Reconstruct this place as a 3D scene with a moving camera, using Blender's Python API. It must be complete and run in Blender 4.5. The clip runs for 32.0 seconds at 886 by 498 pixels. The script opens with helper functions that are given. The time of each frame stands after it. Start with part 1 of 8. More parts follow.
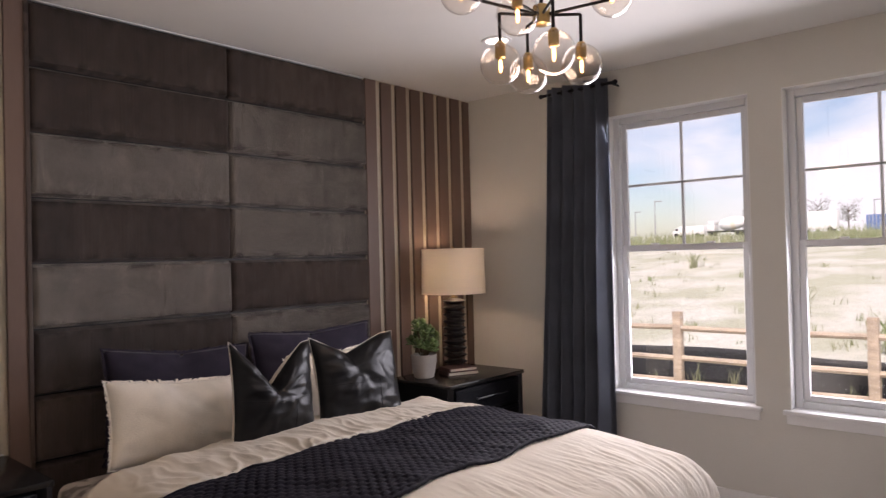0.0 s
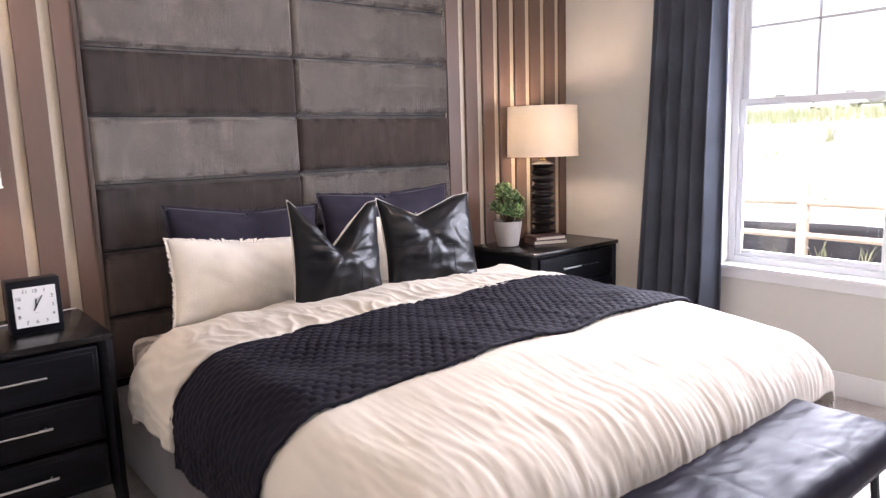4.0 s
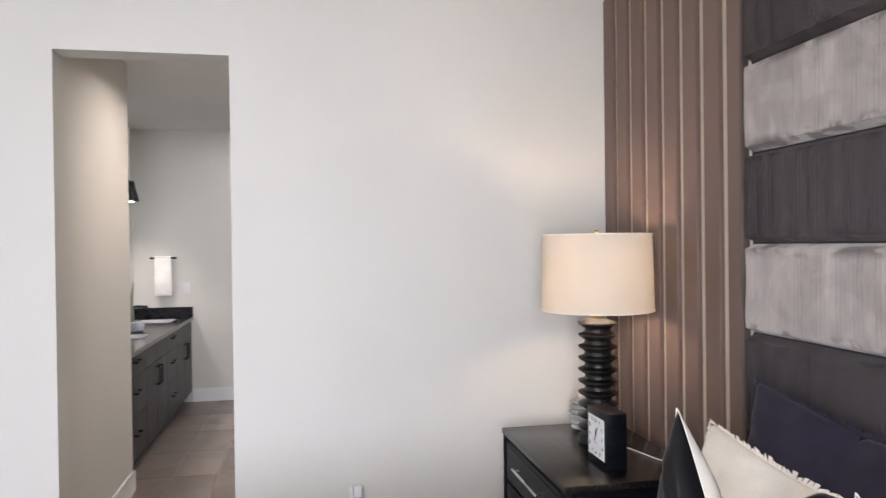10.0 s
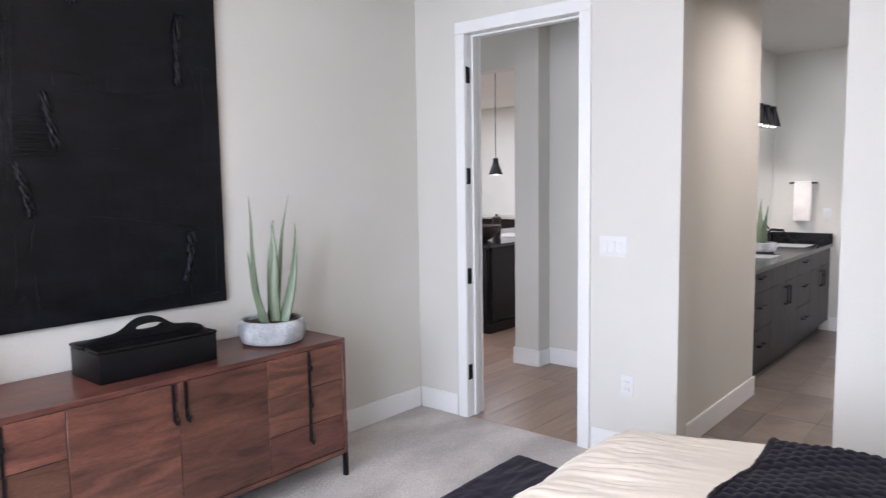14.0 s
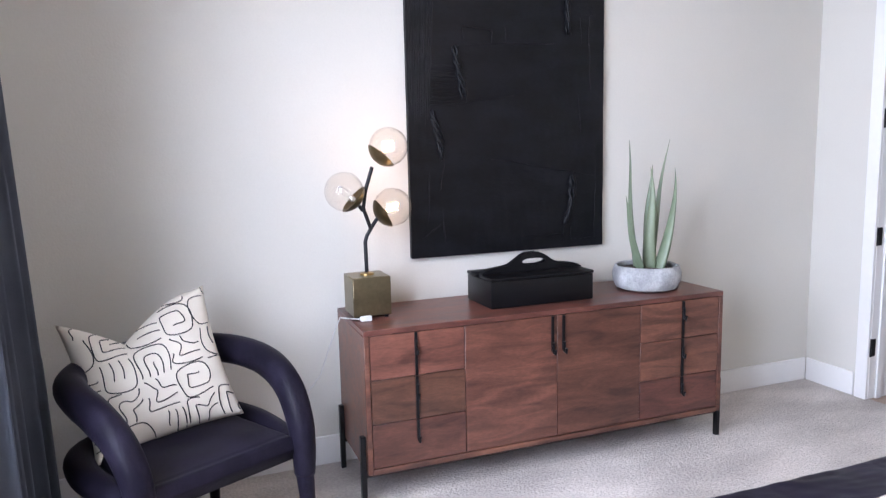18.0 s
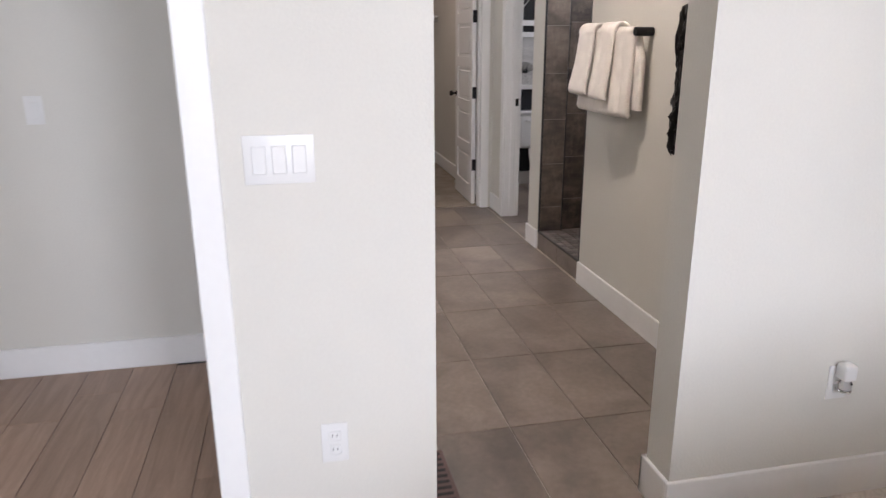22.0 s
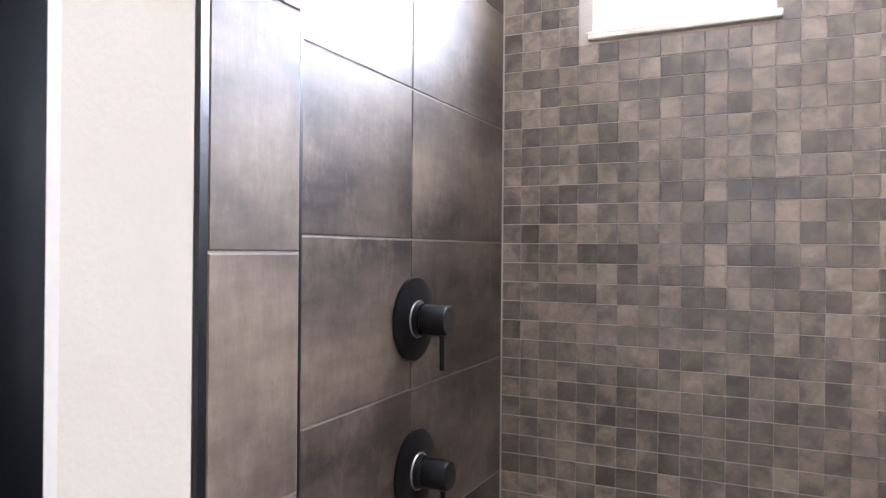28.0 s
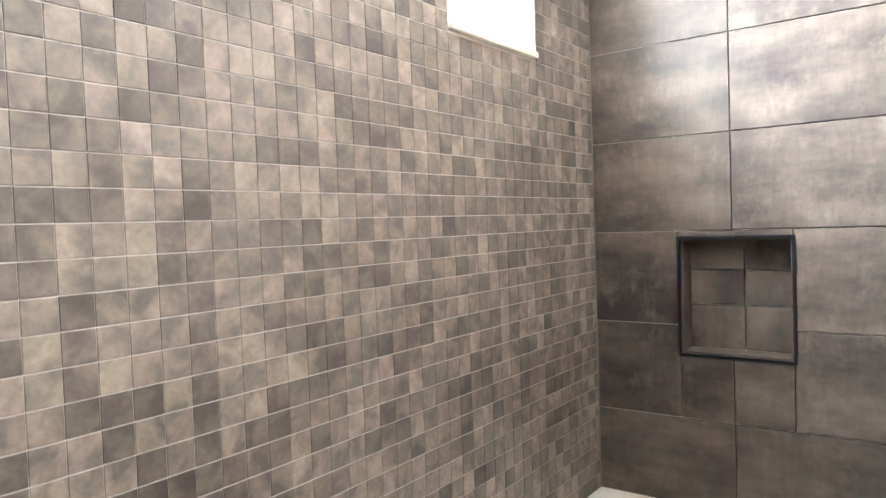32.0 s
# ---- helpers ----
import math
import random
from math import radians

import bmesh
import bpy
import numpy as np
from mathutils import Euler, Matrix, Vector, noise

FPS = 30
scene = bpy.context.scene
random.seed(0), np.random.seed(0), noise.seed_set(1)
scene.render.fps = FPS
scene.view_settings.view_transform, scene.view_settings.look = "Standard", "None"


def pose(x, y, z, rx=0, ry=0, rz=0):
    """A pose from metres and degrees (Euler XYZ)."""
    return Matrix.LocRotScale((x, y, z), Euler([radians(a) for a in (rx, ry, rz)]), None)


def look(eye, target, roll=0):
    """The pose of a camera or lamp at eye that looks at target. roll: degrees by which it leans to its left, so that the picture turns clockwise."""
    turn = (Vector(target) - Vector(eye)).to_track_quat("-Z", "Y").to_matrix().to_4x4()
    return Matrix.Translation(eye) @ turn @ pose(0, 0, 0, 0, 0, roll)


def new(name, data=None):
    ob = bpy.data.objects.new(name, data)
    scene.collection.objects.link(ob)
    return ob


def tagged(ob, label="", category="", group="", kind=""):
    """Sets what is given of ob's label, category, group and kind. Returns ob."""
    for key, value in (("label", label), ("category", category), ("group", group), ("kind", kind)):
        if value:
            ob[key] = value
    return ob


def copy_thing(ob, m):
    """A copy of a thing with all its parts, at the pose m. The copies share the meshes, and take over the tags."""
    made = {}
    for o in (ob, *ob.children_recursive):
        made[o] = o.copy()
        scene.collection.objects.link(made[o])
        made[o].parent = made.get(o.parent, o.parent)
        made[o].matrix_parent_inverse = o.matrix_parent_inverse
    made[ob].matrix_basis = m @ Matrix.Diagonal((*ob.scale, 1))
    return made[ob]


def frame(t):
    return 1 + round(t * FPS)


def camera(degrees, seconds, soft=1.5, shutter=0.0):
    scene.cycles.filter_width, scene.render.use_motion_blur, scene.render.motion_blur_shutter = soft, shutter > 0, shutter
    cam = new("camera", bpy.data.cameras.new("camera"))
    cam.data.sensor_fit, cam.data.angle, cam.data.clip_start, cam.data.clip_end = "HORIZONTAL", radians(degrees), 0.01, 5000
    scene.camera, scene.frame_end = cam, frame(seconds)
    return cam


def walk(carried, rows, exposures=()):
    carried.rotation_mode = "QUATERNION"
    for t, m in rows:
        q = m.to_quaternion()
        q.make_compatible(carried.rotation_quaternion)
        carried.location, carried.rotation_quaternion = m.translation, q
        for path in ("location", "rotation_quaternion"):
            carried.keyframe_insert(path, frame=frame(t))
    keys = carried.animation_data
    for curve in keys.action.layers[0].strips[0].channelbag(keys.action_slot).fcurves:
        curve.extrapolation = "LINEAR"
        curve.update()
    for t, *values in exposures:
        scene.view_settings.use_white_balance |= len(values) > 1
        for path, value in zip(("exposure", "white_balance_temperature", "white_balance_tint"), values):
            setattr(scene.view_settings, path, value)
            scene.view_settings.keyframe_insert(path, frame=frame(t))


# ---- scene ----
cam = camera(65.0, 32.0, soft=1.25, shutter=0.35)

# seconds, eye, target, roll
PATH = [
    (0, (0.014, -0.13, 1.558), (1.511, 1.195, 1.584), -1.4),
    (0.5, (0.004, -0.133, 1.533), (1.416, 1.283, 1.554), -1.5),
    (1, (-0.009, -0.108, 1.539), (1.372, 1.339, 1.513), -1.2),
    (1.5, (-0.021, -0.087, 1.492), (1.336, 1.379, 1.405), -1.3),
    (2, (-0.037, -0.074, 1.481), (1.297, 1.405, 1.303), -1.1),
    (2.5, (-0.044, -0.077, 1.462), (1.265, 1.412, 1.199), -1.3),
    (3, (-0.032, -0.085, 1.457), (1.267, 1.404, 1.147), -1.2),
    (3.5, (0.085, -0.072, 1.428), (1.385, 1.417, 1.123), -1.5),
    (5.5, (1.716, 0.22, 1.474), (2.63, 1.979, 1.205), -2.0),
    (6, (2.183, 0.245, 1.482), (2.972, 2.08, 1.394), -2.2),
    (6.5, (2.679, 0.352, 1.532), (2.948, 2.332, 1.618), -1.5),
    (7, (2.898, 0.555, 1.579), (2.801, 2.549, 1.706), -1.3),
    (7.5, (3.147, 0.676, 1.593), (2.499, 2.560, 1.760), -0.9),
    (8, (3.196, 0.819, 1.582), (2.051, 2.453, 1.721), -0.6),
    (8.5, (3.268, 1.114, 1.606), (1.828, 2.5, 1.686), -0.6),
    (9, (3.349, 1.419, 1.599), (1.718, 2.576, 1.626), -0.7),
    (9.5, (3.31, 1.663, 1.595), (1.446, 2.387, 1.566), -0.7),
    (10, (3.227, 1.892, 1.587), (1.263, 2.266, 1.573), -0.7),
    (10.5, (3.204, 2.06, 1.576), (1.205, 2.122, 1.59), -0.7),
    (11, (3.231, 2.233, 1.591), (1.284, 1.776, 1.573), -0.9),
    (11.5, (3.26, 2.297, 1.564), (1.371, 1.646, 1.464), -0.5),
    (12, (3.312, 2.28, 1.557), (1.432, 1.608, 1.429), -0.4),
    (12.5, (3.365, 2.248, 1.539), (1.529, 1.466, 1.409), -0.4),
    (13, (3.416, 2.215, 1.54), (1.702, 1.196, 1.39), -0.6),
    (13.5, (3.453, 2.218, 1.54), (1.849, 1.036, 1.362), -0.7),
    (14, (3.486, 2.184, 1.529), (1.966, 0.898, 1.34), -0.8),
    (14.5, (3.529, 2.174, 1.537), (2.183, 0.703, 1.374), -1.0),
    (15, (3.554, 2.185, 1.556), (2.402, 0.554, 1.437), -1.0),
    (15.5, (3.575, 2.191, 1.561), (2.552, 0.474, 1.503), -1.1),
    (17.5, (3.609, 2.134, 1.461), (2.878, 0.281, 1.284), -1.3),
    (18, (3.569, 2.141, 1.432), (2.869, 0.287, 1.162), -1.3),
    (18.5, (3.509, 2.076, 1.407), (2.819, 0.233, 1.055), -1.4),
    (19, (3.383, 1.82, 1.408), (2.702, 0.0, 0.937), -1.4),
    (19.5, (3.199, 1.503, 1.407), (2.077, -0.059, 0.858), -1.3),
    (20, (2.959, 1.177, 1.446), (1.414, 0.019, 0.924), -0.8),
    (20.5, (2.745, 0.876, 1.428), (0.977, 0.067, 0.96), -0.6),
    (21, (2.478, 0.659, 1.41), (0.566, 0.364, 0.904), -0.5),
    (21.5, (2.071, 0.532, 1.421), (0.165, 0.679, 0.834), -0.2),
    (22, (1.655, 0.486, 1.431), (-0.219, 0.887, 0.86), -0.2),
    (22.5, (1.243, 0.548, 1.42), (-0.594, 1.116, 0.868), -0.8),
    (23, (0.832, 0.701, 1.462), (-0.963, 1.409, 0.936), -0.9),
    (23.5, (0.473, 0.822, 1.46), (-1.276, 1.674, 0.997), -0.6),
    (24, (0.17, 1.036, 1.434), (-1.554, 1.946, 0.986), -0.9),
    (24.5, (-0.126, 1.213, 1.459), (-1.865, 2.115, 1.058), -1.2),
    (26.5, (-1.55, 1.413, 1.498), (-3.126, 2.616, 1.234), -0.4),
    (27, (-1.835, 1.532, 1.489), (-3.291, 2.892, 1.317), 1.1),
    (27.5, (-2.103, 1.603, 1.508), (-3.298, 3.204, 1.431), 0.7),
    (28, (-2.343, 1.604, 1.536), (-3.213, 3.405, 1.54), 0.5),
    (28.5, (-2.515, 1.657, 1.565), (-3.022, 3.591, 1.606), -0.3),
    (29, (-2.658, 1.767, 1.58), (-2.705, 3.765, 1.655), -0.8),
    (29.5, (-2.751, 1.877, 1.607), (-2.344, 3.834, 1.686), -1.3),
    (30.1, (-2.842, 1.965, 1.647), (-1.857, 3.705, 1.638), -1.2),
    (30.5, (-2.846, 2.033, 1.653), (-1.572, 3.572, 1.566), -1.7),
    (31, (-2.761, 2.144, 1.597), (-1.336, 3.542, 1.471), -2.1),
    (31.5, (-2.65, 2.281, 1.565), (-1.113, 3.554, 1.437), -1.8),
    (32, (-2.612, 2.355, 1.587), (-1.0, 3.536, 1.516), -2.0),
]
EXPOSURES = [(0.0, 0.3, 6700, 25), (0.5, 0.65, 6600, 25), (1.0, 1.12, 6400, 24), (2.0, 1.45, 6300, 24), (3.5, 1.6, 6200, 24), (6.0, 1.75, 6000, 24), (7.0, 2.05, 5800, 15), (8.0, 1.65, 6000, 17), (9.0, 1.3, 6200, 17), (10.0, 1.1, 6100, 17), (12.0, 0.95, 6000, 16), (13.0, 1.15, 5900, 17),
             (15.0, 1.25, 5900, 17), (18.0, 1.5, 5700, 19), (20.0, 1.5, 6100, 22), (21.0, 1.25, 6300, 22), (22.0, 1.2, 6200, 18), (22.6, 1.1, 6200, 18), (23.0, 1.2, 6300, 20), (24.0, 2.05, 6050, 18), (26.5, 1.5, 5900, 14), (28.0, 2.5, 5800, 19), (29.0, 2.65, 5700, 15), (30.0, 2.85, 5800, 11), (31.0, 3.0, 6300, 9), (32.0, 3.25, 5850, 9)]

walk(cam, [(t, look(eye, target, roll)) for t, eye, target, roll in PATH], EXPOSURES)

# ---- world, sun and lamps ----
world = bpy.data.worlds.new("sky")
scene.world = world
world.use_nodes = True
wn, wl = world.node_tree.nodes, world.node_tree.links
sky = wn.new("ShaderNodeTexSky")
sky.sky_type = "NISHITA"
sky.sun_disc = False
sky.sun_elevation, sky.sun_rotation = radians(52), radians(250)
wn["Background"].inputs["Strength"].default_value = 0.12
# scattered white cloud over the blue
wtc, wmap, wnoise, wramp, wmix = (wn.new("ShaderNodeTexCoord"), wn.new("ShaderNodeMapping"), wn.new("ShaderNodeTexNoise"), wn.new("ShaderNodeValToRGB"), wn.new("ShaderNodeMixRGB"))
wmap.inputs["Scale"].default_value = (1.0, 1.0, 2.6)
wnoise.inputs["Scale"].default_value, wnoise.inputs["Detail"].default_value, wnoise.inputs["Distortion"].default_value = 3.2, 7, 0.4
wramp.color_ramp.elements[0].position, wramp.color_ramp.elements[1].position = 0.36, 0.60
wmix.inputs["Color2"].default_value = (7.5, 7.6, 7.9, 1)
wl.new(wtc.outputs["Generated"], wmap.inputs["Vector"])
wl.new(wmap.outputs[0], wnoise.inputs["Vector"])
wl.new(wnoise.outputs[0], wramp.inputs[0])
wl.new(wramp.outputs[0], wmix.inputs["Fac"])
wl.new(sky.outputs["Color"], wmix.inputs["Color1"])
wl.new(wmix.outputs[0], wn["Background"].inputs["Color"])

sun = new("sun", bpy.data.lights.new("sun", "SUN"))
sun.data.energy, sun.data.angle, sun.data.color = 4.0, radians(0.6), (1.0, 0.95, 0.87)
sun.matrix_world = look((-8, -3, 11), (0, 0, 0))


def area_lamp(name, at, to, sx, sy, watts, color, spread=180):
    lamp = new(name, bpy.data.lights.new(name, "AREA"))
    lamp.data.shape, lamp.data.size, lamp.data.size_y = "RECTANGLE", sx, sy
    lamp.data.energy, lamp.data.color, lamp.data.spread = watts, color, radians(spread)
    lamp.matrix_world = look(at, to)
    return lamp


def point_lamp(name, at, watts, color, radius=0.03):
    lamp = new(name, bpy.data.lights.new(name, "POINT"))
    lamp.data.energy, lamp.data.color, lamp.data.shadow_soft_size = watts, color, radius
    lamp.location = at
    return lamp


DAY = (0.90, 0.95, 1.0)
WARM = (1.0, 0.76, 0.53)
for wy, watts in ((1.672, 31), (0.572, 24)):
    area_lamp("window_light", (4.325, wy, 1.57), (0, wy, 0.6), 0.84, 1.72, watts, DAY, 150)
for wx, watts in ((-2.565, 11), (-1.745, 16), (-0.955, 16)):
    area_lamp("shower_window_light", (wx, 3.46, 2.33), (wx, 2.2, 2.30), 0.44, 0.45, watts, DAY, 140)

# ---- materials ----


def mat(name, base, rough=0.5, metal=0.0, var=0.12, scale=3.0, fine=60.0, bump=0.05, stretch=(1, 1, 1), second=None,
        mix=(0.4, 0.65), spec=0.5, sheen=0.0, coat=0.0, piece=0.0, island=0.0, dist=0.0, kind="noise", where="Object", hue=0.0, rvar=0.08):
    """A procedural surface: two scales of colour variation, varied gloss and fine relief."""
    m = bpy.data.materials.new(name)
    m.use_nodes = True
    n, l = m.node_tree.nodes, m.node_tree.links
    p = n["Principled BSDF"]
    tc = n.new("ShaderNodeTexCoord")
    mp = n.new("ShaderNodeMapping")
    mp.inputs["Scale"].default_value = stretch
    info = n.new("ShaderNodeObjectInfo")
    geo = n.new("ShaderNodeNewGeometry")
    pick = info.outputs["Random"] if not island else geo.outputs["Random Per Island"]
    if where == "World":
        l.new(geo.outputs["Position"], mp.inputs["Vector"])
    else:
        l.new(tc.outputs["Object"], mp.inputs["Vector"])
    if piece or island:
        mul = n.new("ShaderNodeMath")
        mul.operation = "MULTIPLY"
        mul.inputs[1].default_value = 57.0
        l.new(pick, mul.inputs[0])
        l.new(mul.outputs[0], mp.inputs["Location"])
    big = n.new("ShaderNodeTexNoise")
    big.inputs["Scale"].default_value, big.inputs["Detail"].default_value, big.inputs["Distortion"].default_value = scale, 5, dist
    l.new(mp.outputs[0], big.inputs["Vector"])
    small = n.new("ShaderNodeTexNoise")
    if kind == "voronoi":
        small = n.new("ShaderNodeTexVoronoi")
    small.inputs["Scale"].default_value = fine
    if kind == "noise":
        small.inputs["Detail"].default_value = 3
    l.new(mp.outputs[0], small.inputs["Vector"])
    fine_out = small.outputs[0]
    ramp = n.new("ShaderNodeValToRGB")
    two = second or tuple(c * (1 - var) for c in base)
    one = base if second else tuple(min(1, c * (1 + var)) for c in base)
    ramp.color_ramp.elements[0].position, ramp.color_ramp.elements[0].color = mix[0], (*two, 1)
    ramp.color_ramp.elements[1].position, ramp.color_ramp.elements[1].color = mix[1], (*one, 1)
    l.new(big.outputs[0], ramp.inputs[0])
    hsv = n.new("ShaderNodeHueSaturation")
    l.new(ramp.outputs[0], hsv.inputs["Color"])
    # value: fine grain and, for pieces, a shade of their own
    val = n.new("ShaderNodeMapRange")
    val.inputs["From Min"].default_value, val.inputs["From Max"].default_value = 0.3, 0.7
    val.inputs["To Min"].default_value, val.inputs["To Max"].default_value = 1 - var * 0.5, 1 + var * 0.5
    l.new(fine_out, val.inputs["Value"])
    shade = val.outputs[0]
    if piece or island:
        amount = piece or island
        rng = n.new("ShaderNodeMapRange")
        rng.inputs["To Min"].default_value, rng.inputs["To Max"].default_value = 1 - amount, 1 + amount
        l.new(pick, rng.inputs["Value"])
        times = n.new("ShaderNodeMath")
        times.operation = "MULTIPLY"
        l.new(shade, times.inputs[0])
        l.new(rng.outputs[0], times.inputs[1])
        shade = times.outputs[0]
        if hue:
            w = n.new("ShaderNodeTexWhiteNoise")
            w.noise_dimensions = "1D"
            l.new(pick, w.inputs["W"])
            hr = n.new("ShaderNodeMapRange")
            hr.inputs["To Min"].default_value, hr.inputs["To Max"].default_value = 0.5 - hue, 0.5 + hue
            l.new(w.outputs["Value"], hr.inputs["Value"])
            l.new(hr.outputs[0], hsv.inputs["Hue"])
    l.new(shade, hsv.inputs["Value"])
    l.new(hsv.outputs[0], p.inputs["Base Color"])
    rr = n.new("ShaderNodeMapRange")
    rr.inputs["To Min"].default_value, rr.inputs["To Max"].default_value = max(0.02, rough - rvar), min(1, rough + rvar)
    l.new(big.outputs[0], rr.inputs["Value"])
    l.new(rr.outputs[0], p.inputs["Roughness"])
    p.inputs["Metallic"].default_value = metal
    p.inputs["Specular IOR Level"].default_value = spec
    p.inputs["Sheen Weight"].default_value = sheen
    p.inputs["Sheen Roughness"].default_value = 0.35
    p.inputs["Coat Weight"].default_value = coat
    if bump:
        b = n.new("ShaderNodeBump")
        b.inputs["Strength"].default_value, b.inputs["Distance"].default_value = min(1, bump * 4), 0.004
        l.new(fine_out, b.inputs["Height"])
        l.new(b.outputs[0], p.inputs["Normal"])
    return m


def glow(name, color, strength):
    m = bpy.data.materials.new(name)
    m.use_nodes = True
    p = m.node_tree.nodes["Principled BSDF"]
    p.inputs["Base Color"].default_value = (*color, 1)
    p.inputs["Emission Color"].default_value = (*color, 1)
    p.inputs["Emission Strength"].default_value = strength
    return m


def glass(name, color=(1, 1, 1), rough=0.0, ior=1.45):
    m = bpy.data.materials.new(name)
    m.use_nodes = True
    p = m.node_tree.nodes["Principled BSDF"]
    p.inputs["Base Color"].default_value = (*color, 1)
    p.inputs["Roughness"].default_value = rough
    p.inputs["IOR"].default_value = ior
    p.inputs["Transmission Weight"].default_value = 1
    return m


def pane_glass(name):
    """Thin clear glass: mostly clear, with a faint mirror of the room."""
    m = bpy.data.materials.new(name)
    m.use_nodes = True
    n, l = m.node_tree.nodes, m.node_tree.links
    clear, shine, mixer = n.new("ShaderNodeBsdfTransparent"), n.new("ShaderNodeBsdfGlossy"), n.new("ShaderNodeMixShader")
    shine.inputs["Roughness"].default_value = 0.02
    mixer.inputs[0].default_value = 0.05
    l.new(clear.outputs[0], mixer.inputs[1])
    l.new(shine.outputs[0], mixer.inputs[2])
    l.new(mixer.outputs[0], n["Material Output"].inputs["Surface"])
    return m


M_WALL = mat("greige_wall_paint", (0.645, 0.63, 0.58), 0.75, var=0.025, scale=0.9, fine=110, bump=0.05, where="World", spec=0.3)
M_CEIL = mat("ceiling_paint", (0.74, 0.73, 0.70), 0.9, var=0.02, scale=1.2, fine=140, bump=0.05, where="World", spec=0.2)
M_TRIM = mat("white_trim_paint", (0.80, 0.80, 0.79), 0.38, var=0.02, scale=2, fine=40, bump=0.01, where="World")
M_BLACKWALL = mat("black_wall_paint", (0.012, 0.013, 0.016), 0.55, var=0.1, where="World", bump=0.03)
M_CARPET = mat("woven_loop_carpet", (0.57, 0.53, 0.50), 0.95, var=0.17, scale=1.4, fine=75, bump=0.25, kind="voronoi", where="World", spec=0.1, stretch=(1, 2.0, 1))
M_CLOSETCARPET = mat("closet_carpet", (0.30, 0.255, 0.21), 0.95, var=0.14, scale=6, fine=260, bump=0.2, kind="voronoi", where="World", spec=0.1)
M_PLANK = mat("oak_plank", (0.41, 0.278, 0.202), 0.34, var=0.20, scale=1.6, fine=30, bump=0.02, stretch=(1.3, 14, 1), second=(0.285, 0.186, 0.132), mix=(0.3, 0.7), piece=0.14, dist=1.2)
M_GROUT = mat("grey_grout", (0.20, 0.175, 0.150), 0.9, var=0.1, fine=200, bump=0.05, where="World")
M_LGROUT = mat("light_grout", (0.58, 0.52, 0.46), 0.9, var=0.1, fine=200, bump=0.05, where="World")
M_FTILE = mat("porcelain_floor_tile", (0.238, 0.193, 0.162), 0.33, var=0.20, scale=3.0, fine=40, bump=0.01, second=(0.128, 0.102, 0.086), mix=(0.38, 0.66), piece=0.16, dist=0.5, rvar=0.06, spec=0.75)


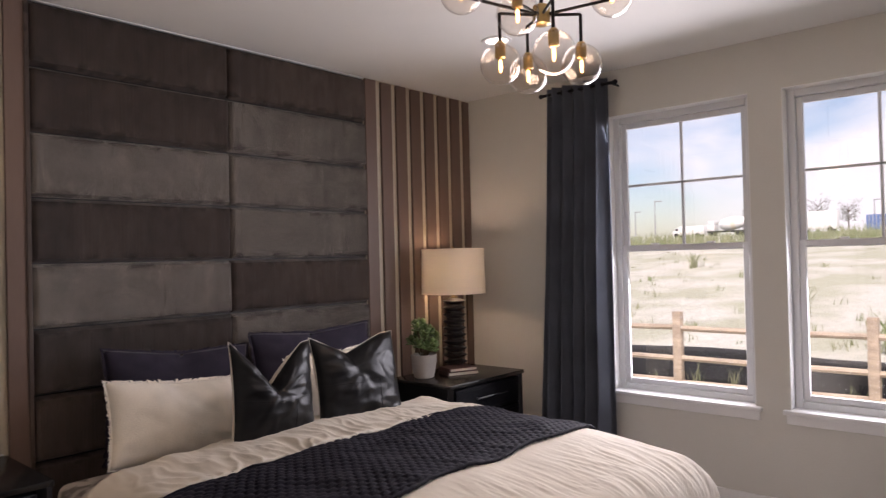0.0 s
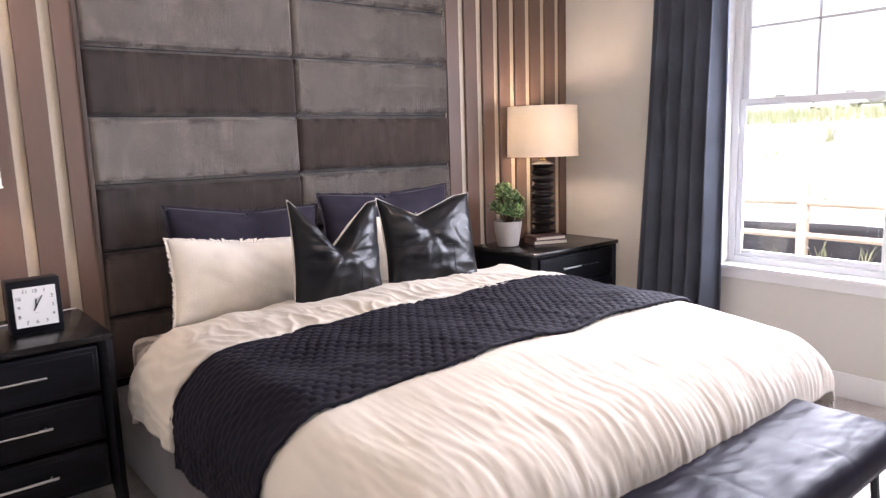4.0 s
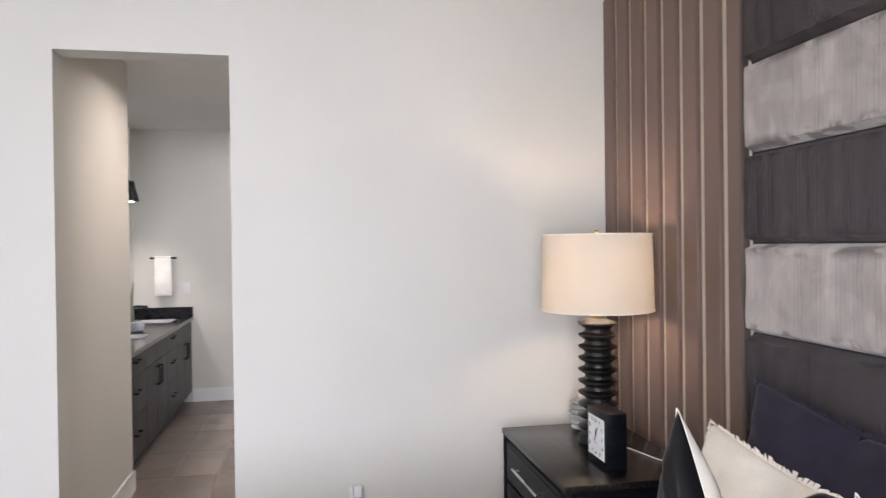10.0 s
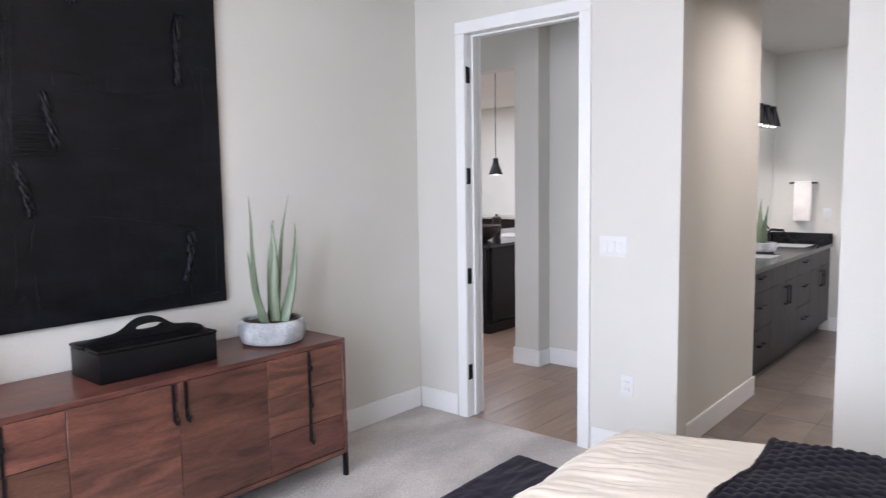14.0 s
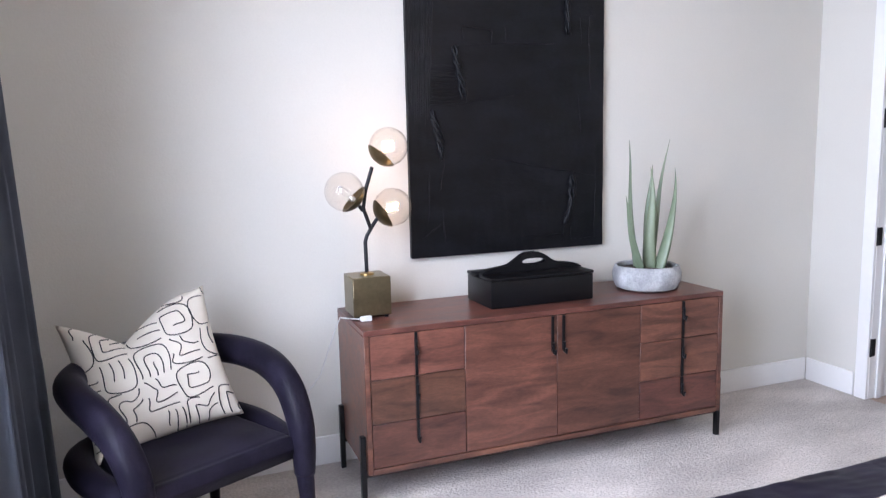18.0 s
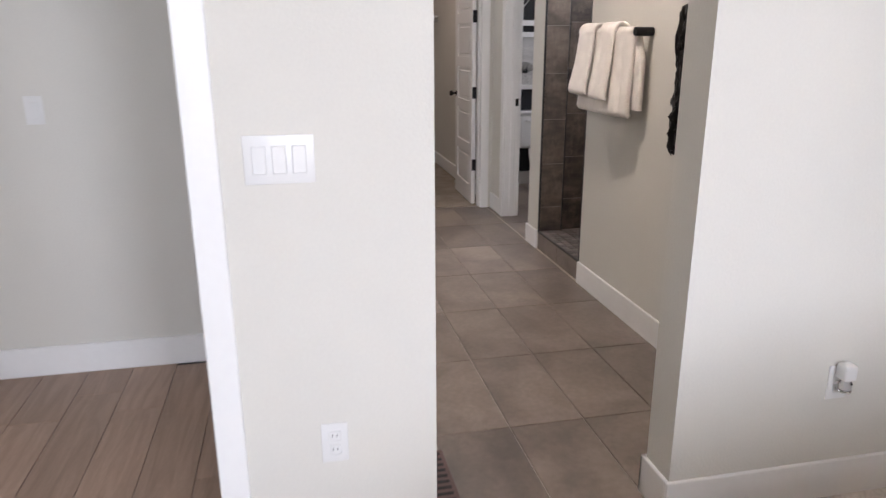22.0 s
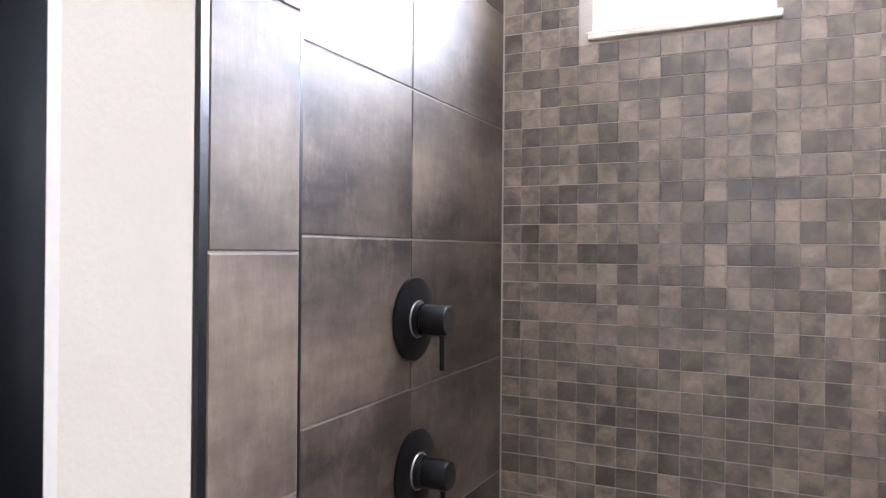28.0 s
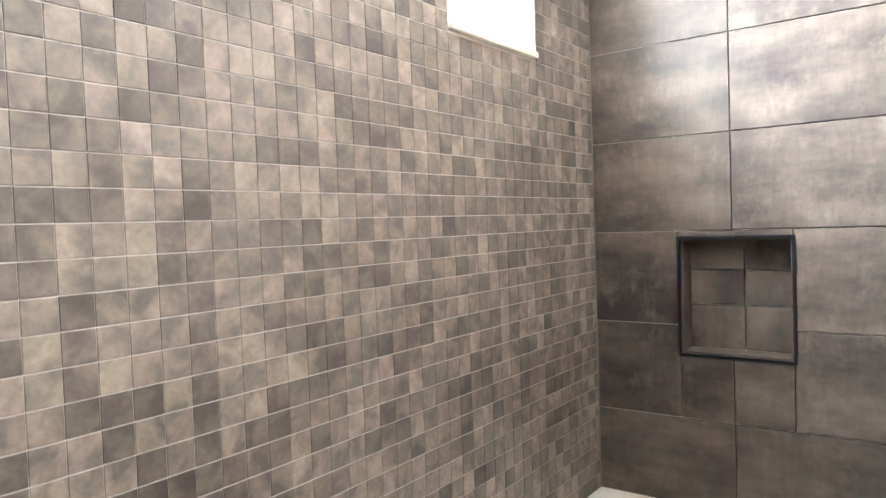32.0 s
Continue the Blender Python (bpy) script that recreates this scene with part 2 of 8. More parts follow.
def slate_tile(name):
    """Glazed tile with a worn slate look: cloudy brown and grey, rubbed pale spots, upright grain."""
    m = bpy.data.materials.new(name)
    m.use_nodes = True
    n, l = m.node_tree.nodes, m.node_tree.links
    p = n["Principled BSDF"]
    tc, info, mul, mp = n.new("ShaderNodeTexCoord"), n.new("ShaderNodeObjectInfo"), n.new("ShaderNodeMath"), n.new("ShaderNodeVectorMath")
    mul.operation = "MULTIPLY"
    mul.inputs[1].default_value = 23.0
    l.new(info.outputs["Random"], mul.inputs[0])
    l.new(tc.outputs["Object"], mp.inputs[0])
    l.new(mul.outputs[0], mp.inputs[1])

    def cloud(scale, detail, rough, stretch):
        s, t = n.new("ShaderNodeMapping"), n.new("ShaderNodeTexNoise")
        s.inputs["Scale"].default_value = stretch
        t.inputs["Scale"].default_value, t.inputs["Detail"].default_value, t.inputs["Roughness"].default_value = scale, detail, rough
        l.new(mp.outputs[0], s.inputs["Vector"])
        l.new(s.outputs[0], t.inputs["Vector"])
        return t.outputs[0]

    broad, grain, rub = cloud(3.2, 7, 0.62, (0.7, 1.7, 1)), cloud(20, 5, 0.7, (3.0, 0.7, 1)), cloud(7, 7, 0.72, (1.4, 1, 1))
    tone = n.new("ShaderNodeValToRGB")
    tone.color_ramp.elements[0].position, tone.color_ramp.elements[0].color = 0.34, (0.034, 0.026, 0.023, 1)
    tone.color_ramp.elements[1].position, tone.color_ramp.elements[1].color = 0.68, (0.150, 0.116, 0.088, 1)
    mid = tone.color_ramp.elements.new(0.5)
    mid.color = (0.080, 0.062, 0.049, 1)
    l.new(broad, tone.inputs[0])
    pale = n.new("ShaderNodeValToRGB")
    pale.color_ramp.elements[0].position, pale.color_ramp.elements[0].color = 0.52, (0, 0, 0, 1)
    pale.color_ramp.elements[1].position, pale.color_ramp.elements[1].color = 0.80, (0.55, 0.55, 0.55, 1)
    l.new(rub, pale.inputs[0])
    rubbed, grained, gr = n.new("ShaderNodeMixRGB"), n.new("ShaderNodeMixRGB"), n.new("ShaderNodeMapRange")
    rubbed.inputs["Color2"].default_value = (0.225, 0.178, 0.135, 1)
    l.new(pale.outputs[0], rubbed.inputs["Fac"])
    l.new(tone.outputs[0], rubbed.inputs["Color1"])
    gr.inputs["From Min"].default_value, gr.inputs["From Max"].default_value = 0.3, 0.7
    gr.inputs["To Min"].default_value, gr.inputs["To Max"].default_value = 0.86, 1.12
    l.new(grain, gr.inputs["Value"])
    grained.blend_type = "MULTIPLY"
    grained.inputs["Fac"].default_value = 1.0
    l.new(rubbed.outputs[0], grained.inputs["Color1"])
    l.new(gr.outputs[0], grained.inputs["Color2"])
    l.new(grained.outputs[0], p.inputs["Base Color"])
    rr = n.new("ShaderNodeMapRange")
    rr.inputs["To Min"].default_value, rr.inputs["To Max"].default_value = 0.42, 0.60
    l.new(rub, rr.inputs["Value"])
    l.new(rr.outputs[0], p.inputs["Roughness"])
    bump = n.new("ShaderNodeBump")
    p.inputs["Specular IOR Level"].default_value = 0.22
    bump.inputs["Strength"].default_value, bump.inputs["Distance"].default_value = 0.10, 0.004
    l.new(grain, bump.inputs["Height"])
    l.new(bump.outputs[0], p.inputs["Normal"])
    return m


M_WTILE = slate_tile("worn_slate_look_tile")
M_MOSAIC = mat("mosaic_tile", (0.264, 0.212, 0.162), 0.42, var=0.30, scale=16.0, fine=90, bump=0.015, second=(0.113, 0.091, 0.076), mix=(0.36, 0.64), piece=0.44, dist=0.6, rvar=0.1, hue=0.010)
M_MOSAICJ = mat("mosaic_tile_joined", (0.264, 0.212, 0.162), 0.42, var=0.30, scale=16.0, fine=90, bump=0.015, second=(0.113, 0.091, 0.076), mix=(0.36, 0.64), island=0.44, dist=0.6, rvar=0.1, hue=0.010)
M_FMOSAIC = mat("floor_mosaic", (0.125, 0.103, 0.089), 0.42, var=0.2, scale=9.0, fine=60, bump=0.02, piece=0.45)
M_FMOSAICJ = mat("floor_mosaic_joined", (0.125, 0.103, 0.089), 0.42, var=0.2, scale=9.0, fine=60, bump=0.02, island=0.45)
M_SLAT = mat("brown_slat_panel", (0.150, 0.097, 0.076), 0.5, var=0.06, scale=2, fine=90, bump=0.02, stretch=(1, 1, 0.2))
M_SLATGAP = mat("pale_slat_backing", (0.60, 0.53, 0.42), 0.6, var=0.05, where="World", bump=0.02)
# light and dark flank tones of the velvet: its sheen put into colour
M_SHEENVELVET = []
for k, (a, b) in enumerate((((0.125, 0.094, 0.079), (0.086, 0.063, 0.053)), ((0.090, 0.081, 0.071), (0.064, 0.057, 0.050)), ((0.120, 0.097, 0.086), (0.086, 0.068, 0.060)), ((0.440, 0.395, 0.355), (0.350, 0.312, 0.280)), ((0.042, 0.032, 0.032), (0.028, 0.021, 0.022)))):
    M_SHEENVELVET.append(mat(f"sheen_velvet_{'abcde'[k]}", a, 0.6, var=0.22, scale=4.0, fine=12, bump=0.02, second=b, mix=(0.34, 0.66), sheen=0.30, dist=0.7, piece=0.07, spec=0.35, stretch=(1.6, 1, 0.75)))
M_BEDFRAME = mat("grey_velvet_upholstery", (0.135, 0.118, 0.118), 0.7, var=0.15, scale=6, fine=200, bump=0.05, sheen=0.5)
M_DUVET = mat("cream_cotton", (0.61, 0.55, 0.465), 0.85, var=0.03, scale=5, fine=420, bump=0.03, sheen=0.15, spec=0.2)
M_MATTRESS = mat("grey_marbled_sheet", (0.62, 0.58, 0.54), 0.8, var=0.2, scale=6, fine=200, second=(0.20, 0.18, 0.17), mix=(0.40, 0.52), dist=1.5, bump=0.02)
M_NAVY = mat("navy_quilted_cotton", (0.0075, 0.0062, 0.0125), 0.75, var=0.16, scale=8, fine=300, bump=0.05, sheen=0.05, spec=0.15)
M_NAVYPIL = mat("dark_violet_linen", (0.026, 0.022, 0.036), 0.85, var=0.15, scale=10, fine=500, bump=0.06, sheen=0.12, spec=0.2)
M_SHAM = mat("ivory_plush", (0.87, 0.81, 0.71), 0.9, var=0.05, scale=8, fine=160, bump=0.08, sheen=0.2, spec=0.2)
M_LEATHER = mat("black_leather", (0.004, 0.004, 0.005), 0.34, var=0.2, scale=9, fine=220, bump=0.03, spec=0.30, rvar=0.1)
M_LEATHER2 = mat("plum_black_leather", (0.013, 0.011, 0.020), 0.42, var=0.30, scale=9, fine=180, bump=0.05, spec=0.08, rvar=0.1)
M_PIPING = mat("cream_piping", (0.75, 0.69, 0.6), 0.8, var=0.05)
M_BLACKWOOD = mat("black_stained_oak", (0.0045, 0.005, 0.0075), 0.42, var=0.35, scale=7, fine=60, bump=0.05, stretch=(1, 1, 12), spec=0.18)
M_BLACKTOP = mat("black_satin_top", (0.010, 0.009, 0.009), 0.24, var=0.3, scale=5, fine=60, bump=0.01, stretch=(1, 12, 1), spec=0.35)
M_STEEL = mat("brushed_steel", (0.55, 0.54, 0.53), 0.28, metal=1, var=0.05)
M_CHROME = mat("polished_chrome", (0.8, 0.8, 0.8), 0.08, metal=1, var=0.02, bump=0)
M_BLACKMETAL = mat("matte_black_metal", (0.014, 0.014, 0.016), 0.34, metal=0.6, var=0.1, fine=200, bump=0.015)
M_BRASS = mat("aged_brass", (0.52, 0.36, 0.16), 0.30, metal=1, var=0.12, scale=6)
M_BRONZE = mat("antique_bronze", (0.235, 0.20, 0.125), 0.34, metal=1, var=0.15, scale=5)
M_SHADE = mat("linen_lamp_shade", (0.86, 0.79, 0.68), 0.9, var=0.03, scale=4, fine=340, bump=0.04, spec=0.1)
M_LAMPWOOD = mat("ebonised_lamp_wood", (0.008, 0.0065, 0.006), 0.42, var=0.3, scale=4, fine=40, bump=0.03, stretch=(1, 1, 6))
M_CURTAIN = mat("slate_blue_curtain", (0.155, 0.172, 0.208), 0.85, var=0.12, scale=3, fine=380, bump=0.05, sheen=0.3, spec=0.2)
M_GREEN = mat("jade_plant_leaf", (0.21, 0.30, 0.12), 0.36, var=0.25, scale=30, fine=90, bump=0.02, second=(0.11, 0.19, 0.06), mix=(0.35, 0.65), piece=0.38, hue=0.025)
M_ALOE = mat("aloe_leaf", (0.225, 0.265, 0.18), 0.45, var=0.2, scale=6, fine=60, bump=0.02, second=(0.165, 0.21, 0.135), stretch=(1, 1, 0.3))
M_POT = mat("stone_grey_ceramic", (0.46, 0.43, 0.40), 0.45, var=0.06, scale=6, bump=0.02)
M_CEMENT = mat("speckled_concrete", (0.40, 0.41, 0.42), 0.75, var=0.25, scale=14, fine=120, bump=0.1)
M_SOIL = mat("potting_soil", (0.045, 0.03, 0.022), 0.95, var=0.4, scale=30, fine=90, bump=0.3)
M_BOOK = mat("brown_leather_book", (0.115, 0.062, 0.055), 0.45, var=0.2, scale=8, fine=120, bump=0.05)
M_PAPER = mat("page_edges", (0.72, 0.66, 0.55), 0.9, var=0.08, fine=300, stretch=(1, 1, 20))
M_DIAL = mat("clock_dial", (0.82, 0.82, 0.80), 0.4, var=0.01, bump=0)
M_INK = mat("black_ink", (0.015, 0.015, 0.017), 0.5, var=0.05, bump=0)
M_WALNUT = mat("walnut", (0.158, 0.064, 0.042), 0.34, var=0.34, scale=3.0, fine=38, bump=0.02, stretch=(1.1, 4, 5.5), second=(0.056, 0.023, 0.017), mix=(0.32, 0.68), dist=1.1, piece=0.26, hue=0.01)
M_CANVAS = mat("black_impasto", (0.0035, 0.004, 0.006), 0.42, var=0.35, scale=5, fine=45, bump=0.12, stretch=(1, 1, 2.5), spec=0.24)
M_BLACKBOX = mat("black_lacquered_wood", (0.004, 0.004, 0.005), 0.38, var=0.2, scale=6, fine=60, bump=0.02, spec=0.25)
M_PATTERN = mat("cream_canvas", (0.74, 0.69, 0.60), 0.9, var=0.05, scale=8, fine=400, bump=0.06)
M_VANITY = mat("espresso_cabinet", (0.017, 0.015, 0.017), 0.40, var=0.15, scale=3, fine=40, bump=0.02, stretch=(6, 1, 1))
M_QUARTZ = mat("black_quartz", (0.018, 0.018, 0.020), 0.16, var=0.3, scale=30, fine=160, bump=0)
M_PORCELAIN = mat("white_porcelain", (0.80, 0.80, 0.79), 0.10, var=0.01, bump=0, coat=0.4)
M_TOWEL = mat("ivory_terry", (0.83, 0.79, 0.74), 0.95, var=0.05, scale=12, fine=520, bump=0.05, sheen=0.35, spec=0.1, kind="voronoi")
M_CHARRED = mat("charred_driftwood", (0.0050, 0.0034, 0.0030), 0.46, var=0.6, scale=9, fine=60, bump=0.25, stretch=(2.2, 2.2, 0.4), spec=0.26)
M_PLASTIC = mat("white_plastic", (0.71, 0.71, 0.70), 0.35, var=0.01, bump=0)
M_VENTGREY = mat("grey_vent_paint", (0.55, 0.54, 0.53), 0.5, var=0.03)
M_BENCHSTONE = mat("cream_stone", (0.72, 0.67, 0.55), 0.35, var=0.05, scale=6, bump=0.01)
M_NICHETRIM = mat("black_tile_edge", (0.012, 0.012, 0.014), 0.35, metal=0.4, var=0.1)


def see_through_cloth(m, share):
    """Lets part of the light pass through a cloth."""
    n, l = m.node_tree.nodes, m.node_tree.links
    p, out = n["Principled BSDF"], n["Material Output"]
    tran, mixer = n.new("ShaderNodeBsdfTranslucent"), n.new("ShaderNodeMixShader")
    l.new(p.inputs["Base Color"].links[0].from_socket, tran.inputs["Color"])
    mixer.inputs[0].default_value = share
    l.new(p.outputs[0], mixer.inputs[1])
    l.new(tran.outputs[0], mixer.inputs[2])
    l.new(mixer.outputs[0], out.inputs["Surface"])


see_through_cloth(M_CURTAIN, 0.5)
M_VINYL = mat("white_vinyl_window", (0.70, 0.71, 0.72), 0.35, var=0.01, bump=0)
M_KCAB = mat("dark_cherry_cabinet", (0.009, 0.0055, 0.006), 0.4, var=0.25, scale=3, fine=40, stretch=(1, 1, 8), spec=0.25)
M_KWALL = mat("kitchen_wall_paint", (0.70, 0.68, 0.62), 0.8, var=0.02, where="World", bump=0.02)
M_BOWL = mat("dark_turned_wood", (0.055, 0.038, 0.03), 0.45, var=0.3, scale=8, stretch=(1, 1, 5))
M_DIRT = mat("dry_dirt", (0.50, 0.485, 0.43), 0.95, var=0.2, scale=0.5, fine=7, bump=0.3, where="World", second=(0.36, 0.36, 0.27), mix=(0.40, 0.62))
M_GRASS = mat("field_grass", (0.20, 0.245, 0.11), 0.9, var=0.3, scale=0.8, fine=12, bump=0.2, where="World", second=(0.28, 0.285, 0.17))
M_FENCE = mat("new_pine_rail", (0.44, 0.35, 0.265), 0.75, var=0.2, scale=2, fine=20, bump=0.06, stretch=(6, 1, 6))
M_SILT = mat("black_silt_fabric", (0.02, 0.02, 0.022), 0.7, var=0.2, scale=3, bump=0.1)
M_TRUCK = mat("white_truck_paint", (0.75, 0.75, 0.74), 0.35, var=0.03)
M_TYRE = mat("tyre_rubber", (0.015, 0.015, 0.016), 0.8, var=0.1)
M_BARK = mat("bark", (0.11, 0.08, 0.055), 0.9, var=0.3, scale=6, bump=0.2)
M_LEAF = mat("tree_leaf", (0.075, 0.10, 0.035), 0.6, var=0.4, scale=6, island=0.3)
M_ARTPAPER = mat("grey_landscape_print", (0.66, 0.65, 0.63), 0.6, var=0.1, scale=3, second=(0.50, 0.49, 0.48), stretch=(1, 1, 3))
M_ARTGREY = mat("print_mid_grey", (0.34, 0.33, 0.31), 0.7, var=0.2, scale=8)
M_MIRROR = mat("silvered_mirror", (0.9, 0.91, 0.91), 0.02, metal=1, var=0.0, bump=0, rvar=0.0)


def globe_glass(name, tint):
    """Thin blown glass: clear and faintly tinted, mirror-like towards the rim."""
    m = bpy.data.materials.new(name)
    m.use_nodes = True
    n, l = m.node_tree.nodes, m.node_tree.links
    clear, shine, mixer, weight = n.new("ShaderNodeBsdfTransparent"), n.new("ShaderNodeBsdfGlossy"), n.new("ShaderNodeMixShader"), n.new("ShaderNodeLayerWeight")
    clear.inputs["Color"].default_value = (*tint, 1)
    shine.inputs["Roughness"].default_value = 0.03
    curve = n.new("ShaderNodeMapRange")
    curve.interpolation_type = "SMOOTHSTEP"
    curve.inputs["From Min"].default_value, curve.inputs["To Min"].default_value, curve.inputs["To Max"].default_value = 0.35, 0.05, 0.55
    weight.inputs["Blend"].default_value = 0.5
    l.new(weight.outputs["Facing"], curve.inputs["Value"])
    l.new(curve.outputs[0], mixer.inputs[0])
    l.new(clear.outputs[0], mixer.inputs[1])
    l.new(shine.outputs[0], mixer.inputs[2])
    l.new(mixer.outputs[0], n["Material Output"].inputs["Surface"])
    return m


M_BULBGLASS = globe_glass("globe_glass", (0.98, 0.95, 0.92))
M_PANE = pane_glass("window_pane_glass")
M_FILAMENT = glow("bulb_filament", (1.0, 0.50, 0.17), 7)
M_BULB = glow("lamp_bulb", (1.0, 0.76, 0.5), 6)
M_DOWNLIGHT = glow("downlight_lens", (1.0, 0.9, 0.78), 3)
M_SCONCEBULB = glow("sconce_bulb", (1.0, 0.9, 0.75), 5)
M_CLEARPLASTIC = glass("clear_plastic", (0.95, 0.95, 0.95), 0.05)

# ---- building helpers ----


def link_mesh(name, bm, material, parent=None, label="", smooth=False):
    me = bpy.data.meshes.new(name)
    bmesh.ops.recalc_face_normals(bm, faces=bm.faces)
    bm.to_mesh(me)
    bm.free()
    for one in material if isinstance(material, (list, tuple)) else (material,):
        me.materials.append(one)
    if smooth:
        me.shade_smooth()
        if smooth != "all":
            me.set_sharp_from_angle(angle=radians(38))
    ob = new(name, me)
    ob.parent = parent
    if label:
        ob["label"] = label
    return ob


def part(name, bm, material, parent, label="", smooth=True):
    return link_mesh(name, bm, material, parent, label, smooth)


def shared(name, meshes, key, make, material, parent, m):
    """An object of its own on a mesh that alike pieces share."""
    if key not in meshes:
        b = make()
        me = bpy.data.meshes.new(name)
        bmesh.ops.recalc_face_normals(b, faces=b.faces)
        b.to_mesh(me)
        b.free()
        me.materials.append(material)
        meshes[key] = me
    ob = new(name, meshes[key])
    ob.parent, ob.matrix_basis = parent, m
    return ob


def thing(name, at=(0, 0, 0), turn=0.0, label="", category="", group=""):
    ob = new(name)
    ob.empty_display_size = 0.1
    ob.matrix_basis = pose(*at, 0, 0, turn)
    return tagged(ob, label, category, group)


def solo(name, bm, material, label, category, group="", smooth=True, kind=""):
    return tagged(link_mesh(name, bm, material, None, "", smooth), label, category, group, kind)


def structure(name, bm, material, smooth=False, label=""):
    return tagged(link_mesh(name, bm, material, None, "", smooth), label, "", "", "structure")


def box(x0, x1, y0, y1, z0, z1, bevel=0.0, seg=2, bm=None):
    """A box between two corners, with rounded edges, alone or added to bm."""
    b = bmesh.new()
    bmesh.ops.create_cube(b, size=1)
    bmesh.ops.scale(b, vec=(x1 - x0, y1 - y0, z1 - z0), verts=b.verts)
    bmesh.ops.translate(b, vec=((x0 + x1) / 2, (y0 + y1) / 2, (z0 + z1) / 2), verts=b.verts)
    if bevel:
        bmesh.ops.bevel(b, geom=list(b.edges), offset=bevel, segments=seg, affect="EDGES", profile=0.5)
    return join(bm, b)


def join(bm, b, m=None):
    """Adds the mesh b to bm, moved by m."""
    if m is not None:
        bmesh.ops.transform(b, matrix=m, verts=b.verts)
    if bm is None:
        return b
    me = bpy.data.meshes.new("tmp")
    b.to_mesh(me)
    b.free()
    bm.from_mesh(me)
    bpy.data.meshes.remove(me)
    return bm


def lathe(profile, seg=32, at=(0, 0, 0), bm=None, caps=True):
    """A turned body from (radius, height) pairs, bottom to top."""
    b = bmesh.new()
    rings = []
    for r, z in profile:
        rings.append([b.verts.new((at[0] + max(r, 1e-4) * math.cos(2 * math.pi * k / seg), at[1] + max(r, 1e-4) * math.sin(2 * math.pi * k / seg), at[2] + z)) for k in range(seg)])
    for lo, hi in zip(rings, rings[1:]):
        for k in range(seg):
            b.faces.new((lo[k], lo[(k + 1) % seg], hi[(k + 1) % seg], hi[k]))
    if caps:
        b.faces.new(rings[0][::-1])
        b.faces.new(rings[-1])
    return join(bm, b)


def tube(points, radius, seg=10, bm=None, closed=False, flat=1.0):
    """A round bar along a line of points; radius may be a list, flat squashes it."""
    pts = [Vector(p) for p in points]
    radii = radius if isinstance(radius, (list, tuple)) else [radius] * len(pts)
    b = bmesh.new()
    rings = []
    up = Vector((0, 0, 1))
    side = None
    for k, p in enumerate(pts):
        a = pts[k - 1] if k else (pts[-1] if closed else p)
        c = pts[(k + 1) % len(pts)] if k < len(pts) - 1 or closed else p
        d = (c - a).normalized()
        if side is None:
            side = d.cross(up if abs(d.z) < 0.9 else Vector((0, 1, 0))).normalized()
        side = (side - d * side.dot(d)).normalized()
        other = d.cross(side)
        rings.append([b.verts.new(p + radii[k] * (math.cos(2 * math.pi * j / seg) * side + flat * math.sin(2 * math.pi * j / seg) * other)) for j in range(seg)])
    pairs = list(zip(rings, rings[1:])) + ([(rings[-1], rings[0])] if closed else [])
    for lo, hi in pairs:
        for j in range(seg):
            b.faces.new((lo[j], lo[(j + 1) % seg], hi[(j + 1) % seg], hi[j]))
    if not closed:
        b.faces.new(rings[0][::-1])
        b.faces.new(rings[-1])
    return join(bm, b)


def sheet(nu, nv, place, thick=0.0, bm=None):
    """A grid surface of points place(u, v) with u, v in 0..1; thick makes it a shell downwards along its normals."""
    b = bmesh.new()
    grid = [[b.verts.new(place(i / nu, j / nv)) for i in range(nu + 1)] for j in range(nv + 1)]
    for j in range(nv):
        for i in range(nu):
            b.faces.new((grid[j][i], grid[j][i + 1], grid[j + 1][i + 1], grid[j + 1][i]))
    if thick:
        b.normal_update()
        under = [[b.verts.new(v.co - v.normal * thick) for v in row] for row in grid]
        for j in range(nv):
            for i in range(nu):
                b.faces.new((under[j][i], under[j + 1][i], under[j + 1][i + 1], under[j][i + 1]))
        for k in range(nu):
            b.faces.new((grid[0][k], under[0][k], under[0][k + 1], grid[0][k + 1]))
            b.faces.new((grid[nv][k + 1], under[nv][k + 1], under[nv][k], grid[nv][k]))
        for k in range(nv):
            b.faces.new((grid[k + 1][0], under[k + 1][0], under[k][0], grid[k][0]))
            b.faces.new((grid[k][nu], under[k][nu], under[k + 1][nu], grid[k + 1][nu]))
    return join(bm, b)


def ball(r, at=(0, 0, 0), squash=(1, 1, 1), bm=None, u=24, v=14):
    b = bmesh.new()
    bmesh.ops.create_uvsphere(b, u_segments=u, v_segments=v, radius=r)
    bmesh.ops.scale(b, vec=squash, verts=b.verts)
    bmesh.ops.translate(b, vec=at, verts=b.verts)
    return join(bm, b)


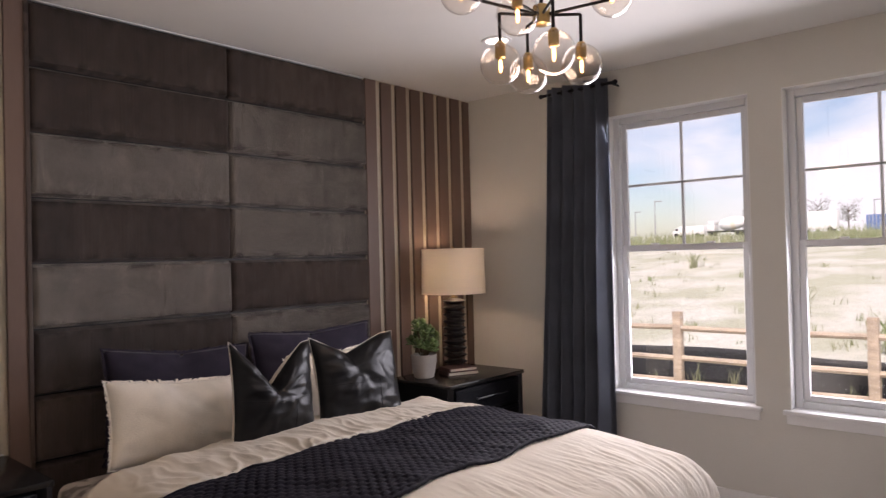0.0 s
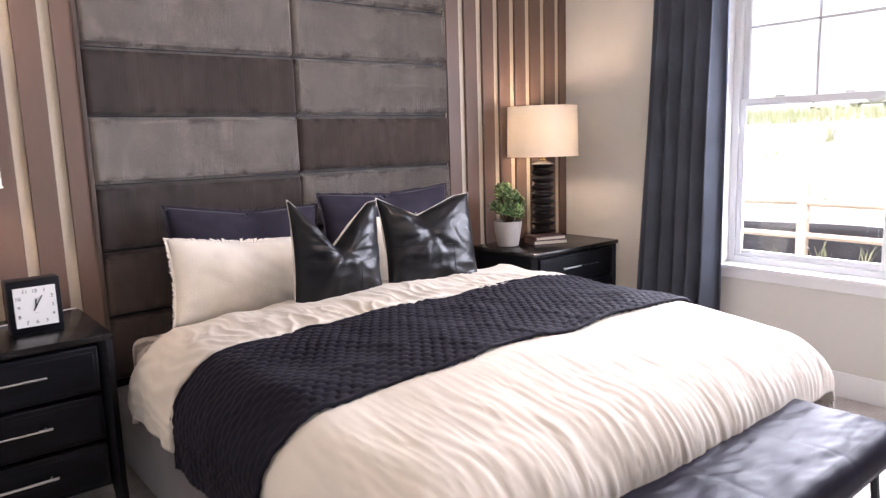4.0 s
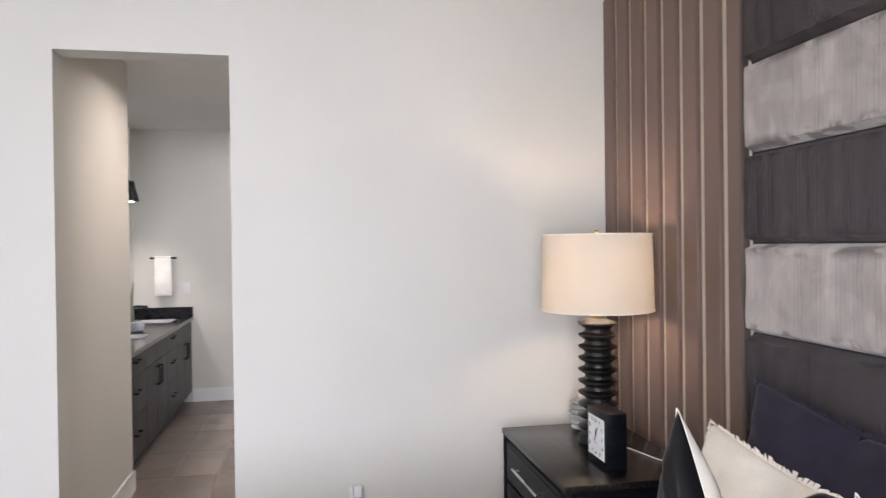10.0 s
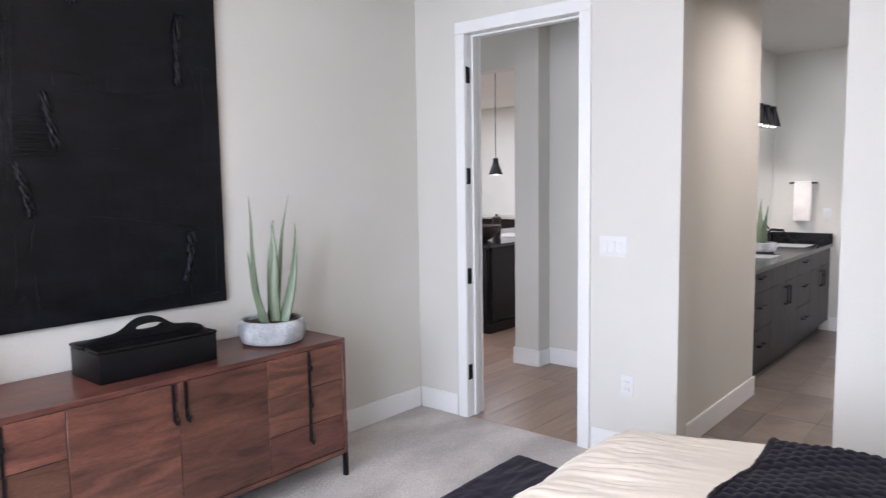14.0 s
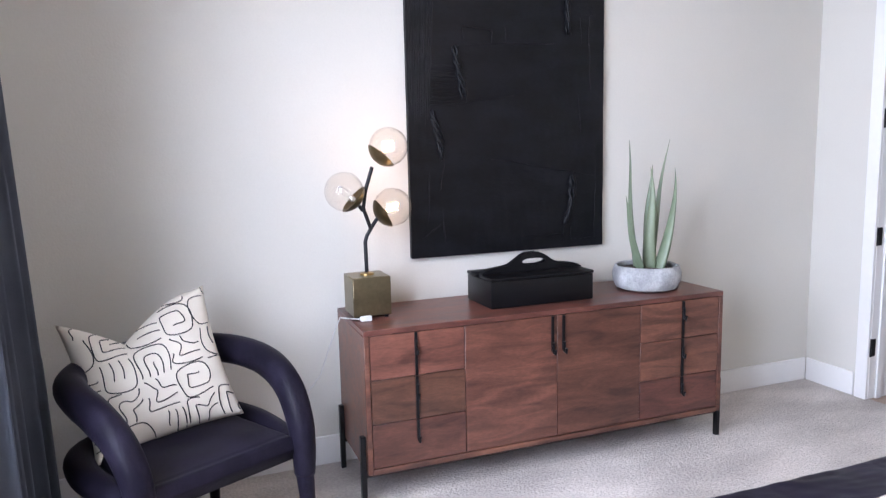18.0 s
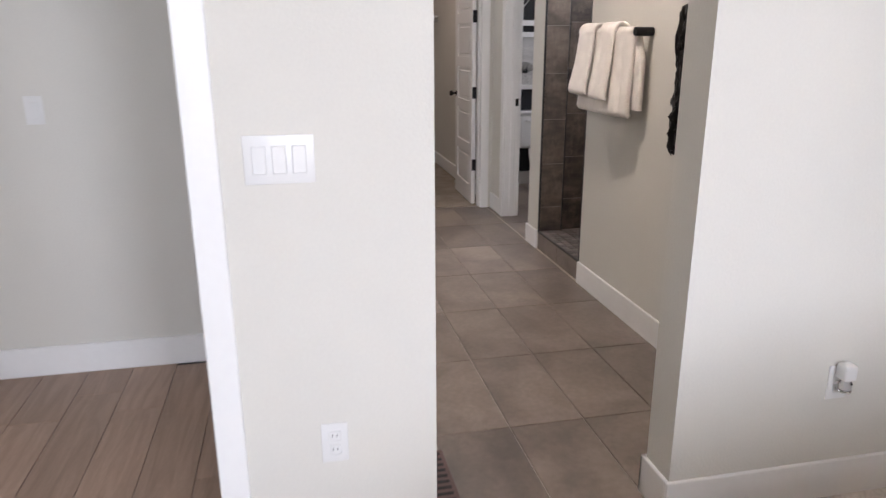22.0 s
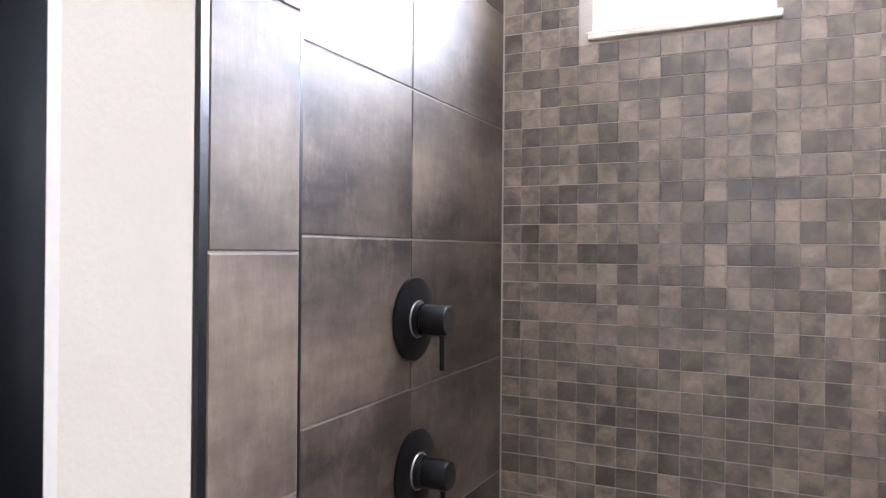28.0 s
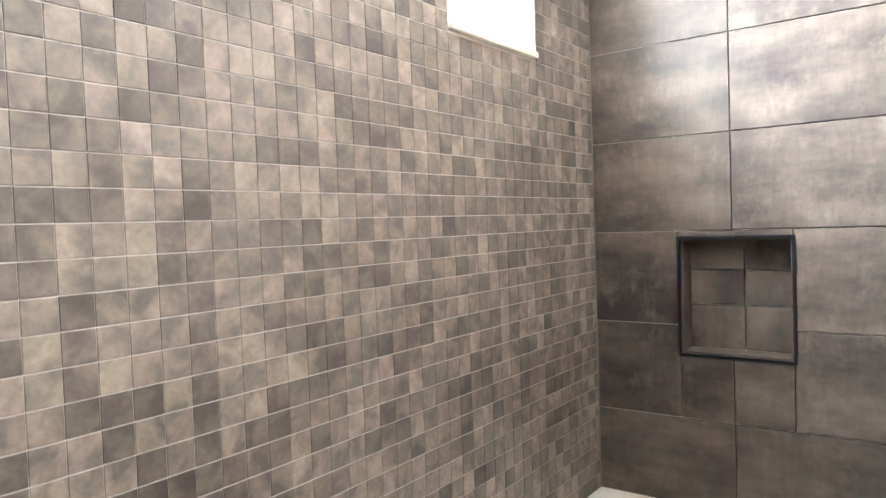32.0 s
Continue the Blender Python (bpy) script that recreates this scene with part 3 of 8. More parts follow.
def wall(name, axis, p0, p1, a0, a1, z0, z1, holes=(), material=None):
    """A wall of thickness p0..p1 across the axis, from a0 to a1 along it, with openings (a0, a1, z0, z1)."""
    bm = bmesh.new()
    cuts = sorted({a0, a1, *[v for hole in holes for v in hole[:2]]})
    for lo, hi in zip(cuts, cuts[1:]):
        spans = [(z0, z1)]
        for h in holes:
            if h[0] <= lo + 1e-6 and h[1] >= hi - 1e-6:
                spans = [s for a, b in spans for s in ((a, max(a, min(b, h[2]))), (min(b, max(a, h[3])), b)) if s[1] - s[0] > 1e-4]
        for s0, s1 in spans:
            if axis == "x":
                box(p0, p1, lo, hi, s0, s1, bm=bm)
            else:
                box(lo, hi, p0, p1, s0, s1, bm=bm)
    bmesh.ops.remove_doubles(bm, verts=bm.verts, dist=1e-5)
    return structure(name, bm, material or M_WALL)


def ground_noise(x, y, s, seed=0.0):
    return noise.noise(Vector((x * s, y * s, seed)))


def text_mesh(name, body, size, material, parent, m, thick=0.0006):
    """Lettering laid flat in its local x-y plane, in the built-in font."""
    cu = bpy.data.curves.new(name, "FONT")
    cu.body, cu.size, cu.align_x, cu.align_y, cu.extrude = body, size, "CENTER", "CENTER", thick
    tmp = bpy.data.objects.new("tmp", cu)
    scene.collection.objects.link(tmp)
    me = bpy.data.meshes.new_from_object(tmp.evaluated_get(bpy.context.evaluated_depsgraph_get()))
    bpy.data.objects.remove(tmp)
    me.materials.append(material)
    ob = new(name, me)
    ob.parent, ob.matrix_basis = parent, m
    return ob

# ---- the large structure ----
CEIL, HEAD, DHEAD = 2.785, 2.44, 2.45
EAST, SOUTH, NORTH = 4.262, -0.98, 3.375

wall("wall_east", "x", EAST, EAST + 0.17, SOUTH - 0.12, NORTH + 0.17, 0, CEIL + 0.1, [(1.215, 2.13, 0.645, 2.48), (0.115, 1.03, 0.645, 2.48)])
wall("wall_north", "y", NORTH, NORTH + 0.17, -5.32, EAST, -0.1, CEIL + 0.1,
     [(-2.775, -2.355, 2.09, 2.56), (-1.955, -1.535, 2.09, 2.56), (-1.165, -0.745, 2.09, 2.56)])
wall("wall_west", "x", -0.14, 0.0, SOUTH - 0.12, NORTH, 0, CEIL + 0.1, [(-0.575, 0.26, 0, DHEAD + 0.015), (0.82, 1.546, 0, HEAD)])
wall("wall_south", "y", SOUTH - 0.12, SOUTH, 0.0, EAST, 0, CEIL + 0.1)
structure("ceiling", box(-0.13, EAST + 0.17, SOUTH - 0.12, NORTH + 0.17, CEIL, CEIL + 0.12), M_CEIL)

# bathroom, closet and water closet
wall("wall_bath_partition", "y", 0.615, 0.735, -1.60, -0.13, 0, CEIL)
wall("wall_hall_west", "x", -1.62, -1.50, -0.87, 0.614, 0, CEIL)
wall("wall_vanity_back", "y", 0.01, 0.13, -4.38, -1.62, 0, CEIL)
wall("wall_bath_west", "x", -4.38, -4.26, 0.13, 2.31, 0, CEIL, [(1.365, 2.105, 0, DHEAD + 0.015)])
wall("wall_towel", "y", 2.155, 2.365, -2.155, -0.13, 0, CEIL)
wall("wall_shower_return", "y", 2.155, 2.325, -3.12, -2.905, 0, CEIL)
wall("wall_shower_head", "y", 2.155, 2.325, -2.905, -2.155, HEAD, CEIL)
wall("wall_shower_west", "x", -3.12, -3.029, 2.325, NORTH, 0, CEIL)
wall("wall_shower_east", "x", -0.318, -0.13, 2.325, NORTH, 0, CEIL, [(2.735, 3.075, 1.135, 1.515)])
wall("wall_wc_door", "y", 2.195, 2.31, -4.26, -3.12, 0, CEIL, [(-3.895, -3.165, 0, DHEAD + 0.015)])
wall("wall_wc_west", "x", -5.32, -5.20, 2.31, NORTH, 0, CEIL, material=M_BLACKWALL)
wall("wall_closet_back", "x", -6.98, -6.86, 0.48, 2.31, 0, CEIL)
wall("wall_closet_south", "y", 0.48, 0.60, -6.86, -4.38, 0, CEIL)
wall("wall_closet_north", "y", 2.20, 2.31, -6.86, -4.38, 0, CEIL)
structure("wc_lining", box(-5.196, -3.124, 3.355, 3.371, 0, CEIL), M_BLACKWALL)
structure("ceiling_bath", box(-7.0, -0.13, 0.01, NORTH, CEIL, CEIL + 0.12), M_CEIL)

# hall and kitchen beyond the bedroom door
wall("wall_hall_column", "x", -1.46, -1.33, -1.10, -0.87, 0, CEIL)
wall("wall_hall_header", "x", -1.46, -1.33, -6.6, -1.10, 2.46, CEIL + 0.3)
wall("wall_hall_step", "y", -0.99, -0.87, -1.62, -1.46, 0, CEIL)
wall("wall_kitchen_north", "y", -0.99, -0.87, -7.2, -1.62, 0, 3.0, material=M_KWALL)
wall("wall_kitchen_west", "x", -7.32, -7.2, -6.72, -0.87, 0, 3.0, material=M_KWALL)
wall("wall_kitchen_south", "y", -6.72, -6.6, -7.2, 0.0, 0, 3.0, material=M_KWALL)
# unseen wall; its opening is added to let daylight reach the hall column
wall("wall_hall_east", "x", -0.13, 0.0, -6.6, -3.5, 0, CEIL + 0.1)
wall("wall_hall_east_end", "x", -0.13, 0.0, -2.3, SOUTH - 0.12, 0, CEIL + 0.1)
wall("wall_hall_east_sill", "x", -0.13, 0.0, -3.5, -2.3, 0, 0.95)
wall("wall_hall_east_head", "x", -0.13, 0.0, -3.5, -2.3, 2.05, CEIL + 0.1)
wall("wall_hall_north", "y", 0.60, 0.614, -1.50, -0.13, 0, CEIL)
structure("ceiling_hall", box(-1.33, -0.13, -6.6, 0.67, CEIL, CEIL + 0.12), M_CEIL)
structure("ceiling_kitchen", box(-7.2, -1.33, -6.72, -0.9, 2.9, 3.02), M_CEIL)
structure("ceiling_hall_back", box(-1.62, -1.33, -0.99, 0.67, CEIL + 0.002, CEIL + 0.12), M_CEIL)

# floors
structure("floor_carpet", box(-0.02, EAST, SOUTH, NORTH, -0.12, 0.0), M_CARPET)
structure("subfloor_bath", box(-4.32, -0.02, 0.62, 3.375, -0.12, -0.006), M_LGROUT)
structure("subfloor_wc", box(-5.2, -4.32, 2.31, 3.375, -0.12, -0.006), M_GROUT)
structure("subfloor_vanity", box(-4.26, -1.62, 0.13, 0.62, -0.12, -0.006), M_GROUT)
structure("floor_closet", box(-6.86, -4.32, 0.60, 2.20, -0.12, 0.004), M_CLOSETCARPET)
structure("subfloor_hall", box(-7.2, -0.02, -6.6, 0.66, -0.12, -0.006), M_BLACKWALL)


def run_base(name, axis, face, out, a0, a1, z=0.0):
    """A square-edged baseboard along a wall's face; out is the side it stands on."""
    t = 0.014 * out
    lo, hi = sorted((face + 0.0 * out, face + t))
    bm = box(lo, hi, a0, a1, z, z + 0.137, 0.003, 1) if axis == "x" else box(a0, a1, lo, hi, z, z + 0.137, 0.003, 1)
    return structure(name, bm, M_TRIM)


for axis, face, out, a0, a1 in (
    ("x", EAST, -1, SOUTH, NORTH), ("y", SOUTH, 1, 0.014, EAST - 0.014), ("x", 0.0, 1, SOUTH + 0.014, -0.645), ("x", 0.0, 1, 0.33, 0.834),
    ("x", 0.0, 1, 1.532, NORTH - 0.07), ("y", 1.546, -1, -0.154, 0.0), ("y", 0.82, 1, -0.13, 0.0), ("y", 0.735, 1, -1.614, -0.141),
    ("x", -1.60, -1, 0.70, 0.735), ("x", -0.14, -1, 1.532, 2.155), ("y", 2.155, -1, -2.155, -0.144), ("y", 2.155, -1, -3.134, -2.905),
    ("x", -4.26, 1, 0.69, 1.29), ("y", 2.195, -1, -4.246, -3.98), ("x", -3.12, -1, 2.155, 2.195), ("x", -1.50, 1, -0.87, 0.60), ("x", -1.33, 1, -1.114, -0.856),
    ("y", -1.10, -1, -1.46, -1.33), ("y", -0.87, 1, -1.50, -1.344), ("x", -6.86, 1, 0.60, 2.20), ("y", 2.20, -1, -6.846, -4.46), ("y", 0.60, 1, -6.846, -4.38),
    ("y", 0.60, -1, -1.486, -0.13), ("x", -5.20, 1, 2.31, 3.355), ("y", -0.99, -1, -7.2, -1.46),
):
    run_base("baseboard", axis, face, out, a0, a1)


def door_trim(name, axis, face, out, a0, a1, depth, both=True):
    """Flat casings on the wall's faces and a jamb with a stop lining the opening a0..a1."""
    bm = bmesh.new()
    c, t = 0.073, 0.018

    def add(p0, p1, q0, q1, z0, z1):
        p0, p1 = sorted((p0, p1))
        box(p0, p1, q0, q1, z0, z1, 0.003, 1, bm) if axis == "x" else box(q0, q1, p0, p1, z0, z1, 0.003, 1, bm)

    for f, o in ((face, out), (face - out * depth, -out)) if both else ((face, out),):
        add(f, f + o * t, a0 - c, a0, 0, DHEAD)
        add(f, f + o * t, a1, a1 + c, 0, DHEAD)
        add(f, f + o * (t + 0.002), a0 - c, a1 + c, DHEAD, DHEAD + c)
    e = 0.001
    add(face - out * e, face - out * (depth - e), a0 - 0.016, a0, 0, DHEAD)
    add(face - out * e, face - out * (depth - e), a1, a1 + 0.016, 0, DHEAD)
    add(face - out * e, face - out * (depth - e), a0 - 0.016, a1 + 0.016, DHEAD, DHEAD + 0.0145)
    s0, s1 = face - out * depth * 0.40, face - out * depth * 0.72
    add(s0, s1, a0, a0 + 0.011, 0, DHEAD)
    add(s0, s1, a1 - 0.011, a1, 0, DHEAD)
    add(s0, s1, a0 + 0.011, a1 - 0.011, DHEAD - 0.011, DHEAD)
    return structure(name, bm, M_TRIM)


door_1 = door_trim("door_1", "x", 0.0, 1, -0.558, 0.244, 0.14)
door_2 = door_trim("door_2", "x", -4.26, 1, 1.381, 2.089, 0.12)
door_3 = door_trim("door_3", "y", 2.195, -1, -3.879, -3.181, 0.115)


def hinge(parent, m):
    bm = box(-0.0015, 0.0015, -0.016, 0.016, -0.05, 0.05, 0.001, 1)
    lathe([(0.006, -0.052), (0.006, 0.052)], 10, (0.003, 0.018, 0), bm)
    ob = part("hinge", bm, M_BLACKMETAL, parent, "matte black hinge")
    ob.matrix_basis = m
    return ob


for hz in (0.30, 0.93, 1.57, 2.20):
    hinge(door_1, pose(-0.02, -0.556, hz, 0, 0, -90))
for lz, side in ((0.95, 0.242),):
    part("strike_plate", box(-0.05, -0.02, side - 0.001, side + 0.001, lz - 0.03, lz + 0.03), M_BLACKMETAL, door_1, "small metal strike plate")

# the two bedroom windows


def window(name, y0, y1, z0, z1):
    x = EAST
    bm = bmesh.new()
    w = thing(name)
    # white drywall returns and the projecting sill with its apron
    for a in ((y0, y0 + 0.004), (y1 - 0.004, y1)):
        box(x, x + 0.10, *a, z0, z1, bm=bm)
    box(x, x + 0.10, y0, y1, z1 - 0.004, z1, bm=bm)
    part("reveal", bm, M_TRIM, w)
    bm = box(x - 0.035, x + 0.10, y0 - 0.035, y1 + 0.035, z0 - 0.022, z0 + 0.004, 0.006, 2)
    part("window_sill", bm, M_TRIM, w)
    part("apron", box(x - 0.014, x - 0.0005, y0 - 0.02, y1 + 0.02, z0 - 0.075, z0 - 0.022, 0.003, 1), M_TRIM, w)
    f = 0.045
    bm = bmesh.new()
    X0, X1 = x + 0.085, x + 0.155
    for a, b, c, d in ((y0, y0 + f, z0, z1), (y1 - f, y1, z0, z1), (y0 + f, y1 - f, z0, z0 + f), (y0 + f, y1 - f, z1 - f, z1)):
        box(X0, X1, a, b, c, d, 0.004, 1, bm)
    part("window_frame", bm, M_VINYL, w)
    mid = z0 + 0.51 * (z1 - z0)
    s = 0.035
    for tag, xa, za, zb in (("upper_sash", x + 0.12, mid - 0.01, z1 - f), ("lower_sash", x + 0.095, z0 + f, mid + 0.03)):
        bm = bmesh.new()
        for a, b, c, d in ((y0 + f, y0 + f + s, za, zb), (y1 - f - s, y1 - f, za, zb), (y0 + f + s, y1 - f - s, za, za + s), (y0 + f + s, y1 - f - s, zb - s, zb)):
            box(xa, xa + 0.025, a, b, c, d, 0.003, 1, bm)
        sash = part(tag, bm, M_VINYL, w)
        pane = part("pane", box(xa + 0.010, xa + 0.014, y0 + f + s, y1 - f - s, za + s, zb - s), M_PANE, sash, smooth=False)
        pane.visible_shadow = False
        if tag == "upper_sash":
            ym, zm = (y0 + y1) / 2, (za + zb) / 2 + 0.01
            bm = box(xa + 0.004, xa + 0.020, ym - 0.008, ym + 0.008, za + s, zb - s, 0.002, 1)
            box(xa + 0.004, xa + 0.020, y0 + f + s, y1 - f - s, zm - 0.008, zm + 0.008, 0.002, 1, bm)
            part("muntin", bm, M_VINYL, sash)
        else:
            for k in (0.3, 0.7):
                yy = y0 + k * (y1 - y0)
                part("sash_lock", box(xa - 0.006, xa + 0.02, yy - 0.025, yy + 0.025, zb + 0.0005, zb + 0.012, 0.003, 1), M_VINYL, sash)
    return tagged(w, "white vinyl double-hung window with gridded upper sash", "window", "bedroom windows", "structure")


window("window_1", 1.215, 2.13, 0.645, 2.48)
window("window_2", 0.115, 1.03, 0.645, 2.48)


def shower_window(name, x0, x1):
    w = thing(name)
    z0, z1 = 2.09, 2.56
    bm = bmesh.new()
    f = 0.035
    for a, b, c, d in ((x0, x0 + f, z0, z1), (x1 - f, x1, z0, z1), (x0 + f, x1 - f, z0, z0 + f), (x0 + f, x1 - f, z1 - f, z1)):
        box(a, b, NORTH + 0.09, NORTH + 0.15, c, d, 0.003, 1, bm)
    part("window_frame", bm, M_VINYL, w)
    pane = part("pane", box(x0 + f, x1 - f, NORTH + 0.118, NORTH + 0.122, z0 + f, z1 - f), M_PANE, w, smooth=False)
    pane.visible_shadow = False
    part("window_sill", box(x0 - 0.012, x1 + 0.018, NORTH - 0.022, NORTH + 0.09, z0 - 0.016, z0 + 0.004, 0.003, 1), M_BENCHSTONE, w, "cream stone sill")
    return tagged(w, "small fixed white window high in the shower wall", "window", "shower windows", "structure")


for k, (a, b) in enumerate(((-2.775, -2.355), (-1.955, -1.535), (-1.165, -0.745))):
    shower_window(f"window_{k + 3}", a, b)

# ---- bedroom: headboard wall ----


def local_of(parent):
    m, o = Matrix(), parent
    while o:
        m = o.matrix_basis @ m
        o = o.parent
    return m.inverted()


def wpart(name, bm, material, parent, label="", smooth=True):
    """A part given in the room's coordinates, under a thing that stands anywhere."""
    bmesh.ops.transform(bm, matrix=local_of(parent), verts=bm.verts)
    return link_mesh(name, bm, material, parent, label, smooth)


def crushed(material, amount):
    """Dark noise spots towards a panel's top and bottom edges, and broad hand-brushed strokes."""
    n, l = material.node_tree.nodes, material.node_tree.links
    p = n["Principled BSDF"]
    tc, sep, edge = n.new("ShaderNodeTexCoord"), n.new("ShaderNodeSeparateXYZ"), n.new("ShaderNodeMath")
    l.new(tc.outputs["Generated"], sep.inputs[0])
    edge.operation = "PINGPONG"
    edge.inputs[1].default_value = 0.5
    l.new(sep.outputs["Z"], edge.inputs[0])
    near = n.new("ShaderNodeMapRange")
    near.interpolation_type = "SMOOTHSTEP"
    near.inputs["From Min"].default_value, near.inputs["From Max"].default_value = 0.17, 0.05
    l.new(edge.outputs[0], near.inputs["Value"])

    def spots(scale, lo, hi, dist, stretch):
        mp, t, r = n.new("ShaderNodeMapping"), n.new("ShaderNodeTexNoise"), n.new("ShaderNodeMapRange")
        mp.inputs["Scale"].default_value = stretch
        t.inputs["Scale"].default_value, t.inputs["Detail"].default_value, t.inputs["Distortion"].default_value = scale, 4, dist
        r.interpolation_type = "SMOOTHSTEP"
        r.inputs["From Min"].default_value, r.inputs["From Max"].default_value = lo, hi
        l.new(tc.outputs["Object"], mp.inputs["Vector"])
        l.new(mp.outputs[0], t.inputs["Vector"])
        l.new(t.outputs[0], r.inputs["Value"])
        return r.outputs[0]

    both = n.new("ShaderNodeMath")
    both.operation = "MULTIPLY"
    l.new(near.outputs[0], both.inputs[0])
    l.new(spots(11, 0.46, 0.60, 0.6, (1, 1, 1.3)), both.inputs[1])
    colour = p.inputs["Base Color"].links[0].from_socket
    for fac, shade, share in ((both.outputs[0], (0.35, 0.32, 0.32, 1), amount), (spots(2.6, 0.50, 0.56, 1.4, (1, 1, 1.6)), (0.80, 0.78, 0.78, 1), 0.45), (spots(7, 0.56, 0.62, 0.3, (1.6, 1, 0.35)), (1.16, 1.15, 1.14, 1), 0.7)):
        weight, mixer = n.new("ShaderNodeMath"), n.new("ShaderNodeMixRGB")
        weight.operation = "MULTIPLY"
        weight.inputs[1].default_value = share
        l.new(fac, weight.inputs[0])
        mixer.blend_type = "MULTIPLY"
        mixer.inputs["Color2"].default_value = shade
        l.new(weight.outputs[0], mixer.inputs["Fac"])
        l.new(colour, mixer.inputs["Color1"])
        colour = mixer.outputs[0]
    l.new(colour, p.inputs["Base Color"])


for velvet, amount in zip(M_SHEENVELVET, (0.85, 0.95, 0.85, 0.9, 0.85)):
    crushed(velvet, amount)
    velvet.node_tree.nodes["Principled BSDF"].inputs["Diffuse Roughness"].default_value = 1.0

slat_back_l = structure("slat_backing", box(0.0, 1.128, 3.343, NORTH - 0.001, 0, CEIL), M_SLATGAP)
slat_back_r = structure("slat_backing", box(3.164, EAST, 3.343, NORTH - 0.001, 0, CEIL), M_SLATGAP)
slat_wall_l = thing("slat_panel_wall", (0.56, 3.343, 0), 0, "brown vertical slat panelling over a pale backing", "wall panel", "slat panels")
slat_wall_r = thing("slat_panel_wall", (3.71, 3.343, 0), 0, "brown vertical slat panelling behind the lamp", "wall panel", "slat panels")
for k in range(8):
    x0 = 1.028 - 0.1465 * k
    wpart("slat", box(max(0.001, x0), x0 + 0.1, 3.323, 3.3425, 0.001, CEIL - 0.006 - 0.004 * (k % 2), 0.003, 1), M_SLAT, slat_wall_l)
    x0 = 3.166 + 0.1465 * k
    wpart("slat", box(x0, min(EAST - 0.001, x0 + 0.1), 3.323, 3.3425, 0.001, CEIL - 0.006 - 0.004 * (k % 2), 0.003, 1), M_SLAT, slat_wall_r)

headboard = thing("headboard", (2.136, NORTH, 0), 0, "floor-to-ceiling headboard of padded taupe velvet panels", "headboard")
wpart("backing", box(1.128, 3.164, 3.352, NORTH - 0.001, 0.05, CEIL), M_BLACKWALL, headboard)


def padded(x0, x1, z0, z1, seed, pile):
    """An upholstered velvet panel: flat face, full edges, small puckers at the seams, and fine upright ridges whose two
    flanks take a lighter and a darker material, so that the velvet's sheen is painted in; pile is their pitch."""
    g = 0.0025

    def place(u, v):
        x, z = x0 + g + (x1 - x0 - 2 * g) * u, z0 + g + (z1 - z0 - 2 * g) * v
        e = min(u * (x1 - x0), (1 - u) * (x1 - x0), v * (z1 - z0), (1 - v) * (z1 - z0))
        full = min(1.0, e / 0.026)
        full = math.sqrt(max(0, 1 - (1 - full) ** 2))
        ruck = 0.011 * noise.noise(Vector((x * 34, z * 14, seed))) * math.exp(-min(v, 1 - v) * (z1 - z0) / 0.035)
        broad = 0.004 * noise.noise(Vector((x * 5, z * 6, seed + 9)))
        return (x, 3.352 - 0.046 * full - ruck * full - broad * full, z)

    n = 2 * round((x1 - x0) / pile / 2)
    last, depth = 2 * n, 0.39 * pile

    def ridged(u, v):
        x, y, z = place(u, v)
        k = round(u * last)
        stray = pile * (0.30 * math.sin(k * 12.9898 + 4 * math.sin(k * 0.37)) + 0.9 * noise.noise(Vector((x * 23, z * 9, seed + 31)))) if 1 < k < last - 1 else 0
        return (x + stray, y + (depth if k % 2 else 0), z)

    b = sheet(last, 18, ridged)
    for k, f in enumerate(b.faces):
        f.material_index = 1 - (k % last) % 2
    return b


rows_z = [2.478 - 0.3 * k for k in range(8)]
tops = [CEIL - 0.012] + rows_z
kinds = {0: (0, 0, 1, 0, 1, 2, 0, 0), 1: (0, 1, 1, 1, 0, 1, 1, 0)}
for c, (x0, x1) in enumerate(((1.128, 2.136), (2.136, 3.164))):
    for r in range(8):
        # west flank, then east flank: unlike colours stand in for the nap's sheen
        pair = (M_SHEENVELVET[1], M_SHEENVELVET[3]) if kinds[c][r] == 1 else (M_SHEENVELVET[kinds[c][r]], M_SHEENVELVET[4])
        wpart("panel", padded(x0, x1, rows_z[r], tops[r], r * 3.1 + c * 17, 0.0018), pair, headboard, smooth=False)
wpart("edge_bead", box(1.108, 1.128, 3.315, 3.3425, 0.2, CEIL - 0.006, 0.004, 2), M_SHEENVELVET[0], headboard, "slim upholstered edge strip")
wpart("top_bead", box(1.11, 3.164, 3.33, 3.352, CEIL - 0.011, CEIL - 0.002, 0.002, 1), M_TRIM, headboard, "thin pale bead under the ceiling")

# ---- the bed ----
bed = thing("bed", (2.136, 2.2, 0), 0, "king bed with a low grey velvet base, made up", "bed")
wpart("base", box(1.11, 3.16, 1.15, 3.29, 0.02, 0.37, 0.02, 3), M_BEDFRAME, bed, "grey velvet upholstered bed base")
wpart("mattress", box(1.19, 3.08, 1.27, 3.28, 0.372, 0.585, 0.05, 4), M_MATTRESS, bed, "mattress in a grey marbled sheet")
for fx in (1.2, 3.07):
    for fy in (1.25, 3.2):
        wpart("foot", box(fx - 0.03, fx + 0.03, fy - 0.03, fy + 0.03, 0, 0.02), M_BLACKWOOD, bed)

TOPZ = 0.607


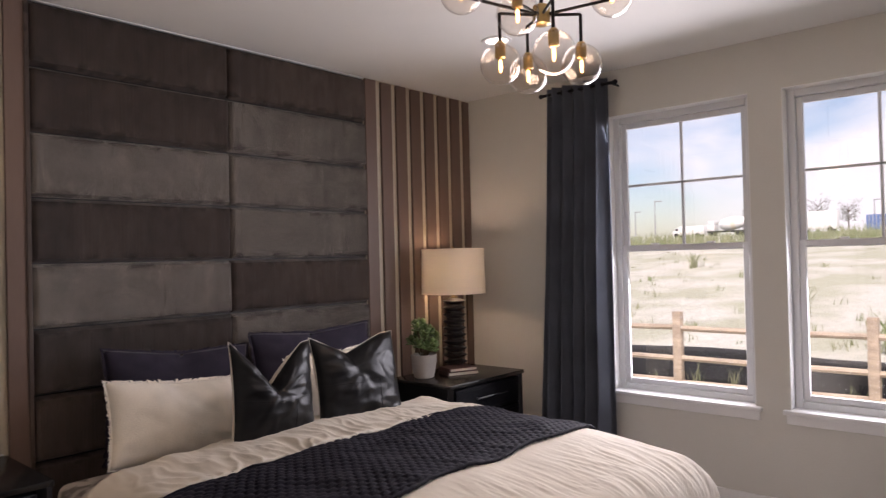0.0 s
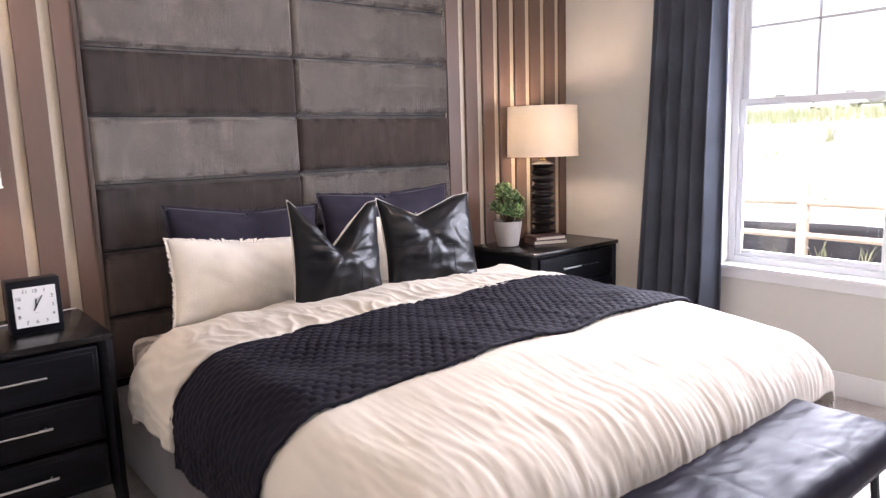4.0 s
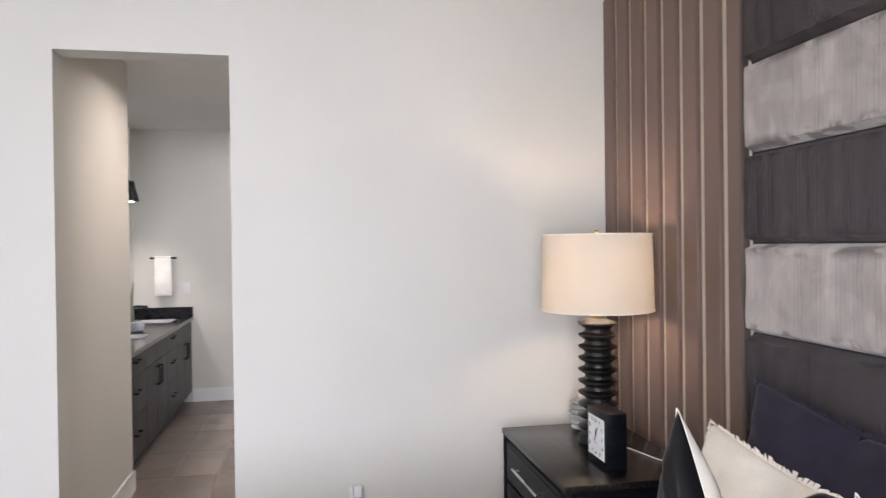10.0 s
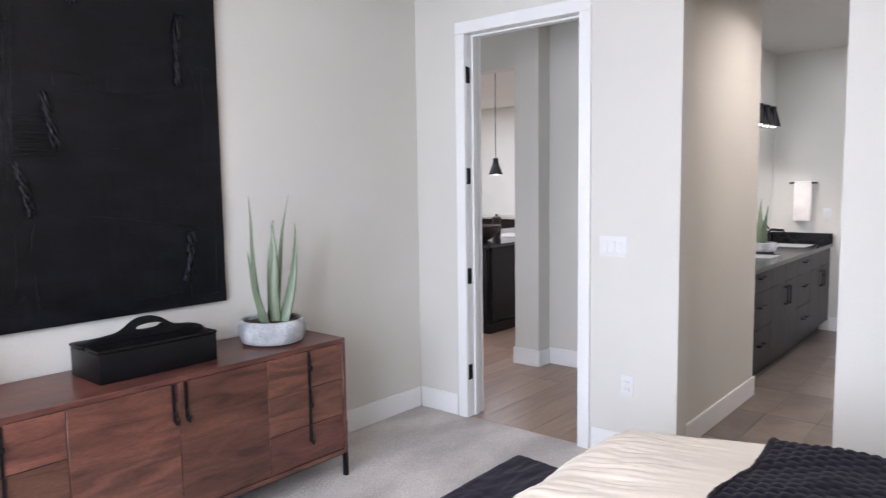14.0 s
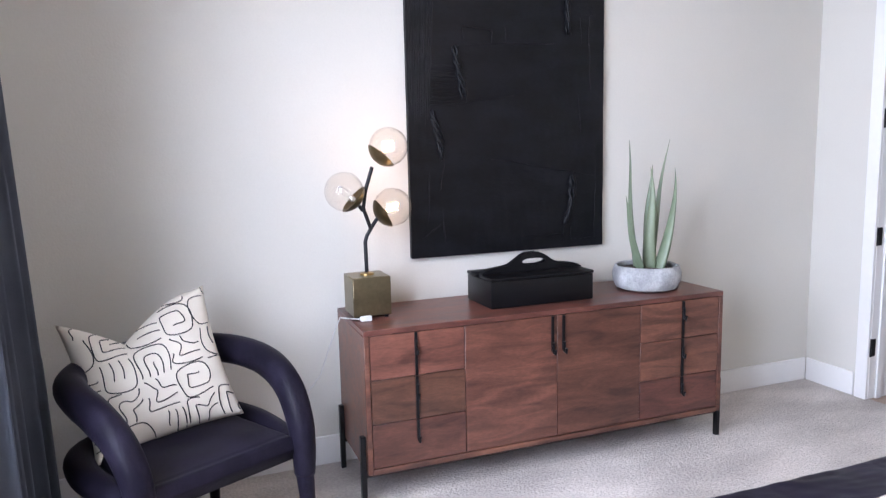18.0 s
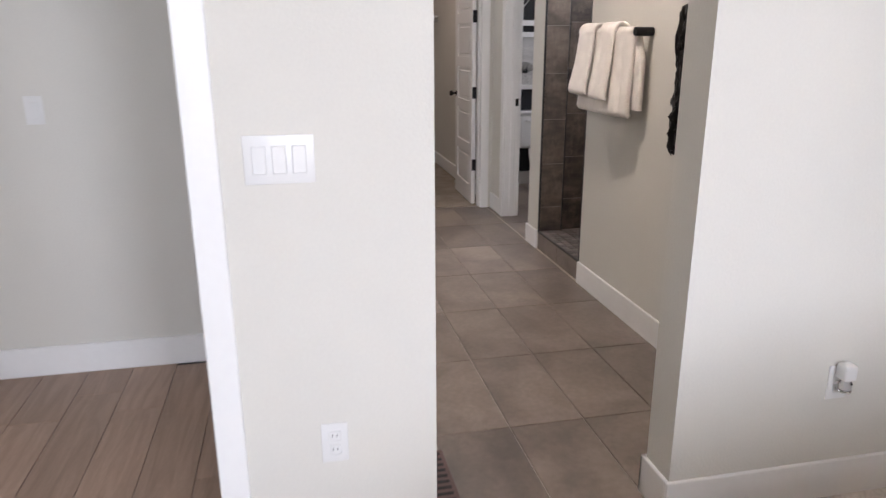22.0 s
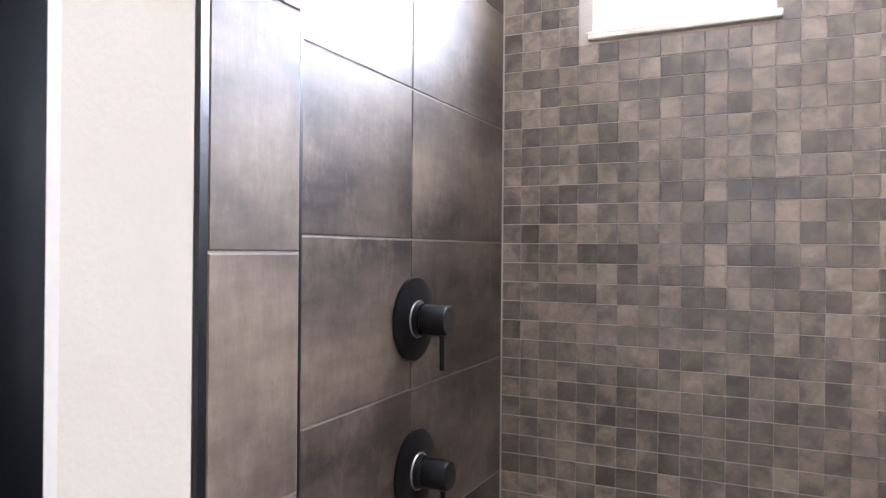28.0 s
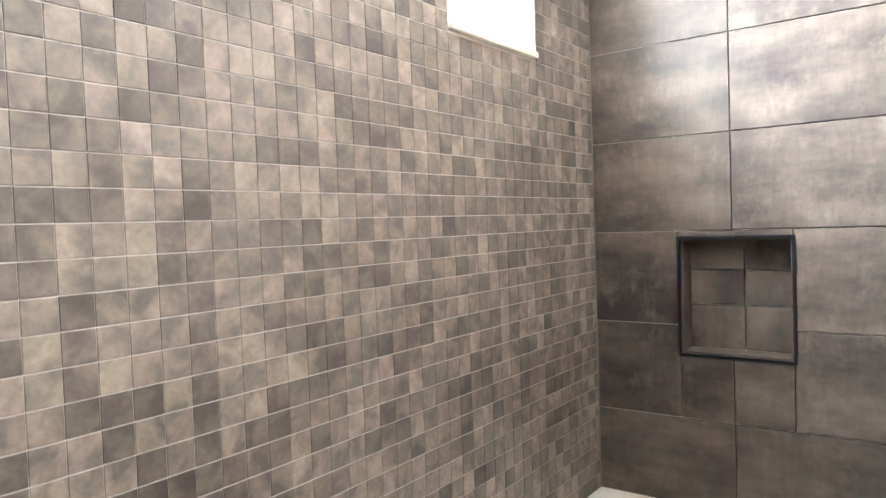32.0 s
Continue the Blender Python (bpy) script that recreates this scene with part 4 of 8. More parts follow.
def drape(a, b, lift, drop_max=0.40):
    """Where a point of cloth lies on the bed: a across from the middle, b along from the foot's edge at 1.12."""
    half, r = 0.885 - 0.05 * max(0.0, min(1.0, (1.60 - b) / 0.5)) ** 2, 0.165

    def over(d):
        if d <= 0:
            return 0.0, 0.0
        if d < r * math.pi / 2:
            t = d / r
            return r * math.sin(t), r * (1 - math.cos(t))
        return r + 0.02 * min(1, d - r * 1.57), r + d - r * math.pi / 2

    s = 1 if a >= 0 else -1
    ox, dx = over(abs(a) - half)
    oy, dy = over(1.20 - b)
    x = 2.136 + s * (min(abs(a), half) + ox)
    y = max(b, 1.20) - oy
    d = (dx ** 3 + dy ** 3) ** (1 / 3)
    if d > drop_max:
        d = drop_max
    top = TOPZ + 0.035 + 0.03 * max(0, min(1, (b - 1.2) / 0.5)) + 0.05 * max(0, 1 - (a / 1.0) ** 2) ** 0.5 * (1 - (1 - max(0, min(1, (b - 1.05) / 0.8))) ** 2)
    return Vector((x, y, top - d)), s, dx, dy


def cloth(u, v, a0, a1, b0, b1, lift, fold):
    a, b = a0 + (a1 - a0) * u, b0 + (b1 - b0) * v
    p, s, dx, dy = drape(a, b, lift)
    out = Vector((s * min(1, dx / 0.15), -min(1, dy / 0.15), max(0.1, 1 - max(dx, dy) / 0.15))).normalized()
    return p, out, a, b, dx, dy


def duvet_point(u, v, b0=0.90, b1=2.33):
    p, out, a, b, dx, dy = cloth(u, v, -1.245, 1.245, b0, b1, 0.0, 0)
    w = 0.016 * noise.noise(Vector((a * 2.2, b * 2.5, 1.0))) + 0.007 * noise.noise(Vector((a * 5, b * 6, 4.0)))
    # gathers running down over the foot from the throw's edge
    reach = max(0, min(1, (1.62 - b) / 0.3))
    line = abs(noise.noise(Vector((a * 20 + 0.8 * noise.noise(Vector((a * 3, b * 3, 2))), b * 1.6, 7.0))))
    w -= 0.0075 * (1 - min(1, line * 2.4)) ** 2 * reach * (0.4 + max(0, 0.9 * noise.noise(Vector((a * 2.5, b * 2.5, 31)))))
    thread = abs(noise.noise(Vector((a * 42 + 1.5 * noise.noise(Vector((a * 4, b * 4, 6))), b * 2.8, 17.0))))
    w -= 0.0055 * (1 - min(1, thread * 2.6)) ** 2 * max(0.2, reach)
    w += 0.003 * noise.noise(Vector((a * 9, b * 1.6, 5.0))) * reach
    # the puckered, turned-back top
    if b1 > 2.5:
        pucker = 1 - abs(noise.noise(Vector((a * 15 + 1.2 * noise.noise(Vector((a * 5, b * 5, 3))), b * 3.2 + a * 2, 12.0)))) * 2.6
        near = max(0.25, min(1.0, 1.25 - (b - 2.31) / 0.32))
        w += 0.020 + 0.014 * noise.noise(Vector((a * 8, b * 5, 11.0))) + 0.011 * max(0, pucker) ** 1.5 * near + 0.004 * noise.noise(Vector((a * 34, b * 12, 15.0)))
    if dx > 0.2:
        w += 0.02 * noise.noise(Vector((b * 7, dx * 2, 3.0 + a)))
    end = max(0, (b - 2.72) / 0.08)
    return p + out * (w + 0.018) - Vector((0, 0, 0.05 * end ** 2))


def throw_point(u, v):
    wob = 0.012 * math.sin(u * 31) + 0.02 * noise.noise(Vector((u * 6, 0, 8)))
    p, out, a, b, dx, dy = cloth(u, v, -1.30, 1.30, 1.62 + wob, 2.305 + wob, 0.0, 0)
    w = 0.016 * noise.noise(Vector((a * 2.2, b * 2.5, 1.0))) + 0.007 * noise.noise(Vector((a * 5, b * 6, 4.0)))
    # staggered rows of quilted puffs, drawn up unevenly by their stitching
    ra = a + 0.005 * noise.noise(Vector((a * 9, b * 9, 41)))
    rb = b - 0.06 * a + 0.004 * noise.noise(Vector((a * 7, b * 7, 43)))
    row = math.floor(rb / 0.031)
    q = abs(math.sin(math.pi * (ra + 0.023 * row) / 0.046)) ** 0.55 * abs(math.sin(math.pi * rb / 0.031)) ** 0.6
    w += 0.0095 * q * (0.75 + 0.5 * noise.noise(Vector((a * 4, b * 4, 45)))) + 0.007 * noise.noise(Vector((a * 7, b * 7, 14)))
    w += 0.006 * max(0, 1 - abs(noise.noise(Vector((a * 3 + b * 2.5, b * 2.0 - a, 47)))) * 5)
    if dx > 0.2:
        w += 0.02 * noise.noise(Vector((b * 7, dx * 2, 3.0 + a)))
    return p + out * (w + 0.027)


duvet = thing("duvet", (2.136, 1.9, TOPZ), 0, "white cotton duvet, puffy and creased, spread over the bed", "duvet")
wpart("cover", sheet(280, 150, duvet_point, 0.022), M_DUVET, duvet, smooth="all")
wpart("turned_back_top", sheet(300, 60, lambda u, v: duvet_point(u, v, 2.305, 2.80), 0.022), M_DUVET, duvet, "puckered, turned-back top edge", "all")
throw = thing("bed_throw", (2.136, 1.96, TOPZ), 0, "dark navy quilted throw laid across the duvet", "throw")
wpart("quilting", sheet(600, 160, throw_point, 0.010), M_NAVY, throw, smooth="all")
for edge_v in (0.0, 1.0):
    wpart("hem", tube([throw_point(k / 160, edge_v) for k in range(161)], 0.0065, 6), M_NAVY, throw, "bound hem")


def pillow_mesh(w, h, d, chop=0.0, seed=0.0, ears=0.08, crease=0.006, n=40, skew=0.0, hide=False):
    """A stuffed cushion standing on its lower edge, x across, z up; chop dents the top edge, hide makes leather folds."""
    def outline(u, v):
        x = w / 2 * u * (1 - ears * (1 - abs(v) ** 2.2))
        z = h / 2 * v * (1 - ears * (1 - abs(u) ** 2.2))
        if chop:
            z -= chop * max(0.0, 1 - abs(u - skew) / 0.88) ** (1.15 if hide else 1.5) * max(0, (v + 0.5) / 1.5) ** 1.6
        return x, z

    def surface(u, v, side=1):
        x, z = outline(u, v)
        full = max(0, (1 - abs(u) ** 2.6) * (1 - abs(v) ** 2.6)) ** 0.55
        fold = crease * (abs(noise.noise(Vector((x * 6 + side, z * 9, seed)))) * 2 - 0.5) + crease * 0.9 * noise.noise(Vector((x * 3, z * 19 + 7 * abs(x), seed + 5))) * max(0.2, min(1.0, 1.2 - (v + 1) * 0.7))
        if hide:
            # sharp folds fanning out from the dent
            dx, dz = u - skew, v - 0.35
            ang, far = math.atan2(dz, dx), math.hypot(dx, dz)
            ray = 1 - abs(noise.noise(Vector((math.cos(ang) * 2.6, math.sin(ang) * 2.6, seed + far * 0.5)))) * 3.4
            fold += 0.008 * max(0, ray) ** 1.4 * math.exp(-((far - 0.45) / 0.42) ** 2) * (0.4 + chop * 4)
            fold += 0.004 * max(0, 1 - abs(noise.noise(Vector((x * 9 + z * 4, z * 16, seed + 9)))) * 4)
        if chop:
            fold -= 0.25 * d * math.exp(-((u - skew) / 0.22) ** 2) * max(0, v) ** 1.2
        return (x, side * -(d / 2 * full + fold * min(1, full * 2)), z + h / 2)

    b = bmesh.new()
    for side in (1, -1):
        grid = [[b.verts.new(surface(-1 + 2 * i / n, -1 + 2 * j / n, side)) for i in range(n + 1)] for j in range(n + 1)]
        for j in range(n):
            for i in range(n):
                b.faces.new((grid[j][i], grid[j][i + 1], grid[j + 1][i + 1], grid[j + 1][i])).material_index = int(hide and side < 0)
    bmesh.ops.remove_doubles(b, verts=b.verts, dist=0.0008)
    edge = []
    for k in range(4 * n):
        q, t = divmod(k, n)
        u, v = ((-1 + 2 * t / n, -1), (1, -1 + 2 * t / n), (1 - 2 * t / n, 1), (-1, 1 - 2 * t / n))[q]
        x, z = outline(u, v)
        edge.append((x, 0, z + h / 2))
    return b, edge, surface


def cushion(name, at, lean, turn, size, material, label, chop=0.0, seed=0.0, trim=None, roll=0.0, group="", skew=0.0, crease=0.006, ears=0.08):
    p = new(name)
    p.empty_display_size = 0.1
    p.matrix_basis = pose(*at, 0, 0, turn) @ pose(0, 0, 0, -lean, roll, 0)
    tagged(p, label, "pillow", group)
    hide = trim == "piping"
    body, edge, surface = pillow_mesh(*size, chop, seed, ears=ears, skew=skew, crease=crease, hide=hide)
    part("cover", body, (material, M_PIPING) if hide else material, p, smooth="all")
    if trim == "piping":
        part("piping", tube(edge, 0.0018, 6, closed=True), M_PIPING, p, "cream piped edge")
        part("seam", tube([surface(-0.96 + 1.92 * k / 40, -0.08) for k in range(41)], 0.0016, 6), M_LEATHER, p, "stitched cross seam")
        part("seam", tube([surface(0.30, -0.08 - 0.86 * k / 24) for k in range(25)], 0.0016, 6), M_LEATHER, p, "stitched upright seam")
    if trim == "fringe":
        b = bmesh.new()
        rnd = random.Random(int(seed * 10))
        for (x, _, z), (x2, _, z2) in zip(edge, edge[1:] + edge[:1]):
            o = Vector((x, 0, z - size[1] / 2)).normalized() * 0.016
            vs = [b.verts.new(q) for q in ((x, -0.001, z), (x2, -0.001, z2), (x2 + o.x * rnd.uniform(0.5, 1.3), 0.003 * rnd.uniform(-1, 1), z2 + o.z * rnd.uniform(0.5, 1.3)), (x + o.x * rnd.uniform(0.5, 1.3), 0, z + o.z * rnd.uniform(0.5, 1.3)))]
            b.faces.new(vs)
        part("fringe", b, material, p, "frayed edge", smooth=False)
    return p


cushion("pillow", (1.73, 3.12, 0.63), 9, 2, (0.78, 0.52, 0.17), M_NAVYPIL, "dark violet linen sham with frayed edge", seed=1.0, trim="fringe", chop=0.02, group="back shams", roll=4, ears=0.06, crease=0.009)
cushion("pillow", (2.575, 3.11, 0.63), 8, -2, (0.84, 0.545, 0.17), M_NAVYPIL, "dark violet linen sham with frayed edge", seed=2.0, trim="fringe", chop=0.02, group="back shams", ears=0.06, crease=0.009)
cushion("pillow", (1.635, 2.97, 0.64), 17, 3, (0.68, 0.385, 0.19), M_SHAM, "ivory plush sham with fluffy edge", seed=3.0, trim="fringe", group="ivory shams", chop=0.01, roll=6, ears=0.06)
cushion("pillow", (2.66, 2.98, 0.65), 17, -3, (0.70, 0.41, 0.19), M_SHAM, "ivory plush sham with fluffy edge", seed=4.0, trim="fringe", group="ivory shams", chop=0.01, ears=0.06)
cushion("throw_pillow", (1.945, 2.66, 0.68), 9, 4, (0.49, 0.505, 0.18), M_LEATHER, "black leather throw pillow, deeply karate-chopped, cream piping and back", chop=0.20, seed=5.0, trim="piping", group="leather pillows", crease=0.009, roll=5, skew=-0.1)
cushion("throw_pillow", (2.49, 2.65, 0.69), 13, -3, (0.57, 0.485, 0.18), M_LEATHER, "black leather throw pillow, slightly dented, cream piping and back", chop=0.085, seed=6.0, trim="piping", group="leather pillows", crease=0.008, skew=-0.2, roll=2)

# ---- bench at the foot of the bed ----
bench = thing("bench", (2.07, 0.9, 0), 0, "long black leather bench on black metal legs at the bed's foot", "bench")


def bench_top(u, v):
    x, y = 1.30 + 1.55 * u, 0.69 + 0.42 * v
    e = min(u * 1.55, (1 - u) * 1.55, v * 0.42, (1 - v) * 0.42)
    full = math.sqrt(max(0, 1 - (1 - min(1, e / 0.05)) ** 2))
    seam = sum(math.exp(-((u - k / 4) * 1.55 / 0.012) ** 2) for k in (1, 2, 3)) * 0.0012
    wr = 0.004 * abs(noise.noise(Vector((x * 6 + y * 5, y * 22, 4)))) + 0.002 * noise.noise(Vector((x * 14, y * 30 + x * 9, 6)))
    wr += 0.0022 * max(0, 1 - abs(noise.noise(Vector((x * 1.4, y * 6 + 1.2 * x, 8)))) * 4) + 0.0012 * max(0, 1 - abs(noise.noise(Vector((x * 3, y * 12 - 2 * x, 9)))) * 4)
    return (x, y, 0.405 + 0.085 * full - seam + (0.006 * noise.noise(Vector((x * 5, y * 9, 2))) - wr) * full)


bm = sheet(260, 80, bench_top)
box(1.302, 2.848, 0.692, 1.108, 0.385, 0.41, 0.004, 1, bm)
wpart("cushion", bm, M_LEATHER2, bench, "tufted black leather cushion", "all")
wpart("frame", box(1.33, 2.82, 0.72, 1.08, 0.36, 0.385, 0.003, 1), M_BLACKMETAL, bench)
for bx, sx in ((1.40, -1), (2.75, 1)):
    for by, sy in ((0.75, -1), (1.05, 1)):
        wpart("leg", tube([(bx, by, 0.365), (bx + sx * 0.07, by + sy * 0.01, 0.0)], 0.014, 8), M_BLACKMETAL, bench)
    wpart("crossbar", tube([(bx + sx * 0.045, 0.745, 0.13), (bx + sx * 0.045, 1.055, 0.13)], 0.009, 8), M_BLACKMETAL, bench)

# ---- nightstands ----


def nightstand(at):
    """Three-drawer black oak nightstand, front to -y, standing on splayed legs; 0.79 wide, 0.54 deep, 0.76 high."""
    n = thing("nightstand", at, 0, "black-stained oak nightstand with three drawers", "nightstand", "nightstands")
    w, d = 0.79, 0.54
    part("top", box(-w / 2, w / 2, -d / 2, d / 2, 0.735, 0.76, 0.004, 2), M_BLACKTOP, n, "satin black top")
    part("back", box(-w / 2 + 0.03, w / 2 - 0.03, d / 2 - 0.03, d / 2 - 0.01, 0.15, 0.735), M_BLACKWOOD, n)
    for s in (-1, 1):
        part("side_panel", box(s * (w / 2 - 0.03) - 0.012, s * (w / 2 - 0.03) + 0.012, -d / 2 + 0.03, d / 2 - 0.03, 0.16, 0.735), M_BLACKWOOD, n)
        for f in (-1, 1):
            x, y = s * (w / 2 - 0.027), f * (d / 2 - 0.027)
            part("leg", tube([(x + s * 0.012, y + f * 0.012, 0.0), (x, y, 0.17), (x, y, 0.735)], [0.017, 0.027, 0.027], 4), M_BLACKWOOD, n, smooth=False)
    part("carcass", box(-w / 2 + 0.03, w / 2 - 0.03, -d / 2 + 0.05, d / 2 - 0.03, 0.155, 0.735), M_BLACKWOOD, n)
    for k in range(3):
        z0 = 0.172 + 0.188 * k
        dr = part("drawer", box(-w / 2 + 0.058, w / 2 - 0.058, -d / 2 + 0.006, -d / 2 + 0.05, z0, z0 + 0.172, 0.004, 1), M_BLACKWOOD, n)
        part("panel_moulding", box(-w / 2 + 0.075, w / 2 - 0.075, -d / 2 + 0.0015, -d / 2 + 0.0055, z0 + 0.018, z0 + 0.154, 0.002, 1), M_BLACKWOOD, dr)
        hb = tube([(-0.16, -d / 2 - 0.022, z0 + 0.098), (0.16, -d / 2 - 0.022, z0 + 0.098)], 0.0055, 8)
        for hx in (-0.14, 0.14):
            tube([(hx, -d / 2 - 0.022, z0 + 0.098), (hx, -d / 2 + 0.002, z0 + 0.098)], 0.004, 6, hb)
        part("handle", hb, M_STEEL, dr, "slim brushed steel bar handle")
    return n


ns1 = nightstand((0.605, 2.995, 0))
ns2 = copy_thing(ns1, pose(3.665, 2.985, 0))
NT = 0.7602

# ---- table lamps ----


def shade_material():
    m = bpy.data.materials.new("lit_linen_shade")
    m.use_nodes = True
    n, l = m.node_tree.nodes, m.node_tree.links
    diff, tran, mixer = n.new("ShaderNodeBsdfDiffuse"), n.new("ShaderNodeBsdfTranslucent"), n.new("ShaderNodeMixShader")
    tex = n.new("ShaderNodeTexNoise")
    tex.inputs["Scale"].default_value = 260
    ramp = n.new("ShaderNodeValToRGB")
    ramp.color_ramp.elements[0].color, ramp.color_ramp.elements[1].color = (0.74, 0.69, 0.61, 1), (0.81, 0.77, 0.69, 1)
    l.new(tex.outputs[0], ramp.inputs[0])
    for b in (diff, tran):
        l.new(ramp.outputs[0], b.inputs["Color"])
    mixer.inputs[0].default_value = 0.5
    l.new(diff.outputs[0], mixer.inputs[1])
    l.new(tran.outputs[0], mixer.inputs[2])
    l.new(mixer.outputs[0], n["Material Output"].inputs["Surface"])
    return m


M_LITSHADE = shade_material()


def table_lamp(at):
    n = thing("table_lamp", at, 0, "lit table lamp with drum linen shade on black turned accordion base", "lamp", "bedside lamps")
    prof = [(0.082, 0.0), (0.086, 0.012), (0.082, 0.03)]
    ridges = 10
    for k in range(ridges):
        z = 0.03 + 0.0475 * k
        prof += [(0.055, z + 0.005), (0.051, z + 0.013), (0.083 - 0.0006 * k, z + 0.032), (0.084 - 0.0006 * k, z + 0.038), (0.056, z + 0.0470)]
    prof += [(0.044, 0.510), (0.03, 0.516)]
    part("base", lathe(prof, 40), M_LAMPWOOD, n, "black turned wood base")
    part("neck", lathe([(0.028, 0.514), (0.03, 0.520), (0.014, 0.528), (0.012, 0.60), (0.02, 0.605), (0.02, 0.65)], 20), M_BRASS, n, "small brass neck")
    b = bmesh.new()
    r0, r1, z0, z1 = 0.228, 0.222, 0.545, 0.862
    lathe([(r0, z0), (r1, z1)], 56, bm=b, caps=False)
    bmesh.ops.solidify(b, geom=list(b.faces), thickness=0.0025)
    sh = part("shade", b, M_LITSHADE, n, "ivory linen drum shade")
    for z in (z0 + 0.004, z1 - 0.004):
        rr = r0 + (r1 - r0) * (z - z0) / (z1 - z0)
        part("rim", tube([(rr * math.cos(a * math.pi / 24), rr * math.sin(a * math.pi / 24), z) for a in range(48)], 0.0035, 6, closed=True), M_SHADE, sh)
    sp = bmesh.new()
    for a in range(3):
        tube([(0.012 * math.cos(a * 2.094), 0.012 * math.sin(a * 2.094), z1 - 0.02), (r1 * math.cos(a * 2.094), r1 * math.sin(a * 2.094), z1 - 0.006)], 0.002, 6, sp)
    part("spider", sp, M_BRASS, sh)
    part("finial", lathe([(0.004, z1 - 0.02), (0.004, z1), (0.008, z1 + 0.004), (0.007, z1 + 0.012), (0.002, z1 + 0.016)], 12), M_BRASS, n)
    part("bulb", ball(0.032, (0, 0, 0.70), (1, 1, 1.2)), M_BULB, n)
    return n


lamp_l = table_lamp((0.52, 3.055, NT))
lamp_r = copy_thing(lamp_l, pose(3.755, 3.09, NT, 0, 0, 40))
for lx, ly in ((0.52, 3.055), (3.755, 3.09)):
    point_lamp("lamp_light", (lx, ly, NT + 0.70), 9.5, WARM, 0.045)

# ---- things on the nightstands ----
plant = thing("potted_plant", (3.42, 3.08, NT), 0, "small green jade plant in a stone-grey ceramic pot", "plant")
part("pot", lathe([(0.058, 0.0), (0.066, 0.006), (0.082, 0.09), (0.088, 0.155), (0.082, 0.157), (0.078, 0.14)], 36), M_POT, plant, "tapered stone-grey pot")
part("soil", lathe([(0.077, 0.135), (0.05, 0.142), (0.001, 0.145)], 24, caps=False), M_SOIL, plant)
rnd = random.Random(4)


def jade_leaf():
    """A thick spoon-shaped leaf growing along z from its stalk, cupped towards +y."""
    b = bmesh.new()
    rows = []
    for k in range(6):
        t = k / 5
        w = 0.0165 * math.sin(math.pi * min(0.97, 0.06 + 0.94 * t ** 1.25)) + 0.0008
        z, lift = 0.042 * t, 0.004 * t * t
        rows.append([b.verts.new(p) for p in ((-w, lift + 0.002, z), (0, lift - 0.0022, z), (w, lift + 0.002, z), (0, lift + 0.0022, z))])
    for lo, hi in zip(rows, rows[1:]):
        for k in range(4):
            b.faces.new((lo[k], lo[(k + 1) % 4], hi[(k + 1) % 4], hi[k]))
    b.faces.new(rows[-1])
    b.faces.new(rows[0][::-1])
    for f in b.faces:
        f.smooth = True
    return b


leaf_meshes = {}
tips = [(-0.075, -0.02, 0.345), (-0.04, 0.03, 0.365), (-0.03, -0.05, 0.335), (0.0, 0.0, 0.355), (0.03, 0.03, 0.33), (0.04, -0.03, 0.315), (0.085, 0.01, 0.295), (0.105, -0.02, 0.27), (0.09, 0.04, 0.25),
        (-0.085, -0.03, 0.235), (-0.06, 0.05, 0.25), (-0.04, -0.07, 0.22), (0.0, -0.075, 0.235), (0.03, -0.07, 0.205), (0.02, 0.07, 0.24), (-0.02, -0.03, 0.28), (0.06, -0.04, 0.23), (0.0, 0.05, 0.30)]
for tip in tips:
    tip = Vector(tip)
    out = Vector((tip.x, tip.y, 0.08)).normalized()
    root_at = Vector((tip.x * 0.2, tip.y * 0.2, 0.135))
    part("stem", tube([root_at, root_at.lerp(tip, 0.55) + Vector((0, 0, 0.012)), tip], [0.005, 0.004, 0.003], 6), M_BARK, plant)
    for j in range(14):
        a, tilt = j * 2.4 + rnd.uniform(-0.3, 0.3), 0.35 + 0.95 * (j / 13) ** 0.8
        up = (Vector((0, 0, 1)) + out * 0.55).normalized()
        side = up.orthogonal().normalized()
        radial = (side * math.cos(a) + up.cross(side) * math.sin(a))
        d = (up * math.cos(tilt) + radial * math.sin(tilt)).normalized()
        turn = Matrix((d.cross(-radial).normalized(), d.cross(-radial).normalized().cross(-d).normalized(), d)).transposed().to_4x4()
        at = tip - up * 0.03 * (j / 13) + radial * 0.003
        shared("leaf", leaf_meshes, 0, jade_leaf, M_GREEN, plant, Matrix.Translation(at) @ turn @ Matrix.Scale(rnd.uniform(0.75, 1.2), 4))


def book(at, turn, size, label):
    w, d, h = size
    b = thing("book", at, turn, label, "book", "stacked books")
    part("cover", join(box(-w / 2, w / 2, -d / 2, d / 2, 0, 0.0035, 0.001, 1), join(box(-w / 2, w / 2, -d / 2, d / 2, h - 0.0035, h, 0.001, 1), box(-w / 2, -w / 2 + 0.005, -d / 2, d / 2, 0.0034, h - 0.0034))), M_BOOK, b)
    part("page_block", box(-w / 2 + 0.0052, w / 2 - 0.004, -d / 2 + 0.004, d / 2 - 0.004, 0.0036, h - 0.0036), M_PAPER, b, "cream page edges", smooth=False)
    return b


book((3.665, 2.985, NT), -24, (0.23, 0.16, 0.026), "brown leather-bound book lying under another")
book((3.66, 2.985, NT + 0.0265), -19, (0.215, 0.15, 0.024), "brown leather-bound book on top of the stack")

clock = thing("desk_clock", (0.792, 2.965, NT), 0, "square black desk clock with white face showing five past twelve", "clock")
